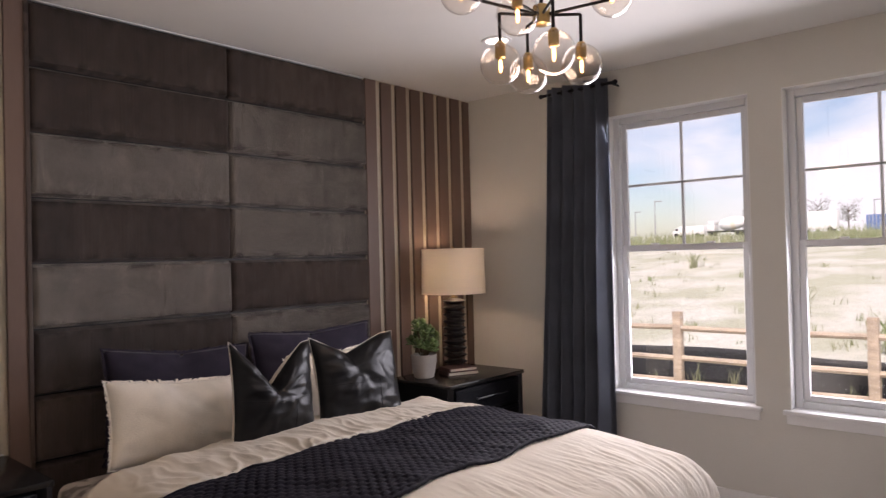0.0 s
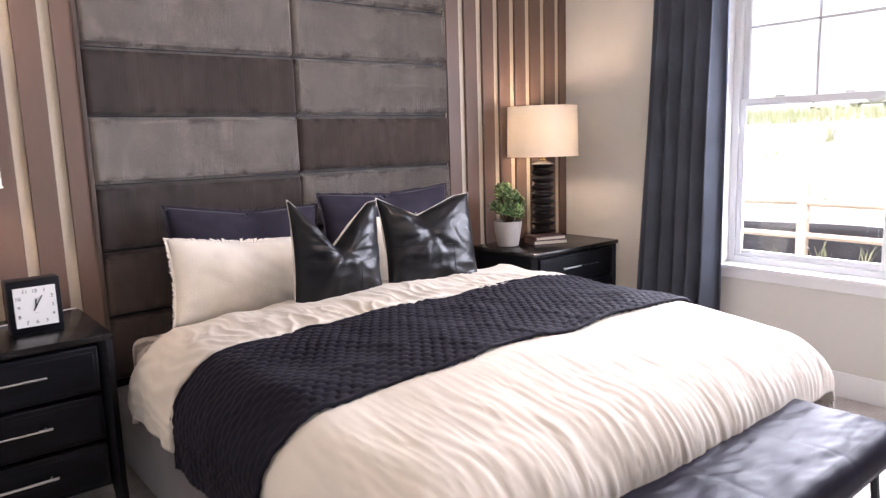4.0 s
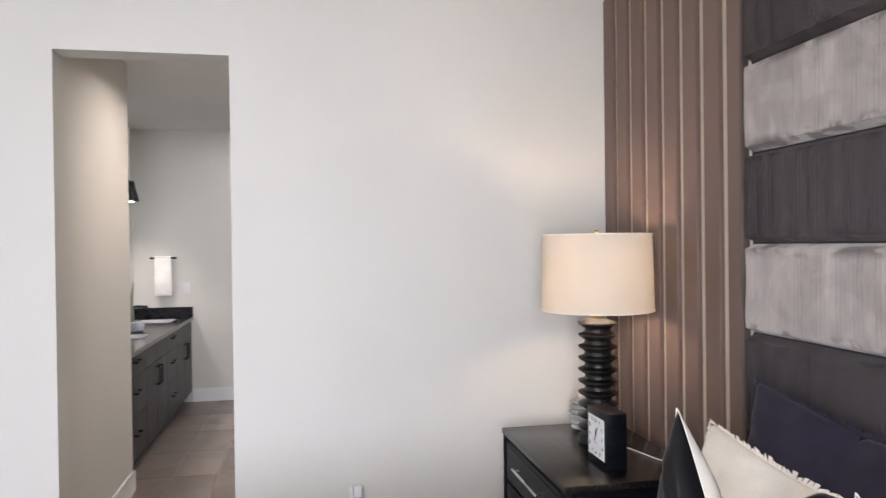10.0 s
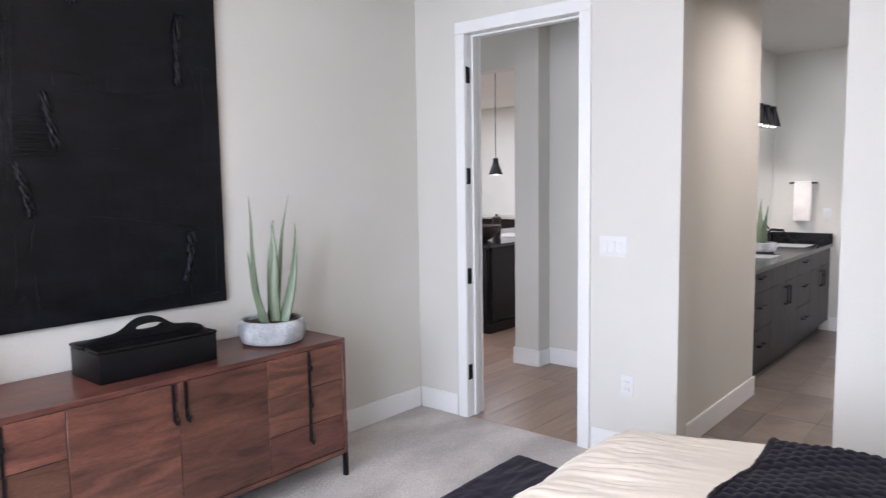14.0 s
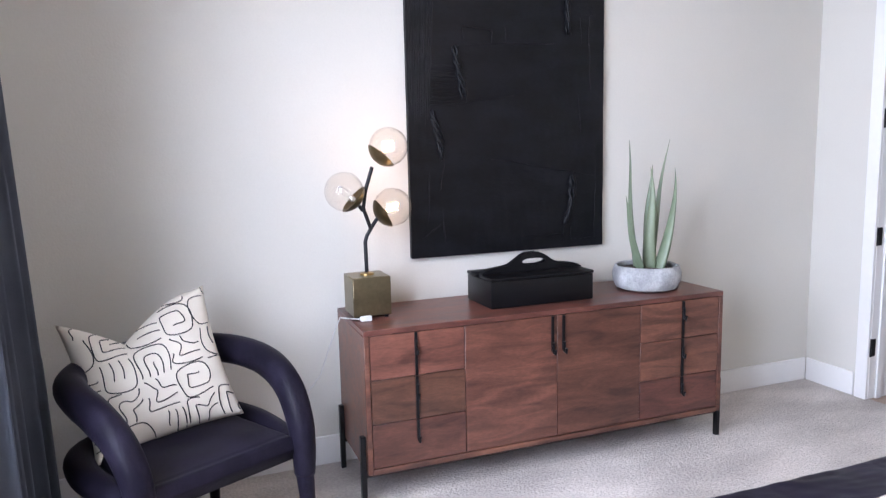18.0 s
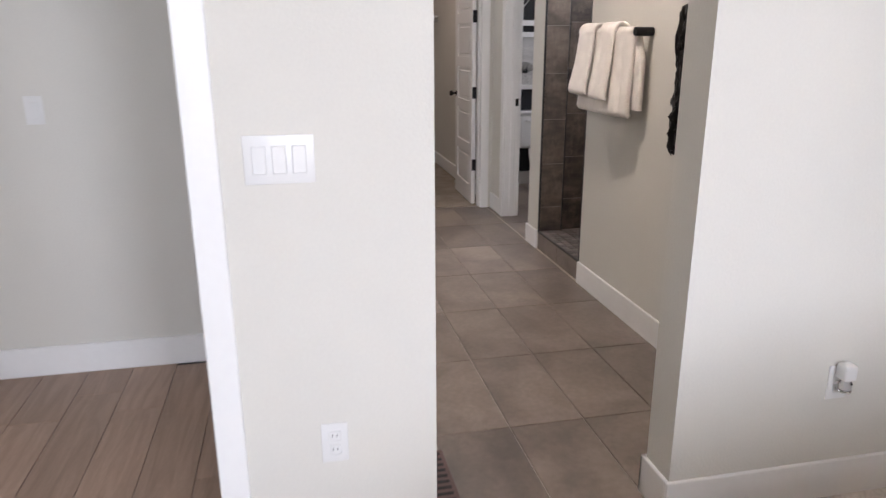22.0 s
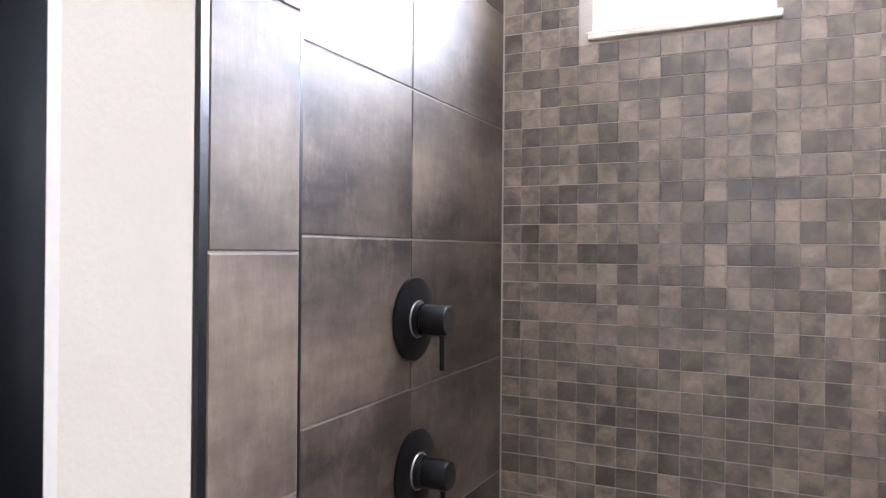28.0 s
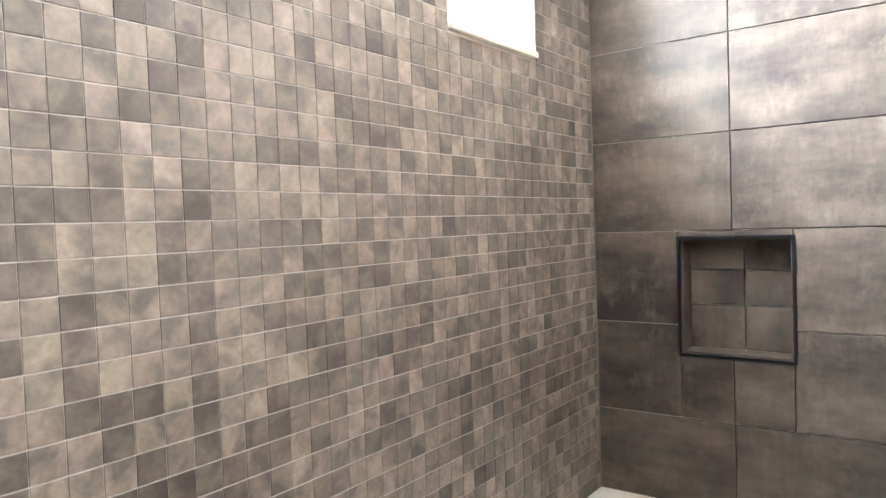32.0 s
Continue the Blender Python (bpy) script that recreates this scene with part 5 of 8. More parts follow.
part("case", box(-0.088, 0.088, -0.035, 0.045, 0, 0.205, 0.004, 2), M_BLACKWOOD, clock, "black wooden case")
dial = part("dial", box(-0.070, 0.070, -0.0385, -0.0352, 0.028, 0.178, 0.001, 1), M_DIAL, clock, "white square dial")
face = pose(0, -0.0387, 0.103, 90, 0, 0)
for k in range(1, 13):
    a = math.pi / 2 - k * math.pi / 6
    q = 0.056 / max(abs(math.cos(a)), abs(math.sin(a)))
    text_mesh("numeral", str(k), 0.019, M_INK, dial, face @ pose(q * math.cos(a), q * math.sin(a) * 1.05, 0))
for lift, ang, length, wid in ((0.0010, 4, 0.030, 0.005), (0.0024, 30, 0.046, 0.004), (0.0024, 210, 0.018, 0.004)):
    pointer = part("pointer", box(-wid / 2, wid / 2, -0.004, length, 0.0, 0.0009), M_INK, clock, "black clock pointer", smooth=False)
    pointer.matrix_basis = face @ pose(0, 0, lift, 0, 0, -ang)
text_mesh("dial_mark", "\u2014", 0.012, M_INK, dial, face @ pose(0, -0.022, 0))

vase = solo("vase", lathe([(0.03, 0), (0.045, 0.004)] + [(0.047 + 0.006 * math.sin(k * 1.57) + 0.010 * math.sin(math.pi * k / 24), 0.006 + 0.0055 * k) for k in range(24)] + [(0.03, 0.14), (0.026, 0.15), (0.022, 0.148)], 28), M_ARTGREY, "small ribbed grey ceramic jar", "vase")
vase.location = (0.315, 3.07, NT)
cable = solo("lamp_cord", tube([(0.62, 3.12, NT + 0.004), (0.80, 3.17, NT + 0.004), (0.90, 3.20, NT + 0.014), (0.985, 3.26, NT + 0.006), (1.003, 3.30, NT - 0.03), (1.003, 3.315, NT - 0.4)], 0.003, 6), M_PLASTIC, "thin white lamp cord trailing off the nightstand", "cord")

# ---- curtains ----


def curtain(name, y0, y1, label):
    c = thing(name, (4.15, (y0 + y1) / 2, 0), 0, label, "curtain", "curtains")

    def place(u, v):
        z = 0.015 + 2.70 * v
        spread = 1 + 0.20 * (1 - v) ** 1.2
        ym = y0 if y0 > 1 else y1
        y = ym + (y0 + (y1 - y0) * u - ym) * spread
        ph = u * 5.5 * 2 * math.pi
        amp = 0.050 * (0.75 + 0.85 * (1 - v)) * (1 + 0.2 * math.sin(u * 9))
        x = 4.140 - 0.025 * (1 - v) + amp * math.sin(ph + 0.5 * (1 - v)) + 0.012 * noise.noise(Vector((u * 7, v * 2.5, y0)))
        return (x, y + 0.012 * math.sin(2 * ph), z)

    wpart("panel", sheet(120, 40, place, 0.003), M_CURTAIN, c, "pleated slate-blue cloth", "all")
    rod = tube([(4.145, y0 - 0.05, 2.675), (4.145, y1 + 0.05, 2.675)], 0.011, 10)
    wpart("rod", rod, M_BLACKMETAL, c)
    for y in (y0 - 0.055, y1 + 0.055):
        wpart("finial", ball(0.017, (4.145, y, 2.675)), M_BLACKMETAL, c)
    for y in (y0 - 0.02, y1 + 0.02):
        wpart("bracket", tube([(4.145, y, 2.675), (EAST, y, 2.675)], 0.007, 8), M_BLACKMETAL, c)
    for k in range(6):
        y = y0 + (y1 - y0) * (k + 0.5) / 6
        wpart("grommet", tube([(4.145 + 0.022 * math.cos(a * 0.5236), y + 0.010 * math.cos(a * 0.5236), 2.675 + 0.022 * math.sin(a * 0.5236)) for a in range(12)], 0.003, 6, closed=True), M_BLACKMETAL, c)
    return c


curtain("curtain", 2.055, 2.515, "slate-blue floor-length grommet curtain beside the window")
curtain("curtain", -0.50, 0.10, "slate-blue floor-length grommet curtain beside the armchair")

# ---- ceiling fixtures ----
chan = thing("chandelier", (2.22, 1.30, CEIL), 0, "black and brass chandelier with seven clear glass globes", "chandelier")
wpart("canopy", lathe([(0.065, -0.025), (0.07, -0.02), (0.07, 0.0)], 32, (2.22, 1.30, CEIL)), M_BRASS, chan)
wpart("stem", tube([(2.22, 1.30, CEIL - 0.02), (2.22, 1.30, 2.45)], 0.008, 10), M_BLACKMETAL, chan)
wpart("hub", lathe([(0.02, -0.04), (0.032, -0.034), (0.034, 0.0), (0.032, 0.034), (0.02, 0.04)], 24, (2.22, 1.30, 2.46)), M_BRASS, chan, "brass hub")
GLOBES = ((2.09, 1.40, 2.27), (2.285, 1.41, 2.27), (2.105, 1.178, 2.27), (2.315, 1.19, 2.27), (2.05, 1.29, 2.42), (1.86, 1.39, 2.475), (2.26, 1.03, 2.475))
for gx, gy, gz in GLOBES:
    dx, dy = gx - 2.22, gy - 1.30
    wpart("arm", tube([(2.22, 1.30, 2.46), (gx, gy, 2.46), (gx, gy, 2.445)], 0.006, 8), M_BLACKMETAL, chan)
    wpart("drop_rod", tube([(gx, gy, 2.46), (gx, gy, gz + 0.075)], 0.0065, 8), M_BLACKMETAL, chan)
    wpart("socket", lathe([(0.012, 0.085), (0.02, 0.075), (0.02, 0.025), (0.014, 0.02)], 16, (gx, gy, gz)), M_BRASS, chan, "brass socket")
    g = bmesh.new()
    ball(0.077, (gx, gy, gz), bm=g)
    gl = wpart("globe", g, M_BULBGLASS, chan, "clear glass globe", "all")
    gl.visible_shadow = False
    wpart("filament_bulb", lathe([(0.005, -0.03), (0.007, -0.015), (0.0065, 0.010), (0.003, 0.018)], 12, (gx, gy, gz)), M_FILAMENT, chan)
point_lamp("chandelier_light", (2.22, 1.28, 2.16), 6.5, WARM, 0.10)


def downlight(at, on=True):
    d = thing("downlight", at, 0, "round white recessed downlight in the ceiling", "ceiling light", "downlights")
    part("trim", lathe([(0.062, -0.001), (0.065, -0.006), (0.085, -0.005), (0.088, 0.0)], 36), M_TRIM, d)
    part("lens", lathe([(0.0, -0.0035), (0.062, -0.0035)], 36, caps=False), M_DOWNLIGHT if on else M_TRIM, d)
    return d


downlight((3.18, 2.225, CEIL))
smoke = thing("smoke_detector", (0.55, 2.62, CEIL), 0, "round white smoke detector on the ceiling", "smoke detector")
part("base", lathe([(0.07, -0.012), (0.072, 0.0)], 36), M_PLASTIC, smoke)
part("cap", lathe([(0.05, -0.038), (0.058, -0.034), (0.062, -0.013)], 36), M_PLASTIC, smoke)

vent = thing("ceiling_vent", (0.34, -0.515, CEIL), 0, "white louvred air vent in the ceiling", "vent")
fr = bmesh.new()
for a in ((-0.21, -0.19, -0.175, 0.175), (0.19, 0.21, -0.175, 0.175), (-0.19, 0.19, -0.175, -0.155), (-0.19, 0.19, 0.155, 0.175)):
    box(a[0], a[1], a[2], a[3], -0.008, 0.0, bm=fr)
box(-0.006, 0.006, -0.155, 0.155, -0.006, 0.0, bm=fr)
part("frame", fr, M_TRIM, vent, smooth=False)
for k in range(14):
    y = -0.145 + k * 0.0223
    part("louvre", join(None, box(-0.189, 0.189, -0.009, 0.009, -0.0008, 0.0008), pose(0, y, -0.005, 28)), M_VENTGREY, vent, smooth=False)
part("backing", box(-0.19, 0.19, -0.155, 0.155, -0.0005, -0.0001), M_ARTGREY, vent, smooth=False)


# ---- switches and outlets ----
def plate(name, m, gangs, label, outlet=False):
    p = new(name)
    p.empty_display_size = 0.05
    p.matrix_basis = m
    tagged(p, label, "outlet" if outlet else "switch")
    w = 0.07 + 0.046 * (gangs - 1)
    part("plate", box(-w / 2, w / 2, -0.005, 0, -0.057, 0.057, 0.002, 2), M_PLASTIC, p)
    for k in range(gangs):
        x = (k - (gangs - 1) / 2) * 0.046
        if outlet:
            for z in (-0.02, 0.02):
                part("socket_face", box(x - 0.016, x + 0.016, -0.007, -0.005, z - 0.014, z + 0.014, 0.003, 2), M_PLASTIC, p)
                for s in (-0.006, 0.006):
                    part("slot", box(x + s - 0.001, x + s + 0.001, -0.0073, -0.0069, z - 0.002, z + 0.006), M_INK, p, smooth=False)
        else:
            part("rocker", join(None, box(x - 0.0165, x + 0.0165, -0.009, -0.004, -0.033, 0.033, 0.002, 1), pose(0, 0, 0, 2)), M_PLASTIC, p)
    return p


plate("light_switch", pose(0, 0.451, 1.170, 0, 0, 90), 3, "white three-gang rocker switch on the wall")
plate("wall_outlet", pose(0, 0.544, 0.41, 0, 0, 90), 1, "white duplex outlet low on the wall", True)
plate("wall_outlet", pose(0, 2.09, 0.415, 0, 0, 90), 1, "white duplex outlet beside the bath opening", True)
plate("light_switch", pose(-1.50, -0.535, 1.17, 0, 0, 90), 1, "single white rocker switch in the hall")
fresh = thing("air_freshener", (0.011, 2.09, 0.44), 90, "plug-in air freshener with clear bulb", "air freshener")
part("body", box(-0.022, 0.022, -0.045, 0.002, -0.002, 0.05, 0.01, 3), M_PLASTIC, fresh)
part("vial", lathe([(0.012, -0.045), (0.019, -0.04), (0.02, -0.012), (0.012, -0.003)], 20, (0, -0.024, 0)), M_CLEARPLASTIC, fresh, "clear oil vial")

# ---- bedroom: south wall ----
dresser = thing("dresser", (2.028, -0.72, 0), 0, "long walnut sideboard, six drawers, two doors, black metal legs", "dresser")
X0, X1, Y0, Y1 = 1.13, 2.925, -0.955, -0.478
wpart("top", box(X0, X1, Y0, Y1, 0.722, 0.745, 0.002, 1), M_WALNUT, dresser, "walnut top")
for a, b in ((X0, X0 + 0.022), (X1 - 0.022, X1)):
    wpart("side_panel", box(a, b, Y0, Y1, 0.14, 0.7215, 0.002, 1), M_WALNUT, dresser)
wpart("bottom", box(X0 + 0.0225, X1 - 0.0225, Y0, Y1, 0.14, 0.162, 0.001, 1), M_WALNUT, dresser)
wpart("carcass", box(X0 + 0.0225, X1 - 0.0225, Y0, Y1 - 0.028, 0.1625, 0.7215), M_LAMPWOOD, dresser, smooth=False)


def front(name, x0, x1, z0, z1):
    return wpart(name, box(x0 + 0.0015, x1 - 0.0015, Y1 - 0.026, Y1 - 0.004, z0 + 0.0015, z1 - 0.0015, 0.0015, 1), M_WALNUT, dresser)


zs = (0.164, 0.350, 0.536, 0.7205)
for xa, xb in ((X0 + 0.023, 1.606), (2.49, X1 - 0.023)):
    for z0, z1 in zip(zs, zs[1:]):
        dr = front("drawer", xa, xb, z0, z1)
        xm = 1.367 if xa < 2 else 2.707
        zc = z0 + 0.10
        wpart("pull_hook", tube([(xm, Y1 + 0.006, z0 + 0.150), (xm, Y1 + 0.006, zc), (xm, Y1 + 0.018, zc - 0.006), (xm, Y1 + 0.022, zc + 0.012)], 0.006, 8), M_BLACKMETAL, dr, "black iron hook pull")
        wpart("pull_bar", box(xm - 0.0055, xm + 0.0055, Y1 - 0.004, Y1 + 0.004, z0 + 0.10 if z0 == zs[0] else z0 + 0.002, z1 - 0.002), M_BLACKMETAL, dr, "black iron strip", smooth=False)
for xa, xb, xm in ((1.606, 2.048, 2.018), (2.048, 2.49, 2.073)):
    dr = front("door", xa, xb, zs[0], zs[-1])
    wpart("handle", join(box(xm - 0.0055, xm + 0.0055, Y1 - 0.004, Y1 + 0.004, 0.56, 0.718), tube([(xm, Y1 + 0.006, 0.60), (xm, Y1 + 0.008, 0.555), (xm, Y1 + 0.024, 0.552), (xm, Y1 + 0.026, 0.572)], 0.006, 8)), M_BLACKMETAL, dr, "black iron hook handle")
for x in (X0 - 0.012, X1 + 0.012):
    for y in (Y0 + 0.05, Y1 - 0.035):
        wpart("leg", box(x - 0.011, x + 0.011, y - 0.013, y + 0.013, 0, 0.30, 0.002, 1), M_BLACKMETAL, dresser)
wpart("rail", box(X0, X1, Y1 - 0.05, Y1 - 0.03, 0.12, 0.1395), M_BLACKMETAL, dresser, smooth=False)
wpart("rail", box(X0, X1, Y0 + 0.03, Y0 + 0.05, 0.12, 0.1395), M_BLACKMETAL, dresser, smooth=False)

# globe lamp
gl = thing("globe_lamp", (2.83, -0.76, 0.745), 0, "bronze cube table lamp with three branching smoked glass globes", "lamp")
b = box(2.748, 2.914, -0.839, -0.673, 0.757, 0.924, 0.003, 1)
wpart("base", b, M_BRONZE, gl, "brushed bronze cube")
for fx in (2.766, 2.896):
    for fy in (-0.821, -0.691):
        wpart("foot", lathe([(0.009, 0.745), (0.009, 0.757)], 10, (fx, fy, 0)), M_BLACKMETAL, gl)
wpart("collar", lathe([(0.03, 0.924), (0.03, 0.931), (0.012, 0.935)], 20, (2.83, -0.756, 0)), M_BRASS, gl)
y = -0.756
wpart("stem", tube([(2.83, y, 0.93), (2.832, y, 1.065), (2.825, y, 1.09), (2.79, y, 1.145), (2.765, y, 1.175)], 0.0085, 10), M_BLACKMETAL, gl)
wpart("branch", tube([(2.805, y, 1.12), (2.835, y, 1.21), (2.822, y, 1.29), (2.79, y, 1.385)], 0.0085, 10), M_BLACKMETAL, gl)
wpart("branch", tube([(2.838, y, 1.20), (2.86, y, 1.235)], 0.0085, 10), M_BLACKMETAL, gl)
for cx, cz, tx, tz in ((2.715, 1.47, 2.79, 1.385), (2.915, 1.285, 2.86, 1.235), (2.705, 1.21, 2.765, 1.175)):
    d = Vector((cx - tx, 0, cz - tz)).normalized()
    q = d.to_track_quat("Z", "Y").to_matrix().to_4x4()
    c = Vector((cx, y, cz))
    cup = [(0.086 * math.cos(a), 0.086 * math.sin(a)) for a in [(-90 + 9 * k) * math.pi / 180 for k in range(7)]]
    bmc = lathe([(max(r, 0.004), z) for r, z in cup], 32, caps=False)
    bmesh.ops.solidify(bmc, geom=list(bmc.faces), thickness=-0.0015)
    wpart("cup", join(None, bmc, Matrix.Translation(c) @ q), M_BRONZE, gl, "brass cup under the globe")
    g = wpart("globe", ball(0.083, tuple(c), u=32, v=20), M_BULBGLASS, gl, "smoked glass globe", "all")
    g.visible_shadow = False
    wpart("socket", join(None, lathe([(0.014, -0.08), (0.014, -0.035), (0.010, -0.03)], 14), Matrix.Translation(c) @ q), M_CHROME, gl)
    wpart("filament_bulb", join(None, lathe([(0.007, -0.03), (0.014, -0.005), (0.015, 0.010), (0.009, 0.026), (0.002, 0.031)], 16), Matrix.Translation(c) @ q), M_FILAMENT if cx < 2.8 else M_CLEARPLASTIC, gl)
for cx, cz in ((2.715, 1.47), (2.705, 1.21)):
    point_lamp("globe_light", (cx, y, cz), 0.32, (1.0, 0.7, 0.42), 0.03)
cord = thing("lamp_cord", (2.9, -0.80, 0.745), 0, "white cord with inline plug hanging behind the sideboard", "cord")
wpart("cable", tube([(2.865, -0.655, 0.752), (2.915, -0.66, 0.755), (2.955, -0.76, 0.745), (2.965, -0.85, 0.66), (3.02, -0.93, 0.45), (3.08, -0.955, 0.36)], 0.0028, 6), M_PLASTIC, cord)
wpart("switch", box(2.845, 2.895, -0.652, -0.63, 0.7455, 0.768, 0.006, 2), M_PLASTIC, cord)

# carrier box
caddy = thing("wooden_caddy", (2.04, -0.735, 0.745), 0, "black lacquered wooden caddy with arched handle", "box")
cx0, cx1, cy0, cy1 = 1.788, 2.312, -0.868, -0.60
wpart("body", box(cx0, cx1, cy0, cy1, 0.7455, 0.868, 0.006, 2), M_BLACKBOX, caddy)
for a, b in ((cy0 - 0.004, -0.755), (-0.715, cy1 + 0.004)):
    wpart("lid", box(cx0 - 0.003, cx1 + 0.003, a, b, 0.8685, 0.884, 0.006, 2), M_BLACKBOX, caddy)


def grip_slot(px):
    t = (px - 2.035) / 0.062
    r = 0.014 * math.sqrt(max(0, 1 - t * t))
    return (0.928 - r, 0.928 + r) if r > 0.001 else None


hb = bmesh.new()
last = None
for k in range(121):
    u = -1 + k / 60
    px = 2.041 + u * 0.262
    zt = 0.884 + 0.020 * (1 - abs(u) ** 10) + 0.012 * (1 - u * u) + 0.054 * math.exp(-(abs(u) / 0.36) ** 3)
    lo, hi = grip_slot(px) or (0.928 if abs(px - 2.035) < 0.064 else 0.88,) * 2
    col = [[hb.verts.new((px, yy, zz)) for yy in (-0.752, -0.718)] for zz in (0.869, lo, hi, zt)]
    if last:
        for q in (0, 2):
            for side in (0, 1):
                hb.faces.new((last[q][side], col[q][side], col[q + 1][side], last[q + 1][side]))
        for q in (0, 1, 2, 3):
            hb.faces.new((last[q][0], col[q][0], col[q][1], last[q][1]))
    else:
        hb.faces.new((col[0][0], col[0][1], col[3][1], col[3][0]))
    last = col
hb.faces.new((last[0][0], last[0][1], last[3][1], last[3][0]))
bmesh.ops.remove_doubles(hb, verts=hb.verts, dist=1e-5)
wpart("handle", hb, M_BLACKBOX, caddy, "arched grip with a slot", smooth=False)

# aloe in a bowl
aloe = thing("potted_aloe", (1.41, -0.705, 0.745), 0, "tall aloe in a speckled grey concrete bowl", "plant")
part("bowl", lathe([(0.12, 0.0), (0.15, 0.012), (0.166, 0.05), (0.168, 0.085), (0.155, 0.118), (0.148, 0.122), (0.142, 0.118), (0.148, 0.095)], 44), M_CEMENT, aloe, "speckled concrete bowl")
part("soil", lathe([(0.1475, 0.098), (0.08, 0.106), (0.001, 0.108)], 32, caps=False), M_SOIL, aloe)


def aloe_leaf(bx, by, tip, width, bend):
    b = bmesh.new()
    base, tip = Vector((bx, by, 0.09)), Vector(tip)
    mid = (base + tip) / 2 + Vector((bend[0], bend[1], 0))
    n, rings = 18, []
    out = Vector((tip.x - bx + 1e-3, tip.y - by, 0)).normalized()
    side = Vector((-out.y, out.x, 0))
    for k in range(n + 1):
        t = k / n
        c = base * (1 - t) ** 2 + 2 * mid * t * (1 - t) + tip * t * t
        c = c + (side * math.sin(t * 6.5 + bx * 60) + out * 0.6 * math.cos(t * 6 + by * 70)) * 0.009 * t
        w = width * (1.0 + 0.18 * math.sin(t * 3.6)) * (1 - t) ** 0.72 + 0.0012
        twist = 0.7 * (t * t) * math.sin(bx * 90 + by * 50 + 1)
        s2, o2 = side * math.cos(twist) + out * math.sin(twist), out * math.cos(twist) - side * math.sin(twist)
        rings.append([b.verts.new(c + s2 * (w * math.cos(a)) + o2 * (0.20 * w * math.sin(a) + 0.42 * w * math.cos(a) ** 2)) for a in [j * math.pi / 5 for j in range(10)]])
    for lo, hi in zip(rings, rings[1:]):
        for j in range(10):
            b.faces.new((lo[j], lo[(j + 1) % 10], hi[(j + 1) % 10], hi[j]))
    b.faces.new(rings[-1])
    return b


for spec in (((0.035, -0.02), (0.095, -0.03, 0.735), 0.026, (0.02, 0.0)), ((-0.035, -0.03), (-0.160, -0.05, 0.735), 0.022, (0.02, 0.0)),
             ((0.045, 0.03), (0.165, 0.05, 0.47), 0.027, (0.03, 0.02)), ((0.008, 0.02), (-0.012, 0.01, 0.60), 0.036, (0.012, 0.01)),
             ((-0.02, -0.02), (-0.055, -0.05, 0.61), 0.025, (0.0, -0.01)), ((-0.02, 0.04), (-0.125, 0.04, 0.60), 0.040, (-0.035, 0.03))):
    part("leaf", aloe_leaf(*spec[0], *spec[1:]), M_ALOE, aloe, "pale green pointed leaf", "all")

# the black painting
art = thing("black_painting", (2.035, -0.98, 0.945), 0, "large black textured abstract canvas on the wall", "painting")


def canvas(u, v):
    x, z = 1.51 + 1.05 * u, 0.945 + 1.555 * v
    rim = min(1.0, min(u, 1 - u, v, 1 - v) / 0.18)
    d = 0.0016 * noise.noise(Vector((x * 9, z * 14, 1))) + 0.003 * abs(noise.noise(Vector((x * 3, z * 4, 7))))
    d += (0.0034 - 0.0024 * rim) * noise.noise(Vector((x * 30, z * 13, 9)))
    return (x, -0.949 + d, z)


wpart("canvas", sheet(210, 300, canvas), M_CANVAS, art, "black impasto surface", "all")
wpart("stretcher", box(1.512, 2.558, -0.9795, -0.9505, 0.947, 2.498), M_CANVAS, art, smooth=False)


def paint_ridge(x0, z0, x1, z1, r=0.0032, seed=0, rough=0.003):
    """A raised line of paint on the canvas, uneven in height and course."""
    n = max(8, int(math.hypot(x1 - x0, z1 - z0) / 0.02))
    pts, rad = [], []
    for k in range(n + 1):
        t = k / n
        w = rough * noise.noise(Vector((t * n * 0.23, seed * 3.1, 2)))
        side = Vector((z1 - z0, x0 - x1)).normalized() * w
        x, z = x0 + (x1 - x0) * t + side.x, z0 + (z1 - z0) * t + side.y
        pts.append((x, -0.9475 + 0.0012 * noise.noise(Vector((t * n * 0.4, seed, 5))), z))
        rad.append(r * (0.85 + 0.7 * noise.noise(Vector((t * n * 0.5, seed, 8)))) * min(1, 0.3 + 5 * min(t, 1 - t)))
    wpart("paint_ridge", tube(pts, rad, 6), M_CANVAS, art, "", "all")


for k in range(10):
    paint_ridge(2.412 + 0.0145 * k, 2.46 - 0.02 * (k % 3), 2.455 + 0.0105 * k, 1.63 - 0.018 * ((k * 7) % 5), 0.0042, k)
for k in range(11):
    paint_ridge(2.452 - 0.004 * (k % 3), 1.662 + 0.0175 * k, 2.315 - 0.012 * ((k * 5) % 3), 1.668 + 0.0175 * k, 0.0040, 20 + k)
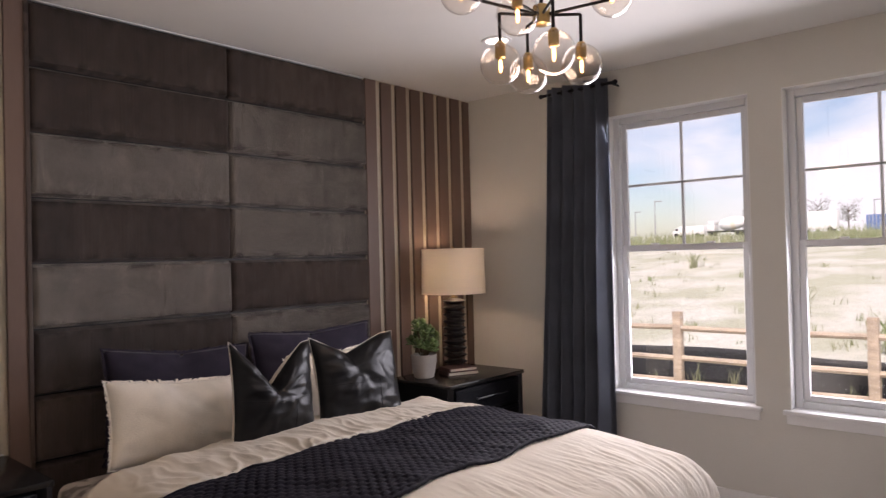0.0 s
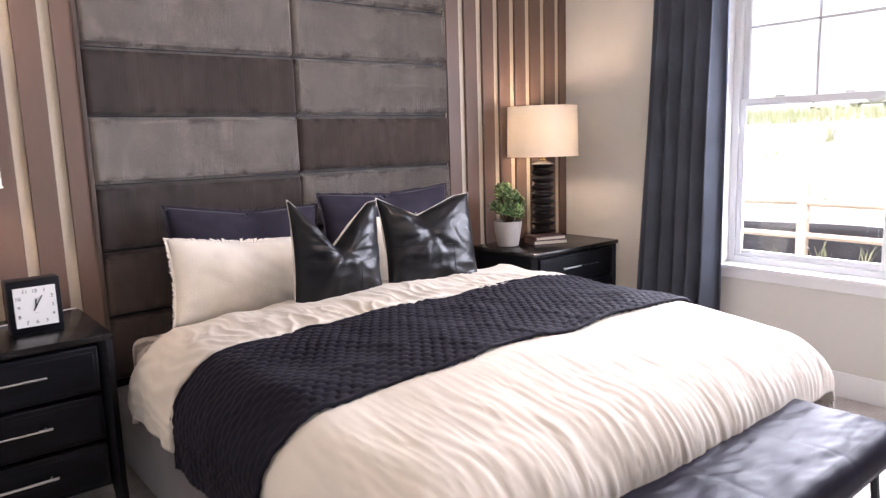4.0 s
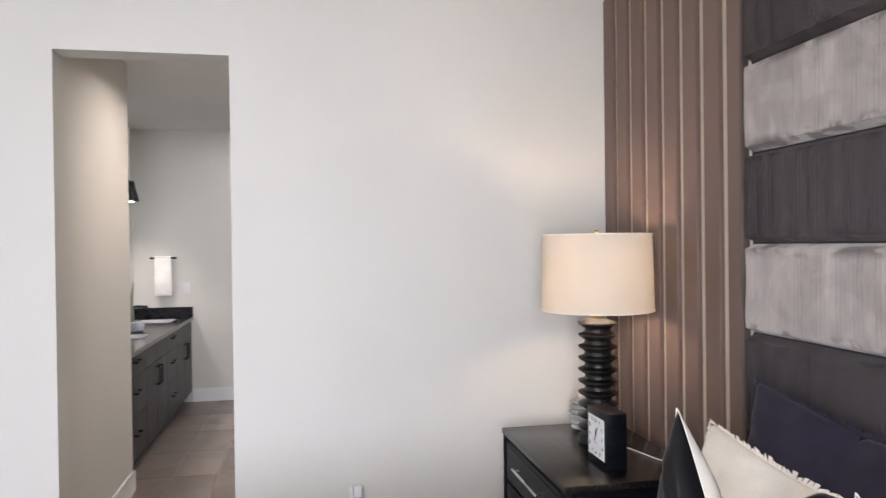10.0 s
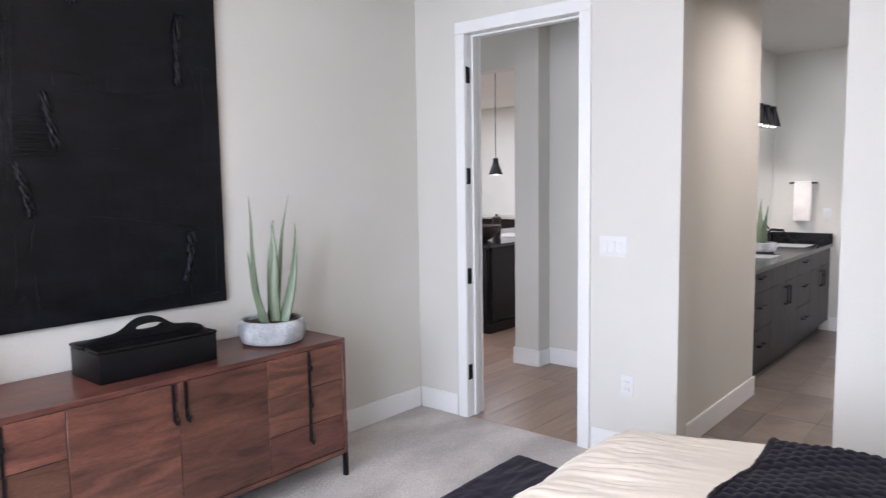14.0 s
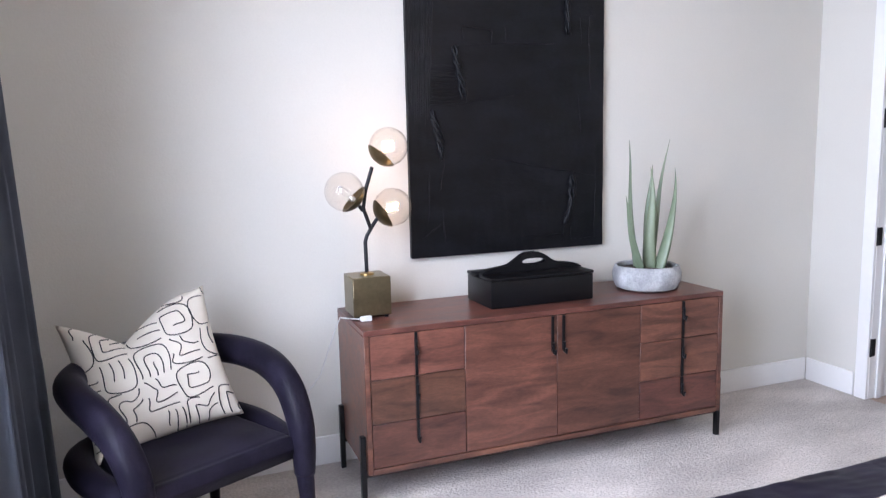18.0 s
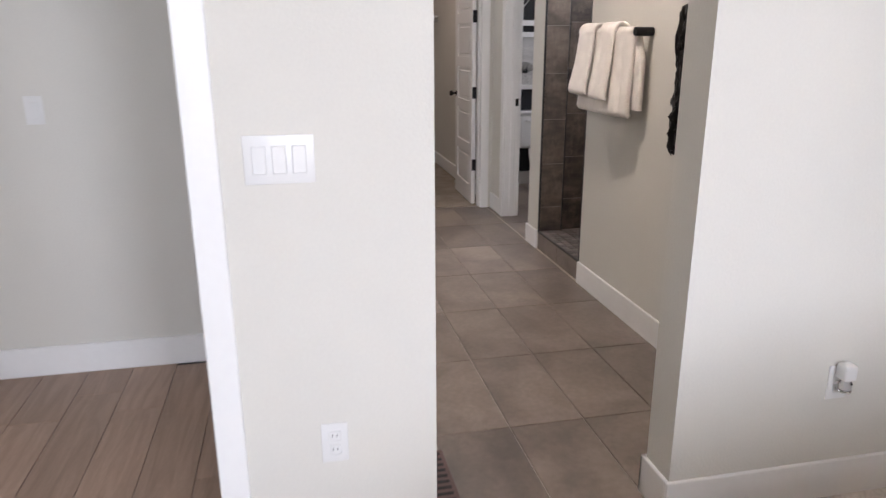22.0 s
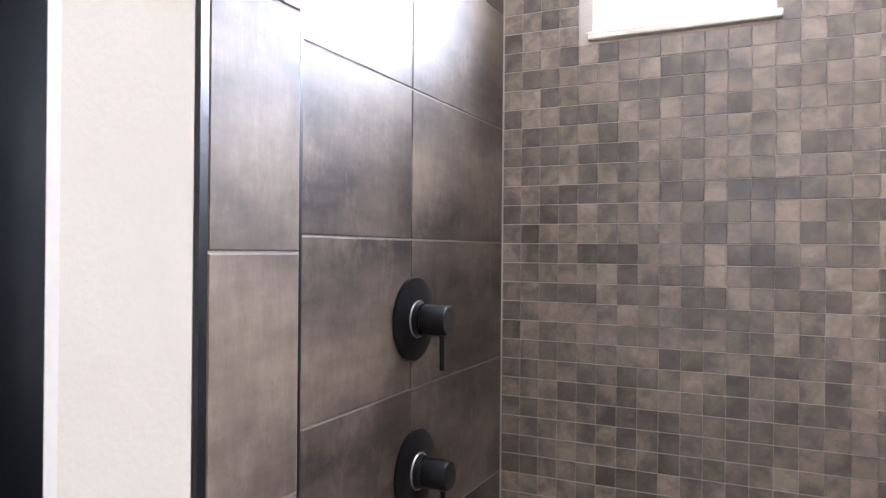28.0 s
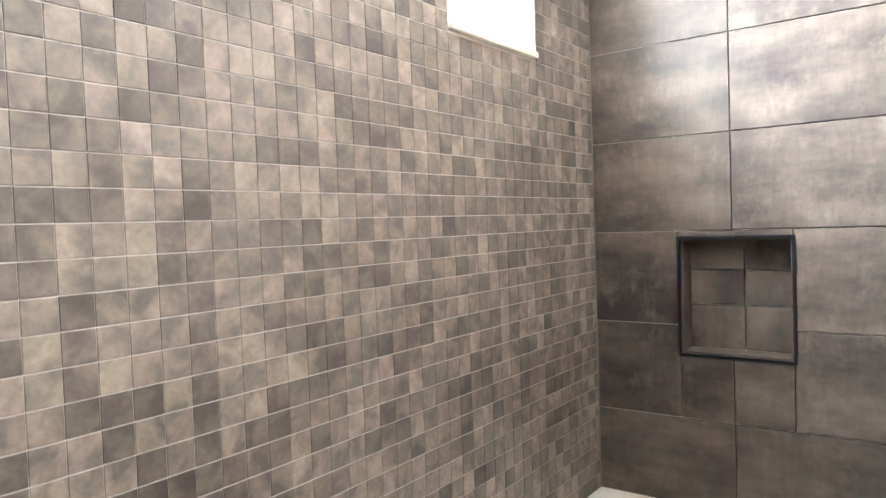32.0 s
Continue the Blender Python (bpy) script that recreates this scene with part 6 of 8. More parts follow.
for k, line in enumerate(((2.285, 1.94, 1.80, 1.955), (2.452, 1.649, 2.017, 1.704), (1.552, 1.381, 1.559, 0.986), (2.005, 1.010, 1.744, 1.018), (2.463, 1.353, 2.475, 1.098), (2.402, 1.186, 2.389, 1.009),
                          (2.385, 1.385, 2.415, 1.26), (2.166, 1.409, 1.568, 1.309), (2.28, 1.94, 2.285, 2.02), (2.285, 2.02, 2.13, 2.005), (2.135, 1.945, 2.13, 2.01), (2.06, 1.948, 2.058, 2.03), (1.60, 2.12, 1.585, 1.72),
                          (1.645, 2.10, 1.64, 1.96), (1.645, 2.10, 1.56, 2.105), (1.66, 1.72, 1.64, 1.52), (1.70, 1.06, 1.695, 0.985), (1.738, 1.05, 1.742, 0.97), (1.553, 0.99, 1.68, 0.985), (2.5, 1.04, 2.41, 1.10))):
    paint_ridge(*line, 0.0034, 40 + k, 0.008)
for k, (xa, za, xb, zb) in enumerate(((1.705, 2.34, 1.727, 2.0), (2.312, 1.932, 2.294, 1.688), (2.437, 1.636, 2.405, 1.404), (1.690, 1.316, 1.728, 1.064), (2.19, 2.46, 2.17, 2.30))):
    rr = random.Random(k)
    lump = bmesh.new()
    for strand in range(3):
        pts, rad = [], []
        for j in range(30):
            t = j / 29
            a = t * 9 + strand * 2.1 + k
            wide = 0.010 + 0.004 * math.sin(t * 7 + k * 2)
            pts.append((xa + (xb - xa) * t + wide * math.cos(a) + 0.010 * math.sin(t * 4 + k) + 0.003 * rr.uniform(-1, 1), -0.943 + 0.007 * math.sin(a), za + (zb - za) * t + 0.003 * rr.uniform(-1, 1)))
            rad.append((0.0085 + 0.0035 * rr.uniform(-1, 1)) * min(1, 0.4 + 6 * min(t, 1 - t)))
        tube(pts, rad, 7, lump)
    wpart("twisted_rope", lump, M_CANVAS, art, "lump of twisted black fibre", "all")

# armchair
chair = thing("armchair", (3.59, -0.375, 0), 27, "rounded dark plum leather armchair with sculpted tubular arms", "armchair")


def spline(points, steps=6):
    """A smooth line through points given as tuples of any length."""
    ext = [points[0]] + list(points) + [points[-1]]
    out = []
    for p0, p1, p2, p3 in zip(ext, ext[1:], ext[2:], ext[3:]):
        for k in range(steps):
            t = k / steps
            out.append(tuple(0.5 * (2 * b + (c - a) * t + (2 * a - 5 * b + 4 * c - d) * t * t + (3 * b - a - 3 * c + d) * t ** 3) for a, b, c, d in zip(p0, p1, p2, p3)))
    return out + [tuple(points[-1])]


def seat_slab(u, v, under=False):
    x, y = (-0.275 + 0.55 * u) * (0.90 + 0.10 * v), -0.27 + 0.53 * v
    e = min(u * 0.55, (1 - u) * 0.55, v * 0.53, (1 - v) * 0.53)
    full = math.sqrt(max(0, 1 - (1 - min(1, e / 0.022)) ** 2))
    seam = 0.003 * math.exp(-((v * 0.53 - 0.487) / 0.004) ** 2)
    crown = 0.012 * math.sin(math.pi * u) * math.sin(math.pi * min(1, v * 1.05))
    return (x, y, 0.405 - 0.045 * full if under else 0.405 + 0.04 * full + crown - seam + 0.004 * noise.noise(Vector((u * 4, v * 4, 4))) * full)


part("seat", join(sheet(60, 60, seat_slab), sheet(30, 30, lambda u, v: seat_slab(u, v, True))), M_LEATHER2, chair, "thick leather seat with a stitched front edge", "all")
half_arm = [(0.292, 0.262, 0.30, 0.036), (0.295, 0.258, 0.40, 0.042), (0.300, 0.235, 0.50, 0.047), (0.312, 0.165, 0.595, 0.050), (0.325, 0.05, 0.650, 0.052), (0.325, -0.09, 0.672, 0.052), (0.290, -0.24, 0.680, 0.052), (0.17, -0.345, 0.690, 0.052)]
arm_line = spline(half_arm + [(0.0, -0.375, 0.695, 0.052)] + [(-x, y, z, r) for x, y, z, r in half_arm[::-1]])
part("arm_loop", tube([p[:3] for p in arm_line], [p[3] for p in arm_line], 20, flat=1.12), M_LEATHER2, chair, "thick rounded leather arm running round the back", "all")
low_line = spline([(0.285, 0.20, 0.395, 0.040), (0.315, 0.06, 0.40, 0.046), (0.318, -0.12, 0.405, 0.050), (0.25, -0.27, 0.41, 0.052), (0.0, -0.33, 0.41, 0.052), (-0.25, -0.27, 0.41, 0.052), (-0.318, -0.12, 0.405, 0.050), (-0.315, 0.06, 0.40, 0.046), (-0.285, 0.20, 0.395, 0.040)])
part("lower_back", tube([p[:3] for p in low_line], [p[3] for p in low_line], 18), M_LEATHER2, chair, "lower padded rail wrapping the seat", "all")
for s in (-1, 1):
    part("front_leg", tube([(s * 0.291, 0.262, 0.33), (s * 0.296, 0.268, 0.18), (s * 0.304, 0.276, 0.0)], [0.034, 0.027, 0.019], 14), M_LEATHER2, chair)
    part("back_leg", tube([(s * 0.22, -0.26, 0.38), (s * 0.25, -0.32, 0.0)], [0.032, 0.019], 14), M_LEATHER2, chair)

pat = cushion("throw_pillow", (3.645, -0.44, 0.44), 24, 193, (0.52, 0.52, 0.17), M_PATTERN, "cream throw pillow with black maze-like brush lines", chop=0.12, seed=9.0, skew=-0.25, crease=0.005, roll=-8)
rr = random.Random(12)
cover = [o for o in pat.children if o.name.startswith("cover")][0]
me = cover.data
from mathutils.bvhtree import BVHTree
tree = BVHTree.FromPolygons([v.co for v in me.vertices], [p.vertices[:] for p in me.polygons])


def laid(x, z):
    hit = tree.ray_cast(Vector((x, -0.5, z)), Vector((0, 1, 0)))
    return hit[0] + Vector((0, -0.0012, 0)) if hit[0] is not None else None


MAZE = (
    (((-0.9, -0.9), (-0.85, 0.8), (0.8, 0.9), (0.9, -0.85)), ((-0.45, -0.9), (-0.4, 0.35), (0.35, 0.4), (0.45, -0.9)), ((0, -0.95), (0.03, -0.1))),
    (((-0.95, 0.85), (0.8, 0.9), (0.9, -0.85), (-0.8, -0.9), (-0.85, 0.4), (0.35, 0.42), (0.4, -0.35), (-0.35, -0.4)),),
    (((0.9, 0.85), (-0.85, 0.8), (-0.9, -0.85), (0.9, -0.8)), ((0.95, 0.3), (-0.35, 0.28)), ((0.95, -0.25), (-0.4, -0.3))),
    (((-0.9, 0.9), (-0.3, 0.35), (-0.4, -0.4), (0.9, -0.3)), ((-0.2, 0.95), (0.2, 0.3), (0.95, 0.25)), ((-0.9, -0.1), (-0.85, -0.9), (0.9, -0.85))),
)
cell = 0.118
for i in range(-2, 3):
    for j in range(5):
        motif, quarter = MAZE[(i * 3 + j * 2 + rr.randint(0, 1)) % 4], rr.randint(0, 3) * math.pi / 2
        for stroke in motif:
            pts = []
            line = spline([(x * math.cos(quarter) - z * math.sin(quarter), x * math.sin(quarter) + z * math.cos(quarter)) for x, z in stroke], 7)
            for k, (x, z) in enumerate(line):
                p = laid(i * cell + x * cell * 0.47 + 0.003 * math.sin(k * 0.8 + i), 0.045 + j * cell + 0.5 * cell * (z * 0.94) + 0.003 * math.sin(k * 0.6 + j * 2) + 0.012 * i)
                if p is not None:
                    pts.append(tuple(p))
                elif len(pts) > 3:
                    break
                else:
                    pts = []
            if len(pts) > 3:
                part("brush_line", tube(pts, 0.0023, 5), M_INK, pat, smooth=False)

# ---- bathroom ----
van = thing("vanity_cabinet", (-2.95, 0.42, 0), 0, "long espresso double vanity cabinet with black pulls", "vanity")
VX0, VX1, VF = -4.258, -1.63, 0.682
wpart("carcass", box(VX0, VX1, 0.132, VF - 0.02, 0.10, 0.845), M_VANITY, van, smooth=False)
wpart("plinth", box(VX0, VX1, 0.132, VF - 0.08, 0.0, 0.0995), M_VANITY, van, smooth=False)


def pull(parent, x, z, tall):
    b = bmesh.new()
    if tall:
        box(x - 0.006, x + 0.006, VF + 0.024, VF + 0.036, z - 0.075, z + 0.075, 0.002, 1, b)
        for q in (-0.069, 0.069):
            box(x - 0.006, x + 0.006, VF - 0.001, VF + 0.025, z + q - 0.006, z + q + 0.006, bm=b)
    else:
        box(x - 0.075, x + 0.075, VF + 0.024, VF + 0.036, z - 0.006, z + 0.006, 0.002, 1, b)
        for q in (-0.069, 0.069):
            box(x + q - 0.006, x + q + 0.006, VF - 0.001, VF + 0.025, z - 0.006, z + 0.006, bm=b)
    wpart("handle", b, M_BLACKMETAL, parent, "square black pull", smooth=False)


def vfront(name, x0, x1, z0, z1):
    return wpart(name, box(x0 + 0.002, x1 - 0.002, VF - 0.019, VF, z0 + 0.002, z1 - 0.002, 0.002, 1), M_VANITY, van)


units = (("doors", -4.25, -3.47), ("drawers", -3.47, -3.02), ("doors", -3.02, -2.24), ("drawers", -2.24, -1.64))
for kind, a, b in units:
    if kind == "doors":
        m = (a + b) / 2
        vfront("false_drawer", a, m, 0.69, 0.84)
        vfront("false_drawer", m, b, 0.69, 0.84)
        for x0, x1, hx in ((a, m, m - 0.045), (m, b, m + 0.045)):
            pull(vfront("door", x0, x1, 0.11, 0.69), hx, 0.58, True)
    else:
        for z0, z1 in ((0.69, 0.84), (0.41, 0.69), (0.11, 0.41)):
            pull(vfront("drawer", a, b, z0, z1), (a + b) / 2, (z0 + z1) / 2 + 0.03, False)
top = thing("countertop", (-2.95, 0.42, 0.845), 0, "black quartz vanity top with undermount sinks", "countertop")
b = bmesh.new()
for x0, x1, y0, y1 in ((-4.258, -4.05, 0.132, 0.702), (-3.62, -2.86, 0.132, 0.702), (-2.43, -1.625, 0.132, 0.702), (-4.05, -3.62, 0.132, 0.26), (-2.86, -2.43, 0.132, 0.26), (-4.05, -3.62, 0.58, 0.702), (-2.86, -2.43, 0.58, 0.702)):
    box(x0, x1, y0, y1, 0.8455, 0.878, bm=b)
wpart("slab", b, M_QUARTZ, top, "black quartz slab", smooth=False)
wpart("backsplash", box(-4.258, -1.625, 0.132, 0.152, 0.8785, 0.978, 0.002, 1), M_QUARTZ, top)
wpart("side_splash", box(-4.258, -4.238, 0.153, 0.702, 0.8785, 0.978, 0.002, 1), M_QUARTZ, top)
for sx in (-3.835, -2.645):
    b = bmesh.new()
    ring_o = [(sx + 0.212 * a, 0.42 + 0.158 * c) for a, c in ((-1, -1), (1, -1), (1, 1), (-1, 1))]
    for (p, q), (r, s) in zip(ring_o, ring_o[1:] + ring_o[:1]):
        vs = [b.verts.new(v) for v in ((p, q, 0.876), (r, s, 0.876), (sx + (r - sx) * 0.85, 0.42 + (s - 0.42) * 0.85, 0.76), (sx + (p - sx) * 0.85, 0.42 + (q - 0.42) * 0.85, 0.76))]
        b.faces.new(vs)
    b.faces.new([b.verts.new((sx + (p - sx) * 0.85, 0.42 + (q - 0.42) * 0.85, 0.76)) for p, q in ring_o])
    bmesh.ops.solidify(b, geom=list(b.faces), thickness=0.004)
    wpart("sink", b, M_PORCELAIN, top, "white undermount basin", smooth=False)
    fa = thing("faucet", (sx, 0.22, 0.878), 0, "black single-lever basin faucet", "faucet", "basin faucets")
    part("body", tube([(0, 0, 0), (0, 0, 0.13), (0, 0.02, 0.15), (0, 0.13, 0.145), (0, 0.13, 0.125)], 0.013, 12), M_BLACKMETAL, fa)
    part("lever", tube([(0, 0, 0.15), (0.0, -0.03, 0.19)], 0.007, 8), M_BLACKMETAL, fa)
mirror = thing("wall_mirror", (-2.95, 0.13, 1.0), 0, "wide frameless mirror above the vanity", "mirror")
wpart("glass", box(-4.215, -1.75, 0.132, 0.138, 0.982, 2.08), M_MIRROR, mirror, smooth=False)


def vanity_light(x):
    v = thing("vanity_light", (x, 0.13, 2.2), 0, "black wall light with three downward cone shades", "wall light", "vanity lights")
    part("backplate", box(-0.06, 0.06, 0.0, 0.02, -0.06, 0.06, 0.004, 2), M_BLACKMETAL, v)
    part("bar", tube([(-0.26, 0.09, 0.02), (0.26, 0.09, 0.02)], 0.008, 10), M_BLACKMETAL, v)
    part("arm", tube([(0, 0.01, 0.02), (0, 0.09, 0.02)], 0.008, 10), M_BLACKMETAL, v)
    for k in (-0.22, 0, 0.22):
        sh = part("shade", lathe([(0.072, -0.17), (0.034, -0.02), (0.03, 0.02), (0.012, 0.026)], 28, (k, 0.09, 0)), M_BLACKMETAL, v, "matte black cone shade")
        part("bulb", ball(0.035, (k, 0.09, -0.145)), M_SCONCEBULB, v)
    return v


v1 = vanity_light(-3.62)
copy_thing(v1, pose(-2.45, 0.13, 2.2))
for lx in (-3.62, -2.45):
    area_lamp("vanity_lamp_light", (lx, 0.22, 2.0), (lx, 0.24, 0), 0.5, 0.08, 3.2, (1.0, 0.92, 0.82), 110)
for dx, dy in ((-3.4, 1.35), (-1.2, 1.45), (-5.4, 1.3), (-4.3, 2.85)):
    downlight((dx, dy, CEIL))
area_lamp("bath_ceiling_light", (-3.4, 1.35, CEIL - 0.015), (-3.4, 1.35, 0), 0.16, 0.16, 3.4, (1.0, 0.94, 0.86))
area_lamp("bath_ceiling_light", (-1.2, 1.45, CEIL - 0.015), (-1.2, 1.45, 0), 0.16, 0.16, 8.4, (1.0, 0.86, 0.72), 150)
area_lamp("closet_light", (-5.4, 1.3, CEIL - 0.015), (-5.4, 1.3, 0), 0.16, 0.16, 3.5, (1.0, 0.80, 0.66))
area_lamp("wc_light", (-4.3, 2.85, CEIL - 0.015), (-4.3, 2.85, 0), 0.16, 0.16, 8, (0.97, 0.98, 1.0))

bowl2 = thing("potted_aloe", (-3.05, 0.37, 0.878), 0, "aloe in a low grey bowl on the vanity", "plant")
part("bowl", lathe([(0.08, 0.0), (0.11, 0.012), (0.125, 0.04), (0.12, 0.085), (0.112, 0.088), (0.115, 0.07)], 40), M_CEMENT, bowl2)
part("soil", lathe([(0.114, 0.072), (0.001, 0.08)], 24, caps=False), M_SOIL, bowl2)
for spec in (((0.0, 0.0), (0.03, 0.0, 0.50), 0.026, (0.02, 0)), ((-0.02, 0.01), (-0.05, 0.02, 0.44), 0.024, (0, 0)), ((0.03, 0.02), (0.08, 0.04, 0.36), 0.022, (0.02, 0)), ((-0.01, -0.02), (-0.03, -0.05, 0.40), 0.022, (0, 0))):
    part("leaf", join(None, aloe_leaf(*spec[0], *spec[1:]), pose(0, 0, -0.02)), M_ALOE, bowl2, "pale green pointed leaf", "all")

# hand towel on the far wall
ht = thing("towel_bar", (-4.26, 0.42, 1.48), 0, "short black towel bar on the bath wall", "towel bar")
wpart("bar", tube([(-4.205, 0.30, 1.48), (-4.205, 0.55, 1.48)], 0.009, 10), M_BLACKMETAL, ht)
for yy in (0.31, 0.54):
    wpart("post", tube([(-4.26, yy, 1.48), (-4.205, yy, 1.48)], 0.011, 10), M_BLACKMETAL, ht)
hand = bmesh.new()
box(-4.197, -4.185, 0.345, 0.505, 1.10, 1.485, 0.006, 2, hand)
box(-4.225, -4.213, 0.345, 0.505, 1.16, 1.485, 0.006, 2, hand)
box(-4.225, -4.185, 0.345, 0.505, 1.486, 1.498, 0.006, 2, hand)
solo("hand_towel", hand, M_TOWEL, "folded white hand towel hanging on the bar", "towel")
plate("light_switch", pose(-4.26, 0.52 + 0.12, 1.17, 0, 0, 90), 1, "white rocker switch beside the vanity")

# closet
leaf = thing("closet_door", (-4.383, 2.078, 0.008), 0, "white five-panel interior door standing open into the closet", "door")
leaf.matrix_basis = pose(-4.383, 2.078, 0.008, 0, 0, 179)
W, Hh, T = 0.695, 2.425, 0.035
b = bmesh.new()
st, rail = 0.105, 0.09
box(0.002, st, 0, T, 0, Hh, bm=b)
box(W - st, W, 0, T, 0, Hh, bm=b)
n = 6
ph = (Hh - 0.16 - rail * n) / n
zz = 0.16
box(st, W - st, 0, T, 0, 0.16, bm=b)
rows = []
for k in range(n):
    rows.append((zz, zz + ph))
    box(st, W - st, 0, T, zz + ph, zz + ph + rail, bm=b)
    zz += ph + rail
dleaf = part("frame", b, M_TRIM, leaf, smooth=False)
for z0, z1 in rows:
    q = box(st, W - st, 0.010, T - 0.010, z0, z1)
    box(st + 0.03, W - st - 0.03, 0.004, T - 0.004, z0 + 0.03, z1 - 0.03, 0.005, 1, q)
    part("panel", q, M_TRIM, dleaf)
for side, yy in ((-1, -0.001), (1, T + 0.001)):
    part("knob", join(None, lathe([(0.026, 0), (0.026, 0.006), (0.010, 0.010), (0.010, 0.03), (0.024, 0.042), (0.027, 0.056), (0.018, 0.068)], 24), pose(W - 0.06, yy, 0.95, 90 if side < 0 else -90)), M_BLACKMETAL, leaf, "round black knob")
for hz in (0.356, 0.993, 1.63, 2.265):
    part("hinge", box(-0.006, 0.004, -0.004, 0.032, hz - 0.05, hz + 0.05, 0.001, 1), M_BLACKMETAL, leaf, "matte black hinge")
shelf = thing("closet_shelf", (-6.6, 1.4, 1.66), 0, "white closet shelf with chrome hanging rod and bracket", "shelf")
wpart("board", box(-6.858, -6.55, 0.602, 2.198, 1.70, 1.718), M_TRIM, shelf, smooth=False)
# lower strip is no real board: it marks the band of the rod's shadow
wpart("cleat", box(-6.858, -6.84, 0.602, 2.198, 1.37, 1.44), M_WALL, shelf, smooth=False)
wpart("cleat", box(-6.858, -6.84, 0.602, 2.198, 1.62, 1.699), M_TRIM, shelf, smooth=False)
wpart("rod", tube([(-6.60, 0.602, 1.66), (-6.60, 2.198, 1.66)], 0.016, 14), M_CHROME, shelf, "chrome hanging rod")
wpart("bracket", join(box(-6.84, -6.825, 1.79, 1.83, 1.36, 1.70), join(tube([(-6.83, 1.81, 1.40), (-6.72, 1.81, 1.46), (-6.62, 1.81, 1.64)], 0.010, 8), tube([(-6.62, 1.81, 1.64), (-6.58, 1.81, 1.70)], 0.008, 8))), M_TRIM, shelf)

# towel bar with two folded towels, on the wall before the shower
bar = thing("towel_bar", (-1.72, 2.155, 1.485), 0, "black cylindrical towel bar on the bath wall", "towel bar")
wpart("bar", tube([(-2.02, 2.088, 1.472), (-1.455, 2.088, 1.472)], 0.012, 18), M_BLACKMETAL, bar)
for xx in (-2.02, -1.455):
    wpart("post", join(None, lathe([(0.017, 0.0), (0.0205, 0.002), (0.0205, 0.088), (0.018, 0.091)], 28), pose(xx, 2.155, 1.474, 90)), M_BLACKMETAL, bar, "thick black round post")


def hung_towel(x0, x1, drop_f, drop_b, gap, seed, label, flare=0.02, thick=0.018, crease=None, slide=0.0):
    """A folded towel over the bar: front fall, roll over the bar and back fall, with soft thick folds."""
    t = thing("bath_towel", ((x0 + x1) / 2, 2.088, 1.485), 0, label, "towel", "towels on the bar")
    yb, zb, r = 2.088, 1.472, 0.016 + gap

    def place(u, v):
        s = v * (drop_f + drop_b + math.pi * r)
        x, edge = x0 + (x1 - x0) * u, abs(2 * u - 1) ** 7
        sag = 0.006 * noise.noise(Vector((u * 2.2, seed, 1)))
        if s < drop_f:
            k = 1 - s / drop_f
            y, z = yb - r - 0.008 * k - flare * k ** 1.4, zb - (drop_f + sag - s)
            y += 0.016 * max(0, 1 - s / 0.03) ** 2 + 0.012 * edge
            x += (u - 0.5) * 0.03 * k
            lump = 0.007 * noise.noise(Vector((u * 2.6, s * 5, seed))) + 0.004 * math.sin(u * math.pi * 2.5 + seed) + 0.0016 * noise.noise(Vector((u * 30, s * 60, seed)))
            if crease:
                lump -= 0.020 * math.exp(-((u - crease - 0.04 * k) / 0.022) ** 2) * min(1, 0.3 + k)
            hem = 0.0025 * sum(math.exp(-((s - q) / 0.005) ** 2) for q in (0.045, 0.06, 0.075)) if not crease else 0
            y -= lump + hem
        elif s < drop_f + math.pi * r:
            a = (s - drop_f) / r
            k = 0
            y, z = yb - r * math.cos(a) + 0.006 * edge * math.cos(a), zb + r * math.sin(a) + 0.004 * noise.noise(Vector((u * 3, 0, seed)))
        else:
            k = (s - drop_f - math.pi * r) / drop_b
            y, z = yb + min(r, 0.030 + gap * 0.5), zb - k * drop_b
            x += slide * min(1, k * 3)
        return (x, y, z)

    wpart("cloth", sheet(48, 110, place, thick), M_TOWEL, t, "thick ivory terry cloth", "all")
    return t


hung_towel(-2.045, -1.485, 0.40, 0.36, 0.012, 2.0, "thick ivory bath towel folded over the bar, beneath the others", 0.015, 0.024, crease=0.84, slide=0.055)
hung_towel(-2.065, -1.872, 0.315, 0.25, 0.036, 5.0, "folded ivory hand towel over the bath towel, hem at the bottom", 0.045, 0.020)
hung_towel(-1.800, -1.628, 0.325, 0.25, 0.036, 8.0, "second folded ivory hand towel beside the first", 0.040, 0.020)

# charred root panel on the wall
root = thing("wood_wall_art", (-0.86, 2.155, 1.27), 0, "square panel of black charred root wood", "wall art")
wpart("board", box(-1.09, -0.57, 2.135, 2.1545, 1.0, 1.55), M_CHARRED, root, smooth=False)


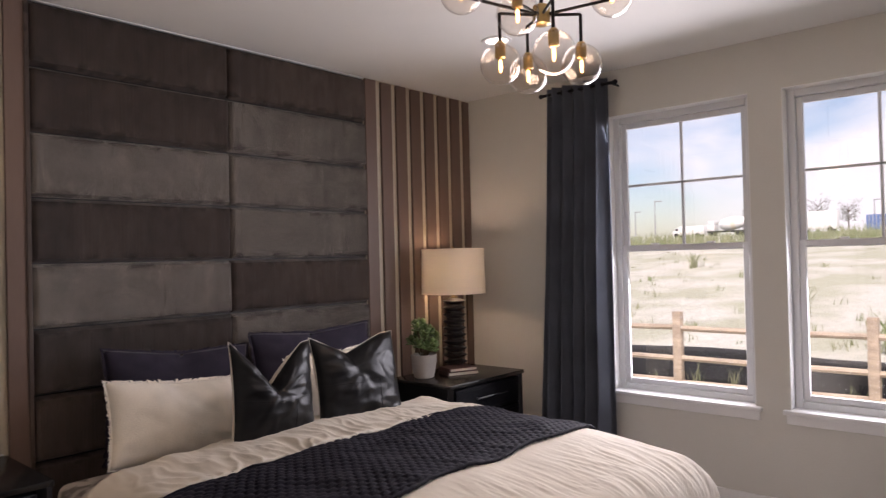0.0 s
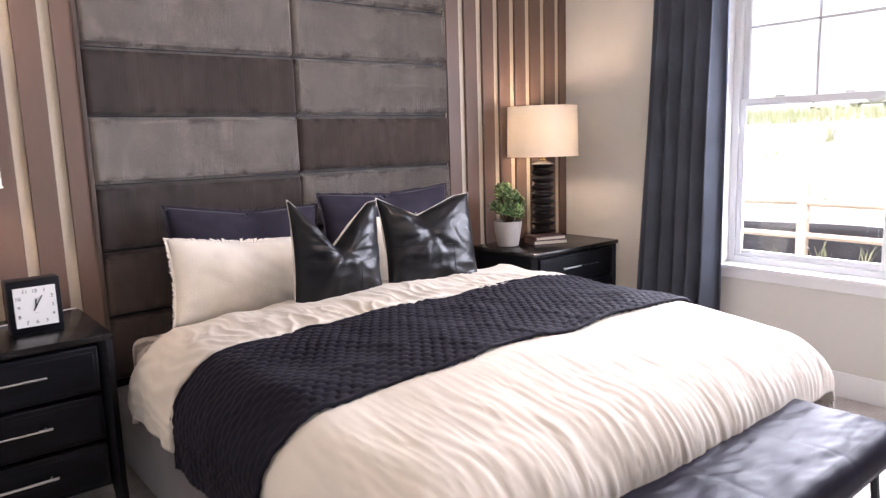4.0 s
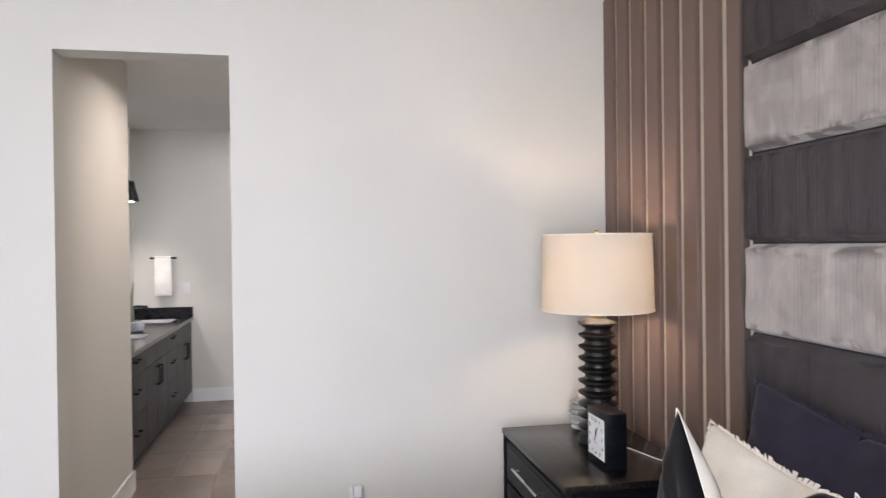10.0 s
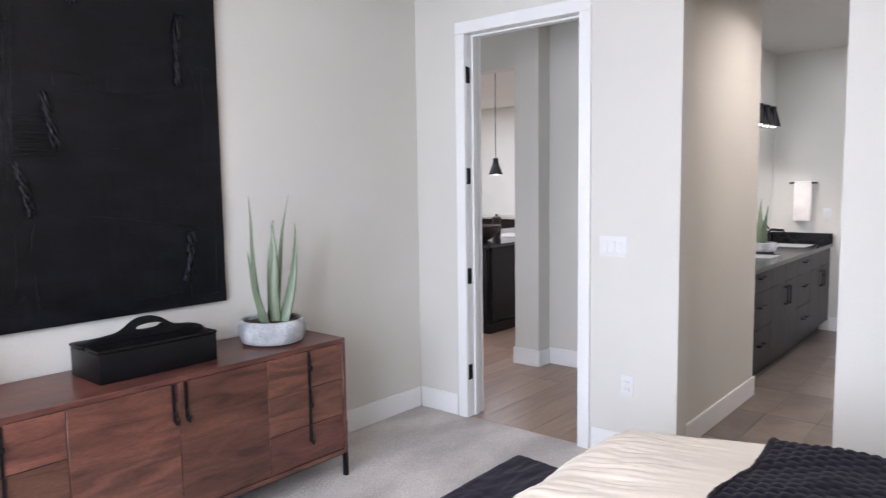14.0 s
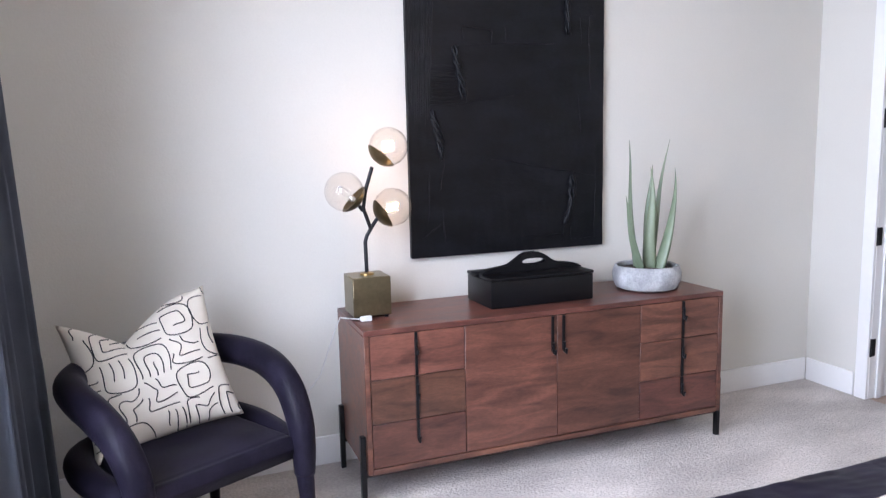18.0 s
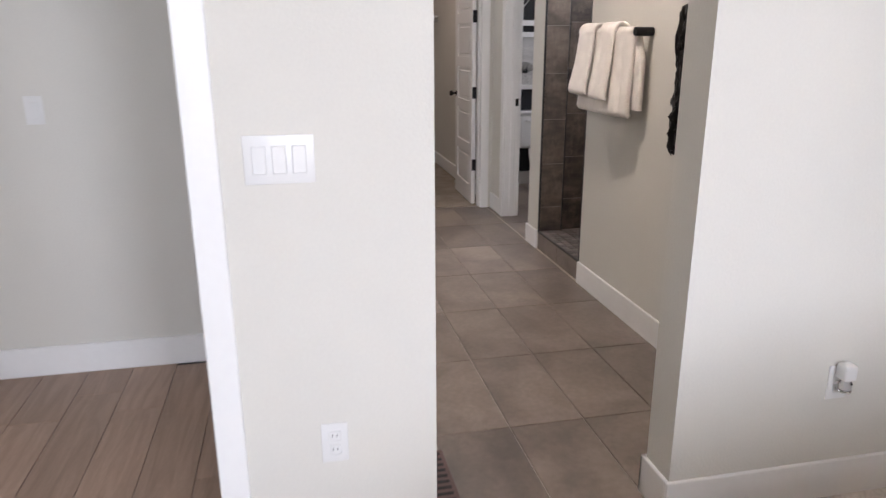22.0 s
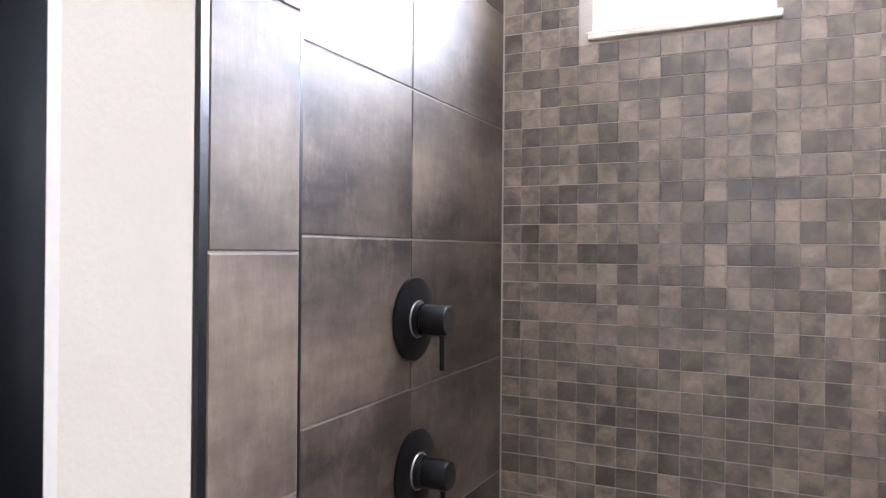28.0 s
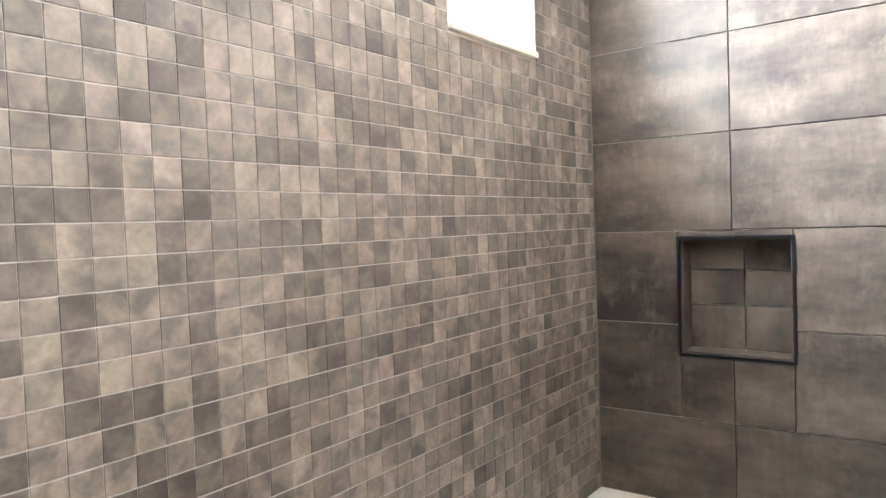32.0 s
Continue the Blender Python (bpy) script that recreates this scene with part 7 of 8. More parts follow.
def bark_point(u, v):
    x, z = -1.122 + 0.60 * u, 0.965 + 0.62 * v
    warp = 0.30 * noise.noise(Vector((x * 5, z * 3.5, 3.3)))
    coarse = 1 - abs(noise.noise(Vector(((x + warp * 0.20) * 13, z * 3.6 + warp, 1.5)))) * 2.2
    mid = 1 - abs(noise.noise(Vector(((x + warp * 0.15) * 30, z * 8 + warp * 2, 4.5)))) * 2.4
    small = noise.noise(Vector((x * 70, z * 24, 9.0)))
    pit = max(0, noise.noise(Vector((x * 11 + 3, z * 9, 6.0))) - 0.1)
    rim = min(u, 1 - u, v, 1 - v)
    ragged = 0.022 * noise.noise(Vector((x * 17, z * 17, 12))) + 0.012 * noise.noise(Vector((x * 50, z * 50, 14)))
    lift = 0.014 + 0.030 * max(0, coarse) ** 1.5 + 0.026 * max(0, mid) + 0.012 * small + 0.008 * max(0, 1 - abs(noise.noise(Vector((x * 30 + 9 * warp, z * 14 + 5 * warp, 21)))) * 3) - 0.004 * abs(noise.noise(Vector((x * 90, z * 60, 23)))) - 0.05 * pit
    lift = max(0.003, lift) * min(1, (rim + 0.012) / 0.05)
    edge = max(0, 1 - rim / 0.06)
    return (x + ragged * edge, 2.136 - lift, z + ragged * edge)


def driftwood(rnd, cx, cz, long, wide, deep, lean, lift):
    """One split, gnarled length of charred wood lying on the panel, flattened and furrowed along its grain."""
    b = bmesh.new()
    off, bend, rings = rnd.uniform(0, 90), rnd.uniform(-0.25, 0.25) * long, []
    n, seg = 30, 22
    for k in range(n + 1):
        t = 2 * k / n - 1
        px, pz = cx + math.sin(lean) * long * t + math.cos(lean) * bend * t * t, cz + math.cos(lean) * long * t - math.sin(lean) * bend * t * t
        body = (1 - abs(t) ** 5 * 0.45) * (0.85 + 0.35 * noise.noise(Vector((t * 1.7, off, 1)))) * (0.72 if k in (0, n) else 1)
        tip = 0.012 * noise.noise(Vector((off, t, 8)))
        ring = []
        for q in range(seg):
            g = 2 * math.pi * q / seg
            furrow = 0.30 * noise.noise(Vector((math.cos(g) * 1.6 + off, math.sin(g) * 1.6, t * 0.8))) - 0.62 * abs(noise.noise(Vector((math.cos(g) * 2.6 + off, math.sin(g) * 2.6, t * 1.1 + off)))) + 0.20 * noise.noise(Vector((math.cos(g) * 6, math.sin(g) * 6 + off, t * 1.6))) - 0.12 * abs(noise.noise(Vector((math.cos(g) * 12 + off, math.sin(g) * 12, t * 2.4))))
            w = wide * body * (1 + furrow)
            ax = w * math.cos(g)
            ragged = 0.016 * noise.noise(Vector((g * 1.5, off, t))) if k in (0, n) else 0
            ring.append(b.verts.new((px + ax * math.cos(lean), min(2.150, 2.140 - lift + tip + deep * body * (1 + furrow) * math.sin(g)), pz - ax * math.sin(lean) + ragged)))
        rings.append(ring)
    for lo, hi in zip(rings, rings[1:]):
        for q in range(seg):
            b.faces.new((lo[q], lo[(q + 1) % seg], hi[(q + 1) % seg], hi[q]))
    b.faces.new(rings[0][::-1])
    b.faces.new(rings[-1])
    return b


def root_pieces(seed, parent, x0, x1, z0, z1):
    """Charred driftwood lengths packed side by side, mostly upright, deepest at the rim and hollow towards the middle."""
    rnd = random.Random(seed)
    for row, (share, count) in enumerate(((0.84, 11), (0.50, 11), (0.16, 11))):
        for i in range(count):
            cx = x0 + (i + 0.5 + rnd.uniform(-0.3, 0.3)) * (x1 - x0) / count
            cz = z0 + share * (z1 - z0) + rnd.uniform(-0.05, 0.05)
            long = rnd.uniform(0.085, 0.165)
            long = max(0.05, min(long, cz - z0 + rnd.uniform(0.0, 0.02), z1 - cz + rnd.uniform(0.0, 0.02)))
            hollow = math.exp(-(((cx - (x0 + x1) / 2) / 0.13) ** 2 + ((cz - (z0 + z1) / 2) / 0.13) ** 2))
            wpart("root_piece", driftwood(rnd, cx, cz, long, rnd.uniform(0.024, 0.043), rnd.uniform(0.018, 0.034), rnd.gauss(0.02, 0.14), 0.022 - 0.018 * hollow + rnd.uniform(-0.010, 0.014)), M_CHARRED, parent)
    for i in range(17):
        cx, cz = rnd.uniform(x0 + 0.05, x1 - 0.05), rnd.uniform(z0 + 0.07, z1 - 0.07)
        wpart("root_knot", driftwood(rnd, cx, cz, rnd.uniform(0.03, 0.07), rnd.uniform(0.014, 0.026), rnd.uniform(0.012, 0.022), rnd.uniform(-0.9, 1.1), rnd.uniform(0.032, 0.052)), M_CHARRED, parent)


wpart("bark_bed", sheet(130, 120, bark_point), M_CHARRED, root, "crumpled charred bark", "all")
root_pieces(4, root, -1.148, -0.522, 0.955, 1.580)
shelf2 = thing("wood_wall_art", (-0.80, 2.155, 1.90), 0, "second panel of black charred root wood above the first", "wall art")
wpart("board", box(-1.04, -0.54, 2.135, 2.1545, 1.655, 2.17), M_CHARRED, shelf2, smooth=False)
wpart("bark_bed", join(None, sheet(90, 90, lambda u, v: bark_point(1 - u, 1 - v)), Matrix.Translation((0.04, 0, 0.675))), M_CHARRED, shelf2, "tangled charred roots", "all")
root_pieces(9, shelf2, -1.10, -0.482, 1.640, 2.255)


# shower fittings
def valve(z):
    v = thing("shower_valve", (-3.017, 2.862, z), 90, "round matte black shower valve with a lever", "shower valve", "shower valves")
    part("plate", join(None, lathe([(0.086, 0), (0.085, 0.006), (0.06, 0.011), (0.03, 0.012)], 40), pose(0, 0, 0, 90)), M_BLACKMETAL, v)
    part("collar", join(None, lathe([(0.034, 0.010), (0.033, 0.024), (0.024, 0.026)], 30), pose(0, 0, 0, 90)), M_BLACKMETAL, v)
    part("handle", join(None, lathe([(0.028, 0.026), (0.031, 0.028), (0.031, 0.078), (0.028, 0.082)], 30), pose(0, 0, 0, 90)), M_BLACKMETAL, v)
    part("lever", tube([(0.0, -0.066, -0.025), (0.0, -0.067, -0.10)], 0.0058, 10), M_BLACKMETAL, v)
    part("ring", tube([(0.037 * math.cos(a * 0.2618), -0.0125, 0.037 * math.sin(a * 0.2618)) for a in range(24)], 0.002, 6, closed=True), M_STEEL, v)
    return v


vt = valve(1.395)
copy_thing(vt, pose(-3.017, 2.872, 1.082, 0, 0, 90))
sbench = thing("shower_bench", (-0.55, 2.85, 0.1), 0, "built-in shower bench, dark tiled base, cream stone seat", "bench")
wpart("seat", box(-0.775, -0.333, 2.34, 3.365, 0.605, 0.64, 0.004, 2), M_BENCHSTONE, sbench, "cream stone slab")
wpart("base", box(-0.755, -0.333, 2.345, 3.36, 0.10, 0.6045, 0.003, 1), M_WTILE, sbench, "dark tiled base")

# water closet
toilet = thing("toilet", (-4.78, 2.91, 0), 90, "white porcelain toilet with tank", "toilet")
toilet.matrix_basis = pose(-5.19, 2.91, 0, 0, 0, 90)
tk = box(-0.215, 0.215, -0.20, -0.01, 0.40, 0.735, 0.03, 4)
part("tank", tk, M_PORCELAIN, toilet)
part("tank_lid", box(-0.225, 0.225, -0.21, -0.004, 0.736, 0.77, 0.014, 3), M_PORCELAIN, toilet)
part("flush_lever", join(tube([(-0.15, -0.205, 0.68), (-0.15, -0.225, 0.68)], 0.01, 10), tube([(-0.15, -0.225, 0.68), (-0.08, -0.23, 0.672)], 0.007, 8)), M_PORCELAIN, toilet)


def bowl_ring(z, w, l, c):
    return [(w * math.cos(a), c - l * math.sin(a), z) for a in [k * math.pi / 16 for k in range(32)]]


b = bmesh.new()
levels = [bowl_ring(0.0, 0.115, 0.20, -0.36), bowl_ring(0.08, 0.11, 0.19, -0.36), bowl_ring(0.20, 0.125, 0.20, -0.38), bowl_ring(0.32, 0.175, 0.24, -0.43), bowl_ring(0.395, 0.185, 0.255, -0.44)]
rings = [[b.verts.new(p) for p in lv] for lv in levels]
for lo, hi in zip(rings, rings[1:]):
    for k in range(32):
        b.faces.new((lo[k], lo[(k + 1) % 32], hi[(k + 1) % 32], hi[k]))
b.faces.new(rings[-1])
part("bowl", b, M_PORCELAIN, toilet, smooth="all")
for nm, z0, z1 in (("seat", 0.396, 0.412), ("seat_lid", 0.4125, 0.432)):
    b = bmesh.new()
    lo, hi = [b.verts.new(p) for p in bowl_ring(z0, 0.185, 0.245, -0.43)], [b.verts.new(p) for p in bowl_ring(z1, 0.182, 0.242, -0.43)]
    for k in range(32):
        b.faces.new((lo[k], lo[(k + 1) % 32], hi[(k + 1) % 32], hi[k]))
    b.faces.new(hi)
    b.faces.new(lo[::-1])
    part(nm, b, M_PORCELAIN, toilet)
part("supply_hose", tube([(0.18, -0.05, 0.40), (0.22, -0.07, 0.30), (0.24, -0.05, 0.18), (0.22, -0.01, 0.15)], 0.006, 8), M_STEEL, toilet)


def framed(z0, z1, label, seed):
    p = thing("framed_print", (-5.2, 2.88, z0), 0, label, "picture", "prints over the toilet")
    y0, y1 = 2.50, 3.24
    b = bmesh.new()
    f = 0.045
    for a in ((y0, y0 + f, z0, z1), (y1 - f, y1, z0, z1), (y0 + f, y1 - f, z0, z0 + f), (y0 + f, y1 - f, z1 - f, z1)):
        box(-5.199, -5.165, *a, 0.003, 1, b)
    wpart("frame", b, M_TRIM, p, "white picture frame")
    wpart("print", box(-5.198, -5.180, y0 + f, y1 - f, z0 + f, z1 - f), M_ARTPAPER, p, "grey landscape print", smooth=False)
    rr = random.Random(seed)
    xw = -5.1795
    w, hh = y1 - y0 - 2 * f, z1 - z0 - 2 * f

    def flat(points):
        """A thin printed shape from corners given as shares of the print."""
        g = bmesh.new()
        front_v = [g.verts.new((xw, y1 - f - w * p, z0 + f + hh * q)) for p, q in points]
        back_v = [g.verts.new((xw - 0.0006, y1 - f - w * p, z0 + f + hh * q)) for p, q in points]
        g.faces.new(front_v)
        for i in range(len(points)):
            g.faces.new((front_v[i], back_v[i], back_v[(i + 1) % len(points)], front_v[(i + 1) % len(points)]))
        return g

    if seed % 2:
        wpart("road_shape", flat(((0.0, 0.02), (1.0, 0.02), (1.0, 0.14), (0.56, 0.50), (0.5, 0.50), (0.0, 0.16))), M_INK, p, "dark road running to the horizon", smooth=False)
        xw += 0.0008
        wpart("road_line", flat(((0.80, 0.03), (0.86, 0.03), (0.545, 0.49), (0.54, 0.49))), M_ARTPAPER, p, "white road line", smooth=False)
        wpart("road_line", flat(((0.20, 0.03), (0.26, 0.03), (0.522, 0.49), (0.517, 0.49))), M_ARTPAPER, p, "white road line", smooth=False)
    else:
        wpart("dune_shape", flat([(0.3, 0.30)] + [(0.3 + 0.7 * k / 12, 0.32 + 0.26 * math.sin(k / 12 * 1.45) + 0.02 * math.sin(k * 1.7)) for k in range(13)] + [(1.0, 0.30)]), M_ARTGREY, p, "grey dune", smooth=False)
        xw += 0.0008
        for cx, cz, n in ((0.30, 0.22, 26), (0.62, 0.24, 18), (0.85, 0.30, 14), (0.12, 0.2, 16)):
            g = bmesh.new()
            for _ in range(n):
                a = rr.uniform(-1.1, 1.1)
                ln = rr.uniform(0.08, 0.2)
                join(g, flat(((cx - 0.012, cz), (cx + 0.012, cz), (cx + math.sin(a) * ln, cz + math.cos(a) * ln))))
            wpart("bush_shape", g, M_INK, p, "dark spiky bush", smooth=False)
    pn = wpart("pane", box(-5.172, -5.169, y0 + f, y1 - f, z0 + f, z1 - f), M_PANE, p, smooth=False)
    pn.visible_shadow = False
    return p


framed(0.97, 1.52, "white-framed grey landscape print under glass", 4)
framed(1.58, 2.13, "white-framed grey print hung above another", 5)
part("strike_plate", box(-3.8785, -3.8755, 2.275, 2.305, 0.925, 0.985), M_BLACKMETAL, door_3, "small black strike plate", smooth=False)

# ---- hall and kitchen ----
isl = thing("kitchen_island", (-3.4, -2.6, 0), 0, "dark cherry kitchen island with black stone top", "kitchen island")
wpart("body", box(-4.6, -2.12, -3.1, -1.95, 0.10, 0.88, 0.004, 1), M_KCAB, isl)
wpart("plinth", box(-4.58, -2.09, -3.08, -1.93, 0.0, 0.10), M_KCAB, isl, smooth=False)
wpart("worktop", box(-4.66, -2.02, -3.16, -1.86, 0.88, 0.915, 0.004, 1), M_QUARTZ, isl, "black polished stone top")
for yy in (-3.02, -2.66, -2.30):
    wpart("end_panel", box(-2.119, -2.105, yy, yy + 0.33, 0.14, 0.85, 0.003, 1), M_KCAB, isl)
wpart("dishwasher_door", box(-3.78, -3.17, -1.949, -1.925, 0.12, 0.87, 0.006, 2), M_STEEL, isl, "stainless dishwasher front")
wpart("dishwasher_handle", tube([(-3.72, -1.895, 0.80), (-3.23, -1.895, 0.80)], 0.009, 10), M_STEEL, isl, "steel bar handle")
for xx in (-3.16, -2.64):
    wpart("side_door", box(xx, xx + 0.50, -1.949, -1.930, 0.13, 0.87, 0.004, 1), M_KCAB, isl)
wpart("sink", box(-3.55, -2.95, -2.62, -2.22, 0.9152, 0.918, 0.001, 1), M_STEEL, isl, "stainless sink rim")
tap = thing("kitchen_faucet", (-3.42, -2.12, 0.9155), 0, "tall black gooseneck kitchen faucet on the island", "faucet")
part("base", lathe([(0.03, 0), (0.03, 0.02), (0.016, 0.03)], 20), M_BLACKMETAL, tap)
part("spout", tube([(0, 0, 0.02), (0, 0, 0.33)] + [(0, -0.09 + 0.09 * math.cos(k * 0.262), 0.33 + 0.10 * math.sin(k * 0.262)) for k in range(1, 13)] + [(0, -0.18, 0.26)], 0.012, 12), M_BLACKMETAL, tap)
part("lever", tube([(0.02, 0, 0.10), (0.09, 0.01, 0.14)], 0.007, 8), M_BLACKMETAL, tap)
rack = thing("wall_rack", (-7.19, -3.95, 1.2), 0, "black wire rack on the kitchen wall", "rack")
for yy in (-4.15, -3.80):
    wpart("upright", tube([(-7.17, yy, 1.25), (-7.17, yy, 1.95)], 0.008, 8), M_BLACKMETAL, rack)
for zz in (1.28, 1.50, 1.72, 1.93):
    wpart("shelf_bar", tube([(-7.16, -4.15, zz), (-7.05, -4.15, zz), (-7.05, -3.80, zz), (-7.16, -3.80, zz)], 0.006, 8), M_BLACKMETAL, rack)
bowl = solo("wooden_bowl", lathe([(0.07, 0), (0.12, 0.02), (0.19, 0.09), (0.215, 0.16), (0.205, 0.162), (0.175, 0.10), (0.08, 0.03), (0.001, 0.025)], 40, caps=False), M_BOWL, "dark turned wooden bowl on the island", "bowl")
bowl.location = (-2.42, -2.28, 0.9155)
jar = solo("lidded_jar", lathe([(0.04, 0), (0.05, 0.03), (0.048, 0.2), (0.055, 0.215), (0.05, 0.23), (0.015, 0.24), (0.018, 0.26)], 24), M_BOWL, "dark wooden jar with a knobbed lid", "jar")
jar.location = (-2.80, -2.35, 0.9155)


def pendant(at, drop):
    p = thing("pendant_light", at, 0, "black cone pendant light on a thin rod", "pendant light", "kitchen pendants")
    part("canopy", lathe([(0.055, -0.02), (0.06, -0.015), (0.06, 0)], 24), M_STEEL, p)
    part("rod", tube([(0, 0, -0.01), (0, 0, -drop + 0.18)], 0.005, 8), M_BLACKMETAL, p)
    part("shade", lathe([(0.085, -drop), (0.045, -drop + 0.11), (0.035, -drop + 0.13), (0.033, -drop + 0.19), (0.012, -drop + 0.2)], 28), M_BLACKMETAL, p, "matte black cone shade")
    part("bulb", lathe([(0.03, -drop - 0.002), (0.03, -drop + 0.02)], 16), M_SCONCEBULB, p)
    return p


pd = pendant((-3.25, -2.68, 2.9), 1.28)
copy_thing(pd, pose(-4.2, -2.68, 2.9))
for dx, dy in ((-4.6, -4.4), (-2.8, -4.6), (-5.6, -2.2), (-3.0, -1.6)):
    downlight((dx, dy, 2.9))
# room-wide unseen fill added in place of the kitchen's recessed lights
area_lamp("kitchen_light", (-4.2, -3.8, 2.86), (-4.2, -3.8, 0), 4.4, 4.2, 80, (0.95, 0.97, 1.0))
# added fill for the column's east face; no window is known here
area_lamp("hall_window_light", (-0.16, -2.9, 1.5), (-1.4, -1.9, 1.3), 1.2, 1.1, 7, DAY)
counter = thing("kitchen_counter", (-6.9, -3.9, 0), 0, "run of dark base cabinets under a pale worktop", "kitchen cabinets")
wpart("cabinets", box(-7.195, -6.60, -6.5, -1.2, 0.1, 0.88, 0.004, 1), M_KCAB, counter)
wpart("plinth", box(-7.195, -6.66, -6.5, -1.2, 0.0, 0.1), M_KCAB, counter, smooth=False)
wpart("worktop", box(-7.195, -6.56, -6.55, -1.15, 0.88, 0.915, 0.003, 1), M_POT, counter, "pale grey stone worktop")
for k in range(8):
    yy = -6.46 + k * 0.655
    cd = wpart("door", box(-6.599, -6.58, yy, yy + 0.64, 0.13, 0.86, 0.004, 1), M_KCAB, counter)
    wpart("handle", tube([(-6.555, yy + 0.06, 0.62), (-6.555, yy + 0.06, 0.80)], 0.006, 8), M_BLACKMETAL, cd)
pan = thing("frying_pan", (-6.85, -4.55, 0.9155), 20, "dark frying pan on the counter", "pan")
part("body", lathe([(0.10, 0), (0.14, 0.05), (0.136, 0.05), (0.098, 0.006)], 30), M_BLACKMETAL, pan)
part("handle", tube([(0.14, 0, 0.045), (0.34, 0, 0.075)], 0.01, 8, flat=0.6), M_BLACKMETAL, pan)
for yy in (-4.62, -4.40):
    plate("wall_outlet", pose(-7.2, yy, 1.17, 0, 0, 90), 1, "white outlet above the kitchen counter", True)
vent_f = thing("floor_register", (-0.36, 0.895, 0.001), 0, "brown metal floor register set into the tile", "vent")
wpart("frame", box(-0.52, -0.20, 0.845, 0.945, 0.0005, 0.006, 0.002, 1), M_BOOK, vent_f)
for k in range(9):
    wpart("slat", box(-0.50 + k * 0.033, -0.486 + k * 0.033, 0.86, 0.93, 0.006, 0.0075), M_BLACKMETAL, vent_f, smooth=False)

# ---- outside the windows ----


def ground_height(x, y):
    d = x - EAST
    h = -0.36
    if d > 7.5:
        h += min(1.0, (d - 7.5) / 25) ** 1.1 * 2.1
    if d > 32.5:
        h += min(d - 32.5, 115) * 0.028
    return h + 0.05 * ground_noise(x, y, 0.6) * min(1, max(0, d / 6)) + 0.12 * ground_noise(x, y, 0.17, 3) * min(1, max(0, (d - 6) / 10))


def ground_point(u, v):
    r = 2.0 + 900 * u ** 3.2
    a = -math.pi + 2 * math.pi * v
    x, y = EAST + 0.2 + r * math.cos(a) - (2.0 if math.cos(a) > 0 else 0) * math.cos(a), 1.0 + r * math.sin(a) * 1.0
    if x < EAST + 0.25:
        return (x, y, -0.36)
    return (x, y, ground_height(x, y))


structure("ground", sheet(120, 200, ground_point), M_DIRT, smooth="all")
rnd = random.Random(77)


def blades(bm, x, y, h, n, spread, lean):
    """A tuft of narrow bent grass blades."""
    z = ground_height(x, y) - 0.02
    for _ in range(n):
        a, q = rnd.uniform(0, 6.28), rnd.uniform(0, spread)
        bx, by = x + q * math.cos(a), y + q * math.sin(a)
        k = h * rnd.uniform(0.55, 1.15)
        w = 0.012 + 0.03 * h
        dx, dy = lean * k * rnd.uniform(-1, 1), lean * k * rnd.uniform(-1, 1)
        sx, sy = -math.sin(a) * w * 0.5, math.cos(a) * w * 0.5
        v = [bm.verts.new(p) for p in ((bx - sx, by - sy, z), (bx + sx, by + sy, z), (bx + sx * 0.7 + dx * 0.4, by + sy * 0.7 + dy * 0.4, z + k * 0.6), (bx - sx * 0.7 + dx * 0.4, by - sy * 0.7 + dy * 0.4, z + k * 0.6), (bx + dx, by + dy, z + k))]
        bm.faces.new(v[:4])
        bm.faces.new((v[3], v[2], v[4]))


gb = bmesh.new()
for _ in range(2600):
    d = 32 + 50 * rnd.random() ** 1.8
    x = EAST + d
    blades(gb, x, 1.0 + rnd.uniform(-1, 1) * (6 + d * 0.75), rnd.uniform(0.5, 1.1), 7, 0.7, 0.35)
tagged(link_mesh("tall_grass", gb, M_GRASS, None), "tall green grass along the top of the dirt bank", "grass", "", "stuff")
gb = bmesh.new()
for _ in range(260):
    x = rnd.uniform(13.5, 36)
    blades(gb, x, 2.0 + rnd.uniform(-1, 1) * x * 0.75, rnd.uniform(0.08, 0.30), rnd.randint(6, 14), 0.25, 0.5)
for bx, by in ((21, 6.2), (17, 4.4), (24, 0.4), (28, 11), (15, -1.0), (19, 11.0), (13.8, 2.0)):
    blades(gb, bx, by, 0.75, 46, 0.4, 0.55)
for _ in range(70):
    blades(gb, rnd.uniform(9.65, 10.0), rnd.uniform(-9, 13), rnd.uniform(0.2, 0.5), 8, 0.12, 0.4)
for _ in range(160):
    blades(gb, rnd.uniform(5.2, 9.2), rnd.uniform(-7, 10), rnd.uniform(0.05, 0.2), 8, 0.15, 0.5)
tagged(link_mesh("weeds", gb, M_GRASS, None), "sparse dry weeds on the dirt bank and by the fence", "weeds", "", "stuff")

# split-rail fence
FX = 9.5
fence = thing("split_rail_fence", (FX, 2, -0.36), 0, "new pine split-rail fence across the dirt yard", "fence")
posts = [1.53 + 2.37 * k for k in range(-6, 7)]
for k, py in enumerate(posts):
    g = ground_height(FX, py)
    top_z = 0.72 + 0.03 * math.sin(k * 2.2)
    wpart("post", box(FX - 0.06, FX + 0.06, py - 0.06, py + 0.06, g - 0.1, top_z, 0.012, 2), M_FENCE, fence)
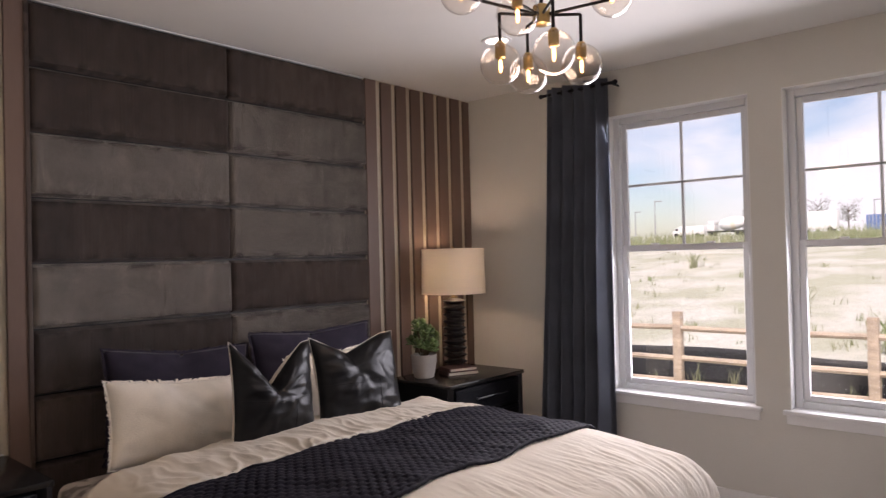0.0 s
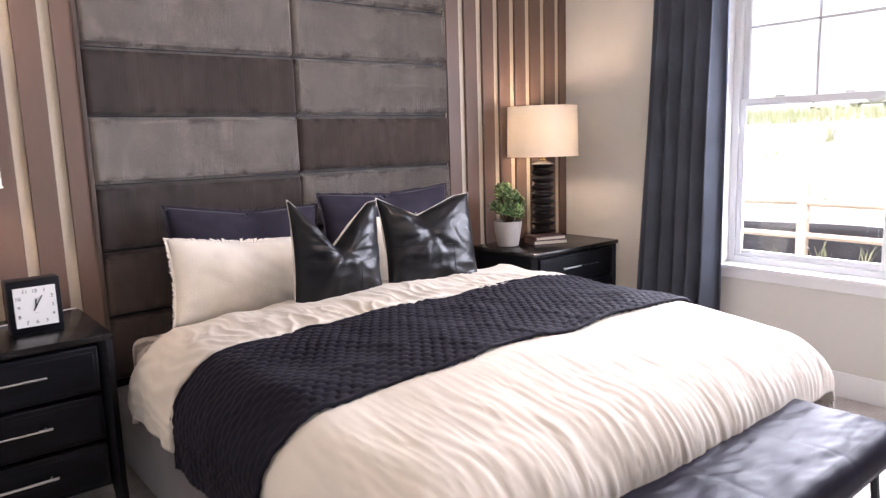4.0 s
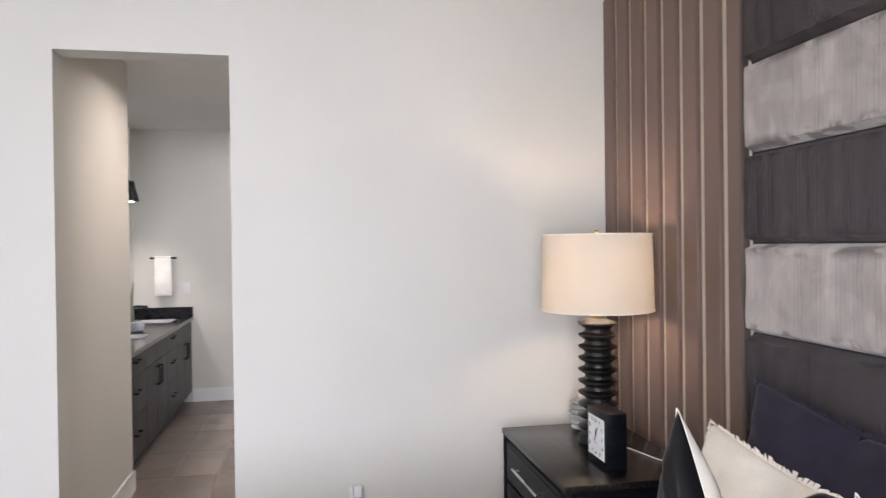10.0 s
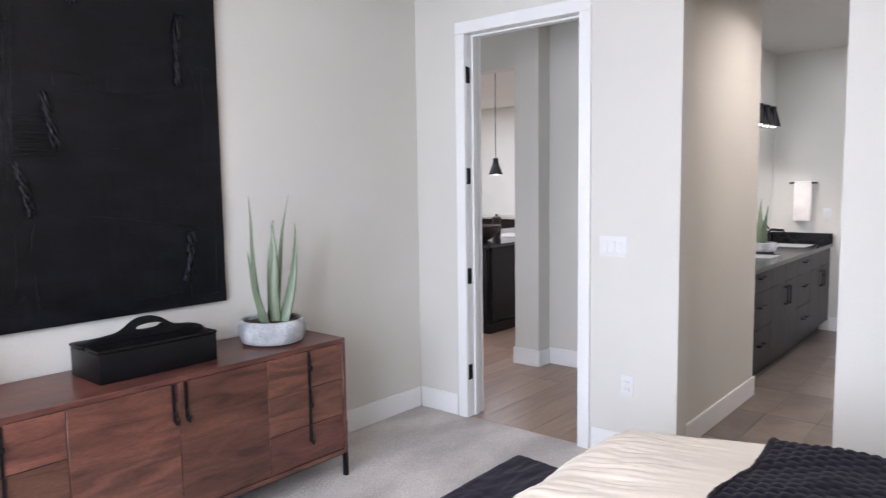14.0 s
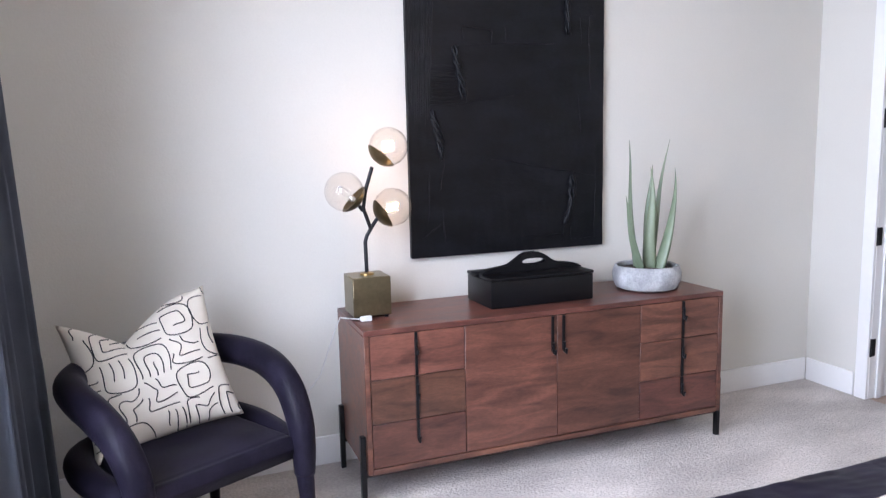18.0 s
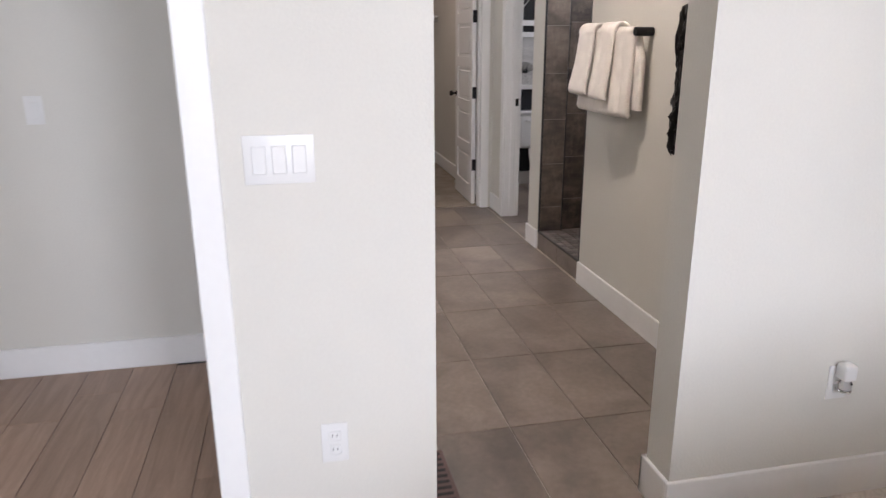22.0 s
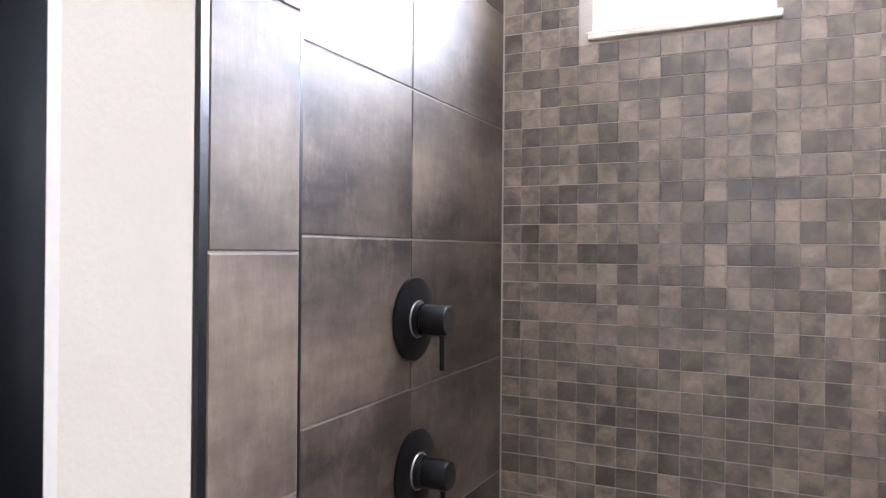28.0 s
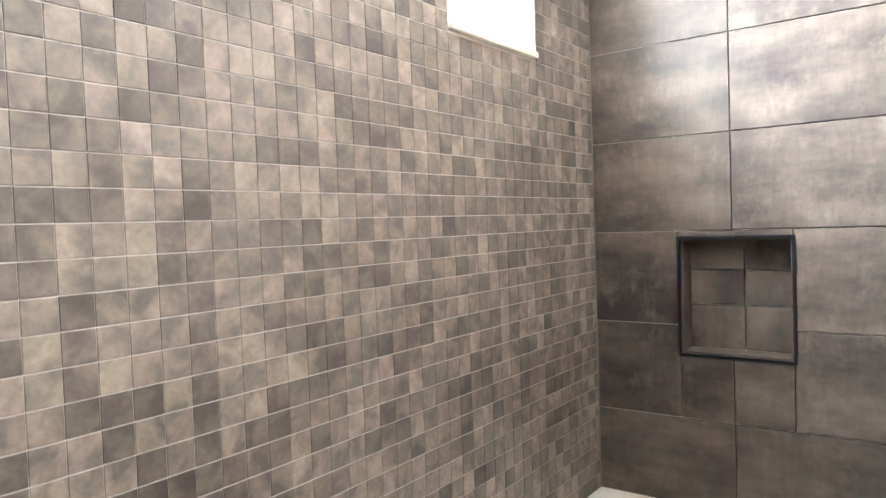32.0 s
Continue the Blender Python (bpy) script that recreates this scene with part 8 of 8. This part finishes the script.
for py, pn in zip(posts, posts[1:]):
    for z in (0.50, 0.08, -0.25):
        t = rnd.uniform(-0.012, 0.012)
        wpart("rail", tube([(FX, py + 0.055, z + t), (FX + 0.01, (py + pn) / 2, z - 0.006), (FX, pn - 0.055, z - t)], [0.052, 0.056, 0.052], 8, flat=0.75), M_FENCE, fence)
silt = thing("silt_fence", (10.2, 2, -0.36), 0, "black fabric silt fence on wooden stakes behind the rails", "silt fence")
wpart("fabric", sheet(160, 6, lambda u, v: (10.15 + 0.05 * math.sin(u * 70) + 0.05 * (1 - v), -12.8 + 29 * u, -0.38 + (0.52 + 0.02 * math.sin(u * 47)) * v), 0.006), M_SILT, silt, smooth="all")
for k in range(12):
    wpart("stake", box(10.21, 10.25, -12.4 + 2.5 * k, -12.36 + 2.5 * k, -0.5, 0.22), M_FENCE, silt, smooth=False)


def lorry_wheel(parent, x, y, z, r=0.5):
    w = part("wheel", join(None, lathe([(r * 0.55, -0.14), (r * 0.95, -0.14), (r, -0.1), (r, 0.1), (r * 0.95, 0.14), (r * 0.55, 0.14)], 20), pose(x, y, z, 0, 90, 0)), M_TYRE, parent)
    part("rim", join(None, lathe([(0.02, -0.10), (r * 0.54, -0.12), (r * 0.54, 0.12), (0.02, 0.10)], 16), pose(x, y, z, 0, 90, 0)), M_STEEL, w)


# cement mixer and cars on the road beyond, seen from the side (length along y)
def at_far(x, y):
    return (x, y, ground_height(x, y))


mixer = thing("cement_mixer_truck", at_far(132, 45.3), 0, "white cement mixer truck parked on the far rise", "truck")
part("chassis", box(-1.1, 1.1, -4.0, 4.2, 0.75, 1.05, 0.03, 1), M_TYRE, mixer)
part("cab", join(box(-1.15, 1.15, 2.6, 4.3, 1.0, 2.2, 0.12, 2), box(-1.1, 1.1, 2.6, 3.9, 2.2, 2.95, 0.12, 2)), M_TRUCK, mixer, "white cab")
part("windscreen", box(-1.16, 1.16, 2.9, 3.92, 2.15, 2.7, 0.03, 1), M_PANE, mixer)
part("drum", join(None, lathe([(0.35, -3.2), (0.75, -2.6), (1.15, -1.0), (1.25, 0.2), (1.05, 1.6), (0.6, 2.2)], 28), pose(0, -0.3, 2.35, -97, 0, 0)), M_TRUCK, mixer, "white mixing drum")
part("drum_stripe", join(None, lathe([(1.20, -0.75), (1.262, 0.0)], 28, caps=False), pose(0, -0.3, 2.35, -97, 0, 0)), M_BENCHSTONE, mixer)
part("chute", join(box(-0.5, 0.5, -4.2, -3.2, 1.5, 3.1, 0.1, 1), tube([(0, -3.6, 2.3), (0, -4.6, 1.3)], 0.3, 10)), M_TYRE, mixer, "dark hopper and chute")
for wy in (-2.9, -1.7, 3.3):
    for wx in (-1.0, 1.0):
        lorry_wheel(mixer, wx, wy, 0.5)


def van_at(x, y, w, h, label, box_body):
    v = thing("van" if box_body else "pickup_truck", at_far(x, y), 0, label, "van" if box_body else "truck")
    part("body", box(-1.0, 1.0, -w / 2, w / 2 * 0.55, 0.5, h, 0.08, 2), M_TRUCK, v)
    part("cab", join(box(-0.95, 0.95, w / 2 * 0.55, w / 2, 0.5, h * 0.62, 0.12, 2), box(-0.9, 0.9, w / 2 * 0.5, w / 2 * 0.8, h * 0.6, h * 0.85, 0.1, 2)), M_TRUCK, v)
    part("window", box(-0.96, 0.96, w / 2 * 0.58, w / 2 * 0.76, h * 0.62, h * 0.8), M_TYRE, v, smooth=False)
    for wy in (-w * 0.32, w * 0.36):
        for wx in (-0.9, 0.9):
            lorry_wheel(v, wx, wy, 0.42, 0.42)
    return v


van_at(128, 51.5, 6.0, 2.1, "white pickup truck parked on the far rise", False)
van_at(127, 29.3, 5.6, 3.5, "white box truck parked on the far rise", True)
for px, py, ph in ((132, 60.0, 7.2), (150, 73.0, 6.0), (135, 44.0, 4.5), (170, 88.0, 6.0), (160, 27.0, 6.0)):
    lp = thing("street_lamp", at_far(px, py), 0, "grey street lamp pole with a flat head", "street lamp", "street lamps")
    part("pole", tube([(0, 0, 0), (0, 0, ph)], [0.16, 0.09], 8), M_STEEL, lp)
    part("head", box(-0.15, 0.15, -1.6, 0.1, ph, ph + 0.18, 0.04, 1), M_STEEL, lp)
shed = thing("container", at_far(135, 20.8), 0, "blue shipping container on the far rise", "container")
part("shell", box(-1.2, 1.2, -3, 3, 0, 2.5, 0.04, 1), mat("faded_blue_steel", (0.12, 0.2, 0.42), 0.6, var=0.1), shed)
for ky in range(11):
    part("rib", box(-1.26, -1.2, -2.8 + 0.53 * ky, -2.65 + 0.53 * ky, 0.1, 2.4), M_STEEL, shed, smooth=False)


def small_tree(x, y, h, seed):
    t = thing("tree", at_far(x, y), 0, "thin young tree with sparse grey-green crown", "tree", "far trees")
    rr = random.Random(seed)
    tr, cr = bmesh.new(), bmesh.new()
    tube([(0, 0, -0.2), (0.05, 0.03, h * 0.4), (0, 0.1, h * 0.8)], [0.14, 0.09, 0.03], 8, tr)
    for k in range(16):
        z0, a = h * rr.uniform(0.25, 0.7), rr.uniform(0, 6.28)
        ln = h * rr.uniform(0.2, 0.38)
        tip = Vector((math.cos(a) * ln * 0.8, math.sin(a) * ln * 0.8, z0 + ln * 0.75))
        tube([(0, 0, z0), tuple((tip + Vector((0, 0, z0))) / 2), tuple(tip)], [0.05, 0.035, 0.015], 6, tr)
        for j in range(42):
            c = tip * rr.uniform(0.55, 1.05) + Vector((rr.gauss(0, 1), rr.gauss(0, 1), rr.gauss(0, 1))) * h * 0.055
            c.z = max(c.z, h * 0.3)
            q = [Vector((rr.gauss(0, 1), rr.gauss(0, 1), rr.gauss(0, 1))).normalized() * h * 0.022 for _ in range(3)]
            cr.faces.new([cr.verts.new(c + p) for p in q])
    part("trunk", tr, M_BARK, t)
    part("crown", cr, M_LEAF, t, "sparse small leaves", smooth=False)
    return t


for k, (tx, ty, th) in enumerate(((135, 31.3, 6.3), (135, 26.6, 6.0), (170, 24, 4.0), (165, 40, 4.5))):
    small_tree(tx, ty, th, k + 40)

# ---- pieces of floors and walls ----


def tile_slab(w, d, h, bev=0.0015):
    """A slab with its upper face and chamfered rim, lying on z = 0."""
    b = bmesh.new()
    lo = [b.verts.new((x * w / 2, y * d / 2, 0)) for x, y in ((-1, -1), (1, -1), (1, 1), (-1, 1))]
    mi = [b.verts.new((x * w / 2, y * d / 2, h - bev)) for x, y in ((-1, -1), (1, -1), (1, 1), (-1, 1))]
    hi = [b.verts.new((x * (w / 2 - bev), y * (d / 2 - bev), h)) for x, y in ((-1, -1), (1, -1), (1, 1), (-1, 1))]
    for p, q in ((lo, mi), (mi, hi)):
        for k in range(4):
            b.faces.new((p[k], p[(k + 1) % 4], q[(k + 1) % 4], q[k]))
    b.faces.new(hi)
    return b


cache = {}
TW, TL, G = 0.3065, 0.6135, 0.004


FL, FW = 0.607, 0.3045


def lay_floor(parent, x0, x1, y0, y1, ox, oy, material, grout=G):
    """Rectangular tiles, long along x, in a straight grid through the joint (ox, oy), cut at the edges."""
    i0, i1 = math.floor((x0 - ox) / FL), math.ceil((x1 - ox) / FL)
    j0, j1 = math.floor((y0 - oy) / FW), math.ceil((y1 - oy) / FW)
    for i in range(i0, i1):
        for j in range(j0, j1):
            a, b = max(x0, ox + i * FL), min(x1, ox + (i + 1) * FL)
            c, d = max(y0, oy + j * FW), min(y1, oy + (j + 1) * FW)
            if b - a < 0.012 or d - c < 0.012:
                continue
            w, l = round(b - a - grout, 4), round(d - c - grout, 4)
            shared("tile", cache, ("f", w, l, material.name), lambda: tile_slab(w, l, 0.006), material, parent, Matrix.Translation(((a + b) / 2, (c + d) / 2, -0.006)))


floor_bath = structure("floor_bath", box(-4.30, -4.29, 0.68, 0.69, -0.05, -0.007), M_LGROUT)
lay_floor(floor_bath, -4.315, -0.021, 0.60, 2.155, -1.836, 1.541, M_FTILE)
floor_wc = structure("floor_wc", box(-4.5, -4.49, 2.6, 2.61, -0.05, -0.007), M_LGROUT)
lay_floor(floor_wc, -5.19, -3.105, 2.16, 3.355, -1.836, 1.541, M_FTILE)

# oak planks of the hall, running along x
floor_hall = structure("floor_hall", box(-1.0, -0.99, -2.0, -1.99, -0.05, -0.007), M_BLACKWALL)
rnd = random.Random(8)
PW = 0.19
for i in range(38):
    yb = 0.655 - i * PW
    ya = yb - PW
    x, first_run = -0.022, True
    stop = -1.49 if ya > -0.9 else -7.18
    while x > stop + 0.02:
        ln = rnd.uniform(0.4, 1.7) if first_run else rnd.choice((1.2, 1.5, 1.8, 2.1))
        ln, first_run = round(min(ln, x - stop), 2), False
        if ln < 0.02:
            break
        w, l = round(ln - 0.002, 4), round(PW - 0.002, 4)
        shared("plank", cache, ("p", w, l), lambda: tile_slab(w, l, 0.006, 0.001), M_PLANK, floor_hall, Matrix.Translation((x - ln / 2, (ya + yb) / 2, -0.006)))
        x -= ln


# shower walls
def wall_tiles(parent, origin, across, up, a0, a1, z0, z1, oa, oz, holes=(), shift=0.0, tw=TL, th=TW):
    """Large tiles on a wall: across is the way along the wall, its outward normal is across x up."""
    normal = Vector(across).cross(Vector(up))
    turn = Matrix((Vector(across), Vector(up), normal)).transposed().to_4x4()
    j0, j1 = math.floor((z0 - oz) / th), math.ceil((z1 - oz) / th)
    for j in range(j0, j1):
        c, d = max(z0, oz + j * th), min(z1, oz + (j + 1) * th)
        off = oa + shift * (j % 2)
        for i in range(math.floor((a0 - off) / tw), math.ceil((a1 - off) / tw)):
            a, b = max(a0, off + i * tw), min(a1, off + (i + 1) * tw)
            if b - a < 0.012 or d - c < 0.012:
                continue
            rects = [(a, b, c, d)]
            for h in holes:
                cut = []
                for r in rects:
                    if r[1] <= h[0] or r[0] >= h[1] or r[3] <= h[2] or r[2] >= h[3]:
                        cut.append(r)
                        continue
                    cut += [(r[0], h[0], r[2], r[3])] if r[0] < h[0] else []
                    cut += [(h[1], r[1], r[2], r[3])] if r[1] > h[1] else []
                    m0, m1 = max(r[0], h[0]), min(r[1], h[1])
                    cut += [(m0, m1, r[2], h[2])] if r[2] < h[2] else []
                    cut += [(m0, m1, h[3], r[3])] if r[3] > h[3] else []
                rects = cut
            for r in rects:
                w, l = round(r[1] - r[0] - 0.003, 4), round(r[3] - r[2] - 0.003, 4)
                if w < 0.01 or l < 0.01:
                    continue
                at = Vector(origin) + Vector(across) * ((r[0] + r[1]) / 2) + Vector(up) * ((r[2] + r[3]) / 2)
                shared("tile", cache, ("w", w, l), lambda: tile_slab(w, l, 0.009), M_WTILE, parent, Matrix.Translation(at) @ turn)


JZ = 1.558
tiles_west = structure("tiles_shower_west", box(-3.0295, -3.0195, 2.327, 3.374, 0.10, CEIL), M_GROUT)
wall_tiles(tiles_west, (-3.0265, 0, 0), (0, 1, 0), (0, 0, 1), 2.327, 3.366, 0.10, CEIL - 0.001, 2.852, JZ)
tiles_jamb_l = structure("tiles_shower_jamb", box(-2.9048, -2.8965, 2.165, 2.325, 0.128, HEAD), M_GROUT)
wall_tiles(tiles_jamb_l, (-2.9037, 0, 0), (0, 1, 0), (0, 0, 1), 2.166, 2.325, 0.13, HEAD, 1.9, JZ - 0.026)
tiles_jamb_r = structure("tiles_shower_jamb", box(-2.1635, -2.1552, 2.165, 2.365, 0.128, HEAD), M_GROUT)
wall_tiles(tiles_jamb_r, (-2.1563, 0, 0), (0, -1, 0), (0, 0, 1), -2.365, -2.166, 0.13, HEAD, -2.6, JZ)
tiles_east = structure("tiles_shower_east", box(-0.3288, -0.3185, 3.09, 3.374, 0.10, CEIL), M_GROUT)
wall_tiles(tiles_east, (-0.3215, 0, 0), (0, -1, 0), (0, 0, 1), -3.366, -2.327, 0.10, CEIL - 0.001, -2.908, JZ - 0.02, [(-3.075, -2.735, 1.135, 1.515)])
tiles_front = structure("tiles_shower_front", box(-2.15, -0.33, 2.3652, 2.3735, 0.1, CEIL), M_GROUT)
wall_tiles(tiles_front, (0, 2.3663, 0), (-1, 0, 0), (0, 0, 1), 0.334, 2.15, 0.10, CEIL - 0.001, 0.62, JZ)
tiles_front2 = structure("tiles_shower_return", box(-3.026, -2.91, 2.3252, 2.3262, 0.1, CEIL), M_GROUT)
wall_tiles(tiles_front2, (0, 2.3263, 0), (-1, 0, 0), (0, 0, 1), 2.905, 3.017, 0.10, CEIL - 0.001, 2.5, JZ)

# black metal edges where tile meets paint
for x in (-2.8985, -2.1615):
    structure("trim_tile_edge", box(x - 0.0038, x + 0.0038, 2.1535, 2.1655, 0.128, HEAD), M_NICHETRIM)
    inner = 2.3255 if x < -2.5 else 2.3655
    structure("trim_tile_edge", box(x - 0.002, x + 0.002, inner, inner + 0.006, 0.128, HEAD), M_NICHETRIM)

# niche
niche = thing("shower_niche", (-0.33, 2.905, 1.125), 0, "square tiled recess with black metal rim in the shower wall", "niche")
niche["kind"] = "structure"
b = bmesh.new()
for a in ((2.729, 2.739, 1.129, 1.521), (3.071, 3.081, 1.129, 1.521), (2.739, 3.071, 1.129, 1.139), (2.739, 3.071, 1.511, 1.521)):
    box(-0.334, -0.318, *a, bm=b)
wpart("rim", b, M_NICHETRIM, niche, "black metal rim", smooth=False)
b = bmesh.new()
for a in ((2.739, 2.745, 1.139, 1.511), (3.065, 3.071, 1.139, 1.511), (2.745, 3.065, 1.139, 1.145), (2.745, 3.065, 1.505, 1.511)):
    box(-0.318, -0.235, *a, bm=b)
wpart("lining", b, M_WTILE, niche, "tiled sides", smooth=False)
for ya, yb in ((2.746, 2.893), (2.896, 3.064)):
    for za, zb in ((1.146, 1.29), (1.293, 1.405), (1.408, 1.504)):
        wpart("tile", box(-0.238, -0.230, ya, yb, za, zb), M_WTILE, niche, smooth=False)

# shower floor and curb
curb = structure("shower_curb", box(-2.904, -2.157, 2.165, 2.325, 0.0, 0.122), M_LGROUT)
shared("tile", cache, ("c", 1), lambda: tile_slab(0.37, 0.118, 0.008), M_FTILE, curb, Matrix.Translation((-2.718, 2.165, 0.0615)) @ pose(0, 0, 0, 90))
shared("tile", cache, ("c", 1), lambda: tile_slab(0.37, 0.118, 0.008), M_FTILE, curb, Matrix.Translation((-2.344, 2.165, 0.0615)) @ pose(0, 0, 0, 90))
structure("trim_tile_edge", box(-2.904, -2.157, 2.155, 2.166, 0.1225, 0.131), M_NICHETRIM)
shower_floor = structure("shower_floor", box(-3.027, -0.32, 2.327, 3.374, -0.01, 0.098), M_LGROUT)


def mosaic(parent, nu, nv, place, near, material, joined, h=0.006):
    """Small square tiles; those for which near() holds are objects of their own, the rest one joined mesh."""
    rest = bmesh.new()
    wide, tall = (0.0502, 0.0492) if h > 0.0055 else (0.0478, 0.0478)
    one = tile_slab(wide, tall, h, 0.0008)
    co = [v.co.copy() for v in one.verts]
    faces = [[v.index for v in f.verts] for f in one.faces]
    one.verts.index_update()
    faces = [[v.index for v in f.verts] for f in one.faces]
    one.free()
    verts, polys = [], []
    for i in range(nu):
        for j in range(nv):
            m = place(i, j)
            if m is None:
                continue
            if near(i, j):
                shared("tile", cache, ("m", h, material.name), lambda: tile_slab(wide, tall, h, 0.0008), material, parent, m)
            else:
                k = len(verts)
                verts += [m @ c for c in co]
                polys += [[k + q for q in f] for f in faces]
    rest.free()
    me = bpy.data.meshes.new("mosaic_field")
    me.from_pydata(verts, [], polys)
    me.materials.append(joined)
    ob = new("mosaic_field", me)
    ob.parent = parent
    ob["kind"] = "stuff"
    return ob


P = 0.0511
tiles_north = structure("tiles_shower_north", box(-3.026, -0.322, 3.3741, 3.3748, 0.10, 0.6), M_LGROUT)
b = bmesh.new()
cuts = [(-2.775, -2.355), (-1.955, -1.535), (-1.165, -0.745)]
edges = [-3.026] + [v for c in cuts for v in c] + [-0.322]
for a, c in zip(edges[::2], edges[1::2]):
    box(a, c, 3.3694, 3.3749, 0.10, CEIL, bm=b)
for a, c in cuts:
    box(a, c, 3.3694, 3.3749, 0.10, 2.073, bm=b)
    box(a, c, 3.3694, 3.3749, 2.561, CEIL, bm=b)
me = tiles_north.data
b.to_mesh(me)
b.free()
back = Matrix(((1, 0, 0), (0, 0, -1), (0, 1, 0))).to_4x4()
TJ = 1.8115


def north_tile(i, j):
    x, z = -3.0155 + (i + 0.5) * P, TJ - P * 34 + (j + 0.5) * P
    if z + P / 2 > CEIL or z < 0.1 or x - P / 2 > -0.345:
        return None
    for a, c in cuts:
        if a - 0.02 < x < c + 0.02 and 2.065 < z < 2.575:
            return None
    if x + P / 2 > -0.331:
        left = -0.331 - (x - P / 2)
        return Matrix.Translation((x - P / 2 + left / 2, 3.3737, z)) @ back @ Matrix.Diagonal((left / P, 1, 1, 1))
    return Matrix.Translation((x, 3.3737, z)) @ back


mosaic(tiles_north, 54, 56, north_tile, lambda i, j: 8 <= i < 28 and 22 <= j < 37, M_MOSAIC, M_MOSAICJ)


def reveal_tiles(x, sign, parent):
    turn = Matrix(((0, 0, sign), (sign * 1.0, 0, 0), (0, 1, 0))).to_4x4()
    for k in range(2):
        for j in range(9):
            shared("tile", cache, ("m", 0.006, M_BENCHSTONE.name), lambda: tile_slab(0.0500, 0.0492, 0.006, 0.001), M_BENCHSTONE, parent, Matrix.Translation((x, 3.40 + k * P, 2.122 + j * P)) @ turn)


for a, c in cuts:
    reveal_tiles(c - 0.0002, -1, tiles_north)
    reveal_tiles(a + 0.0002, 1, tiles_north)


def floor_tile(i, j):
    x, y = -2.985 + i * P, 2.358 + j * P
    return Matrix.Translation((x, y, 0.098)) if x < -0.34 and y < 3.35 else None


mosaic(shower_floor, 53, 20, floor_tile, lambda i, j: 1 <= i < 18 and j < 10, M_FMOSAIC, M_FMOSAICJ, 0.005)
curb_top = [(-2.879 + i * P, 2.192 + j * P) for i in range(14) for j in range(3)]
for x, y in curb_top:
    shared("tile", cache, ("m", 0.005, M_FMOSAIC.name), lambda: tile_slab(0.0490, 0.0490, 0.005, 0.001), M_FMOSAIC, curb, Matrix.Translation((x, y, 0.1222)))
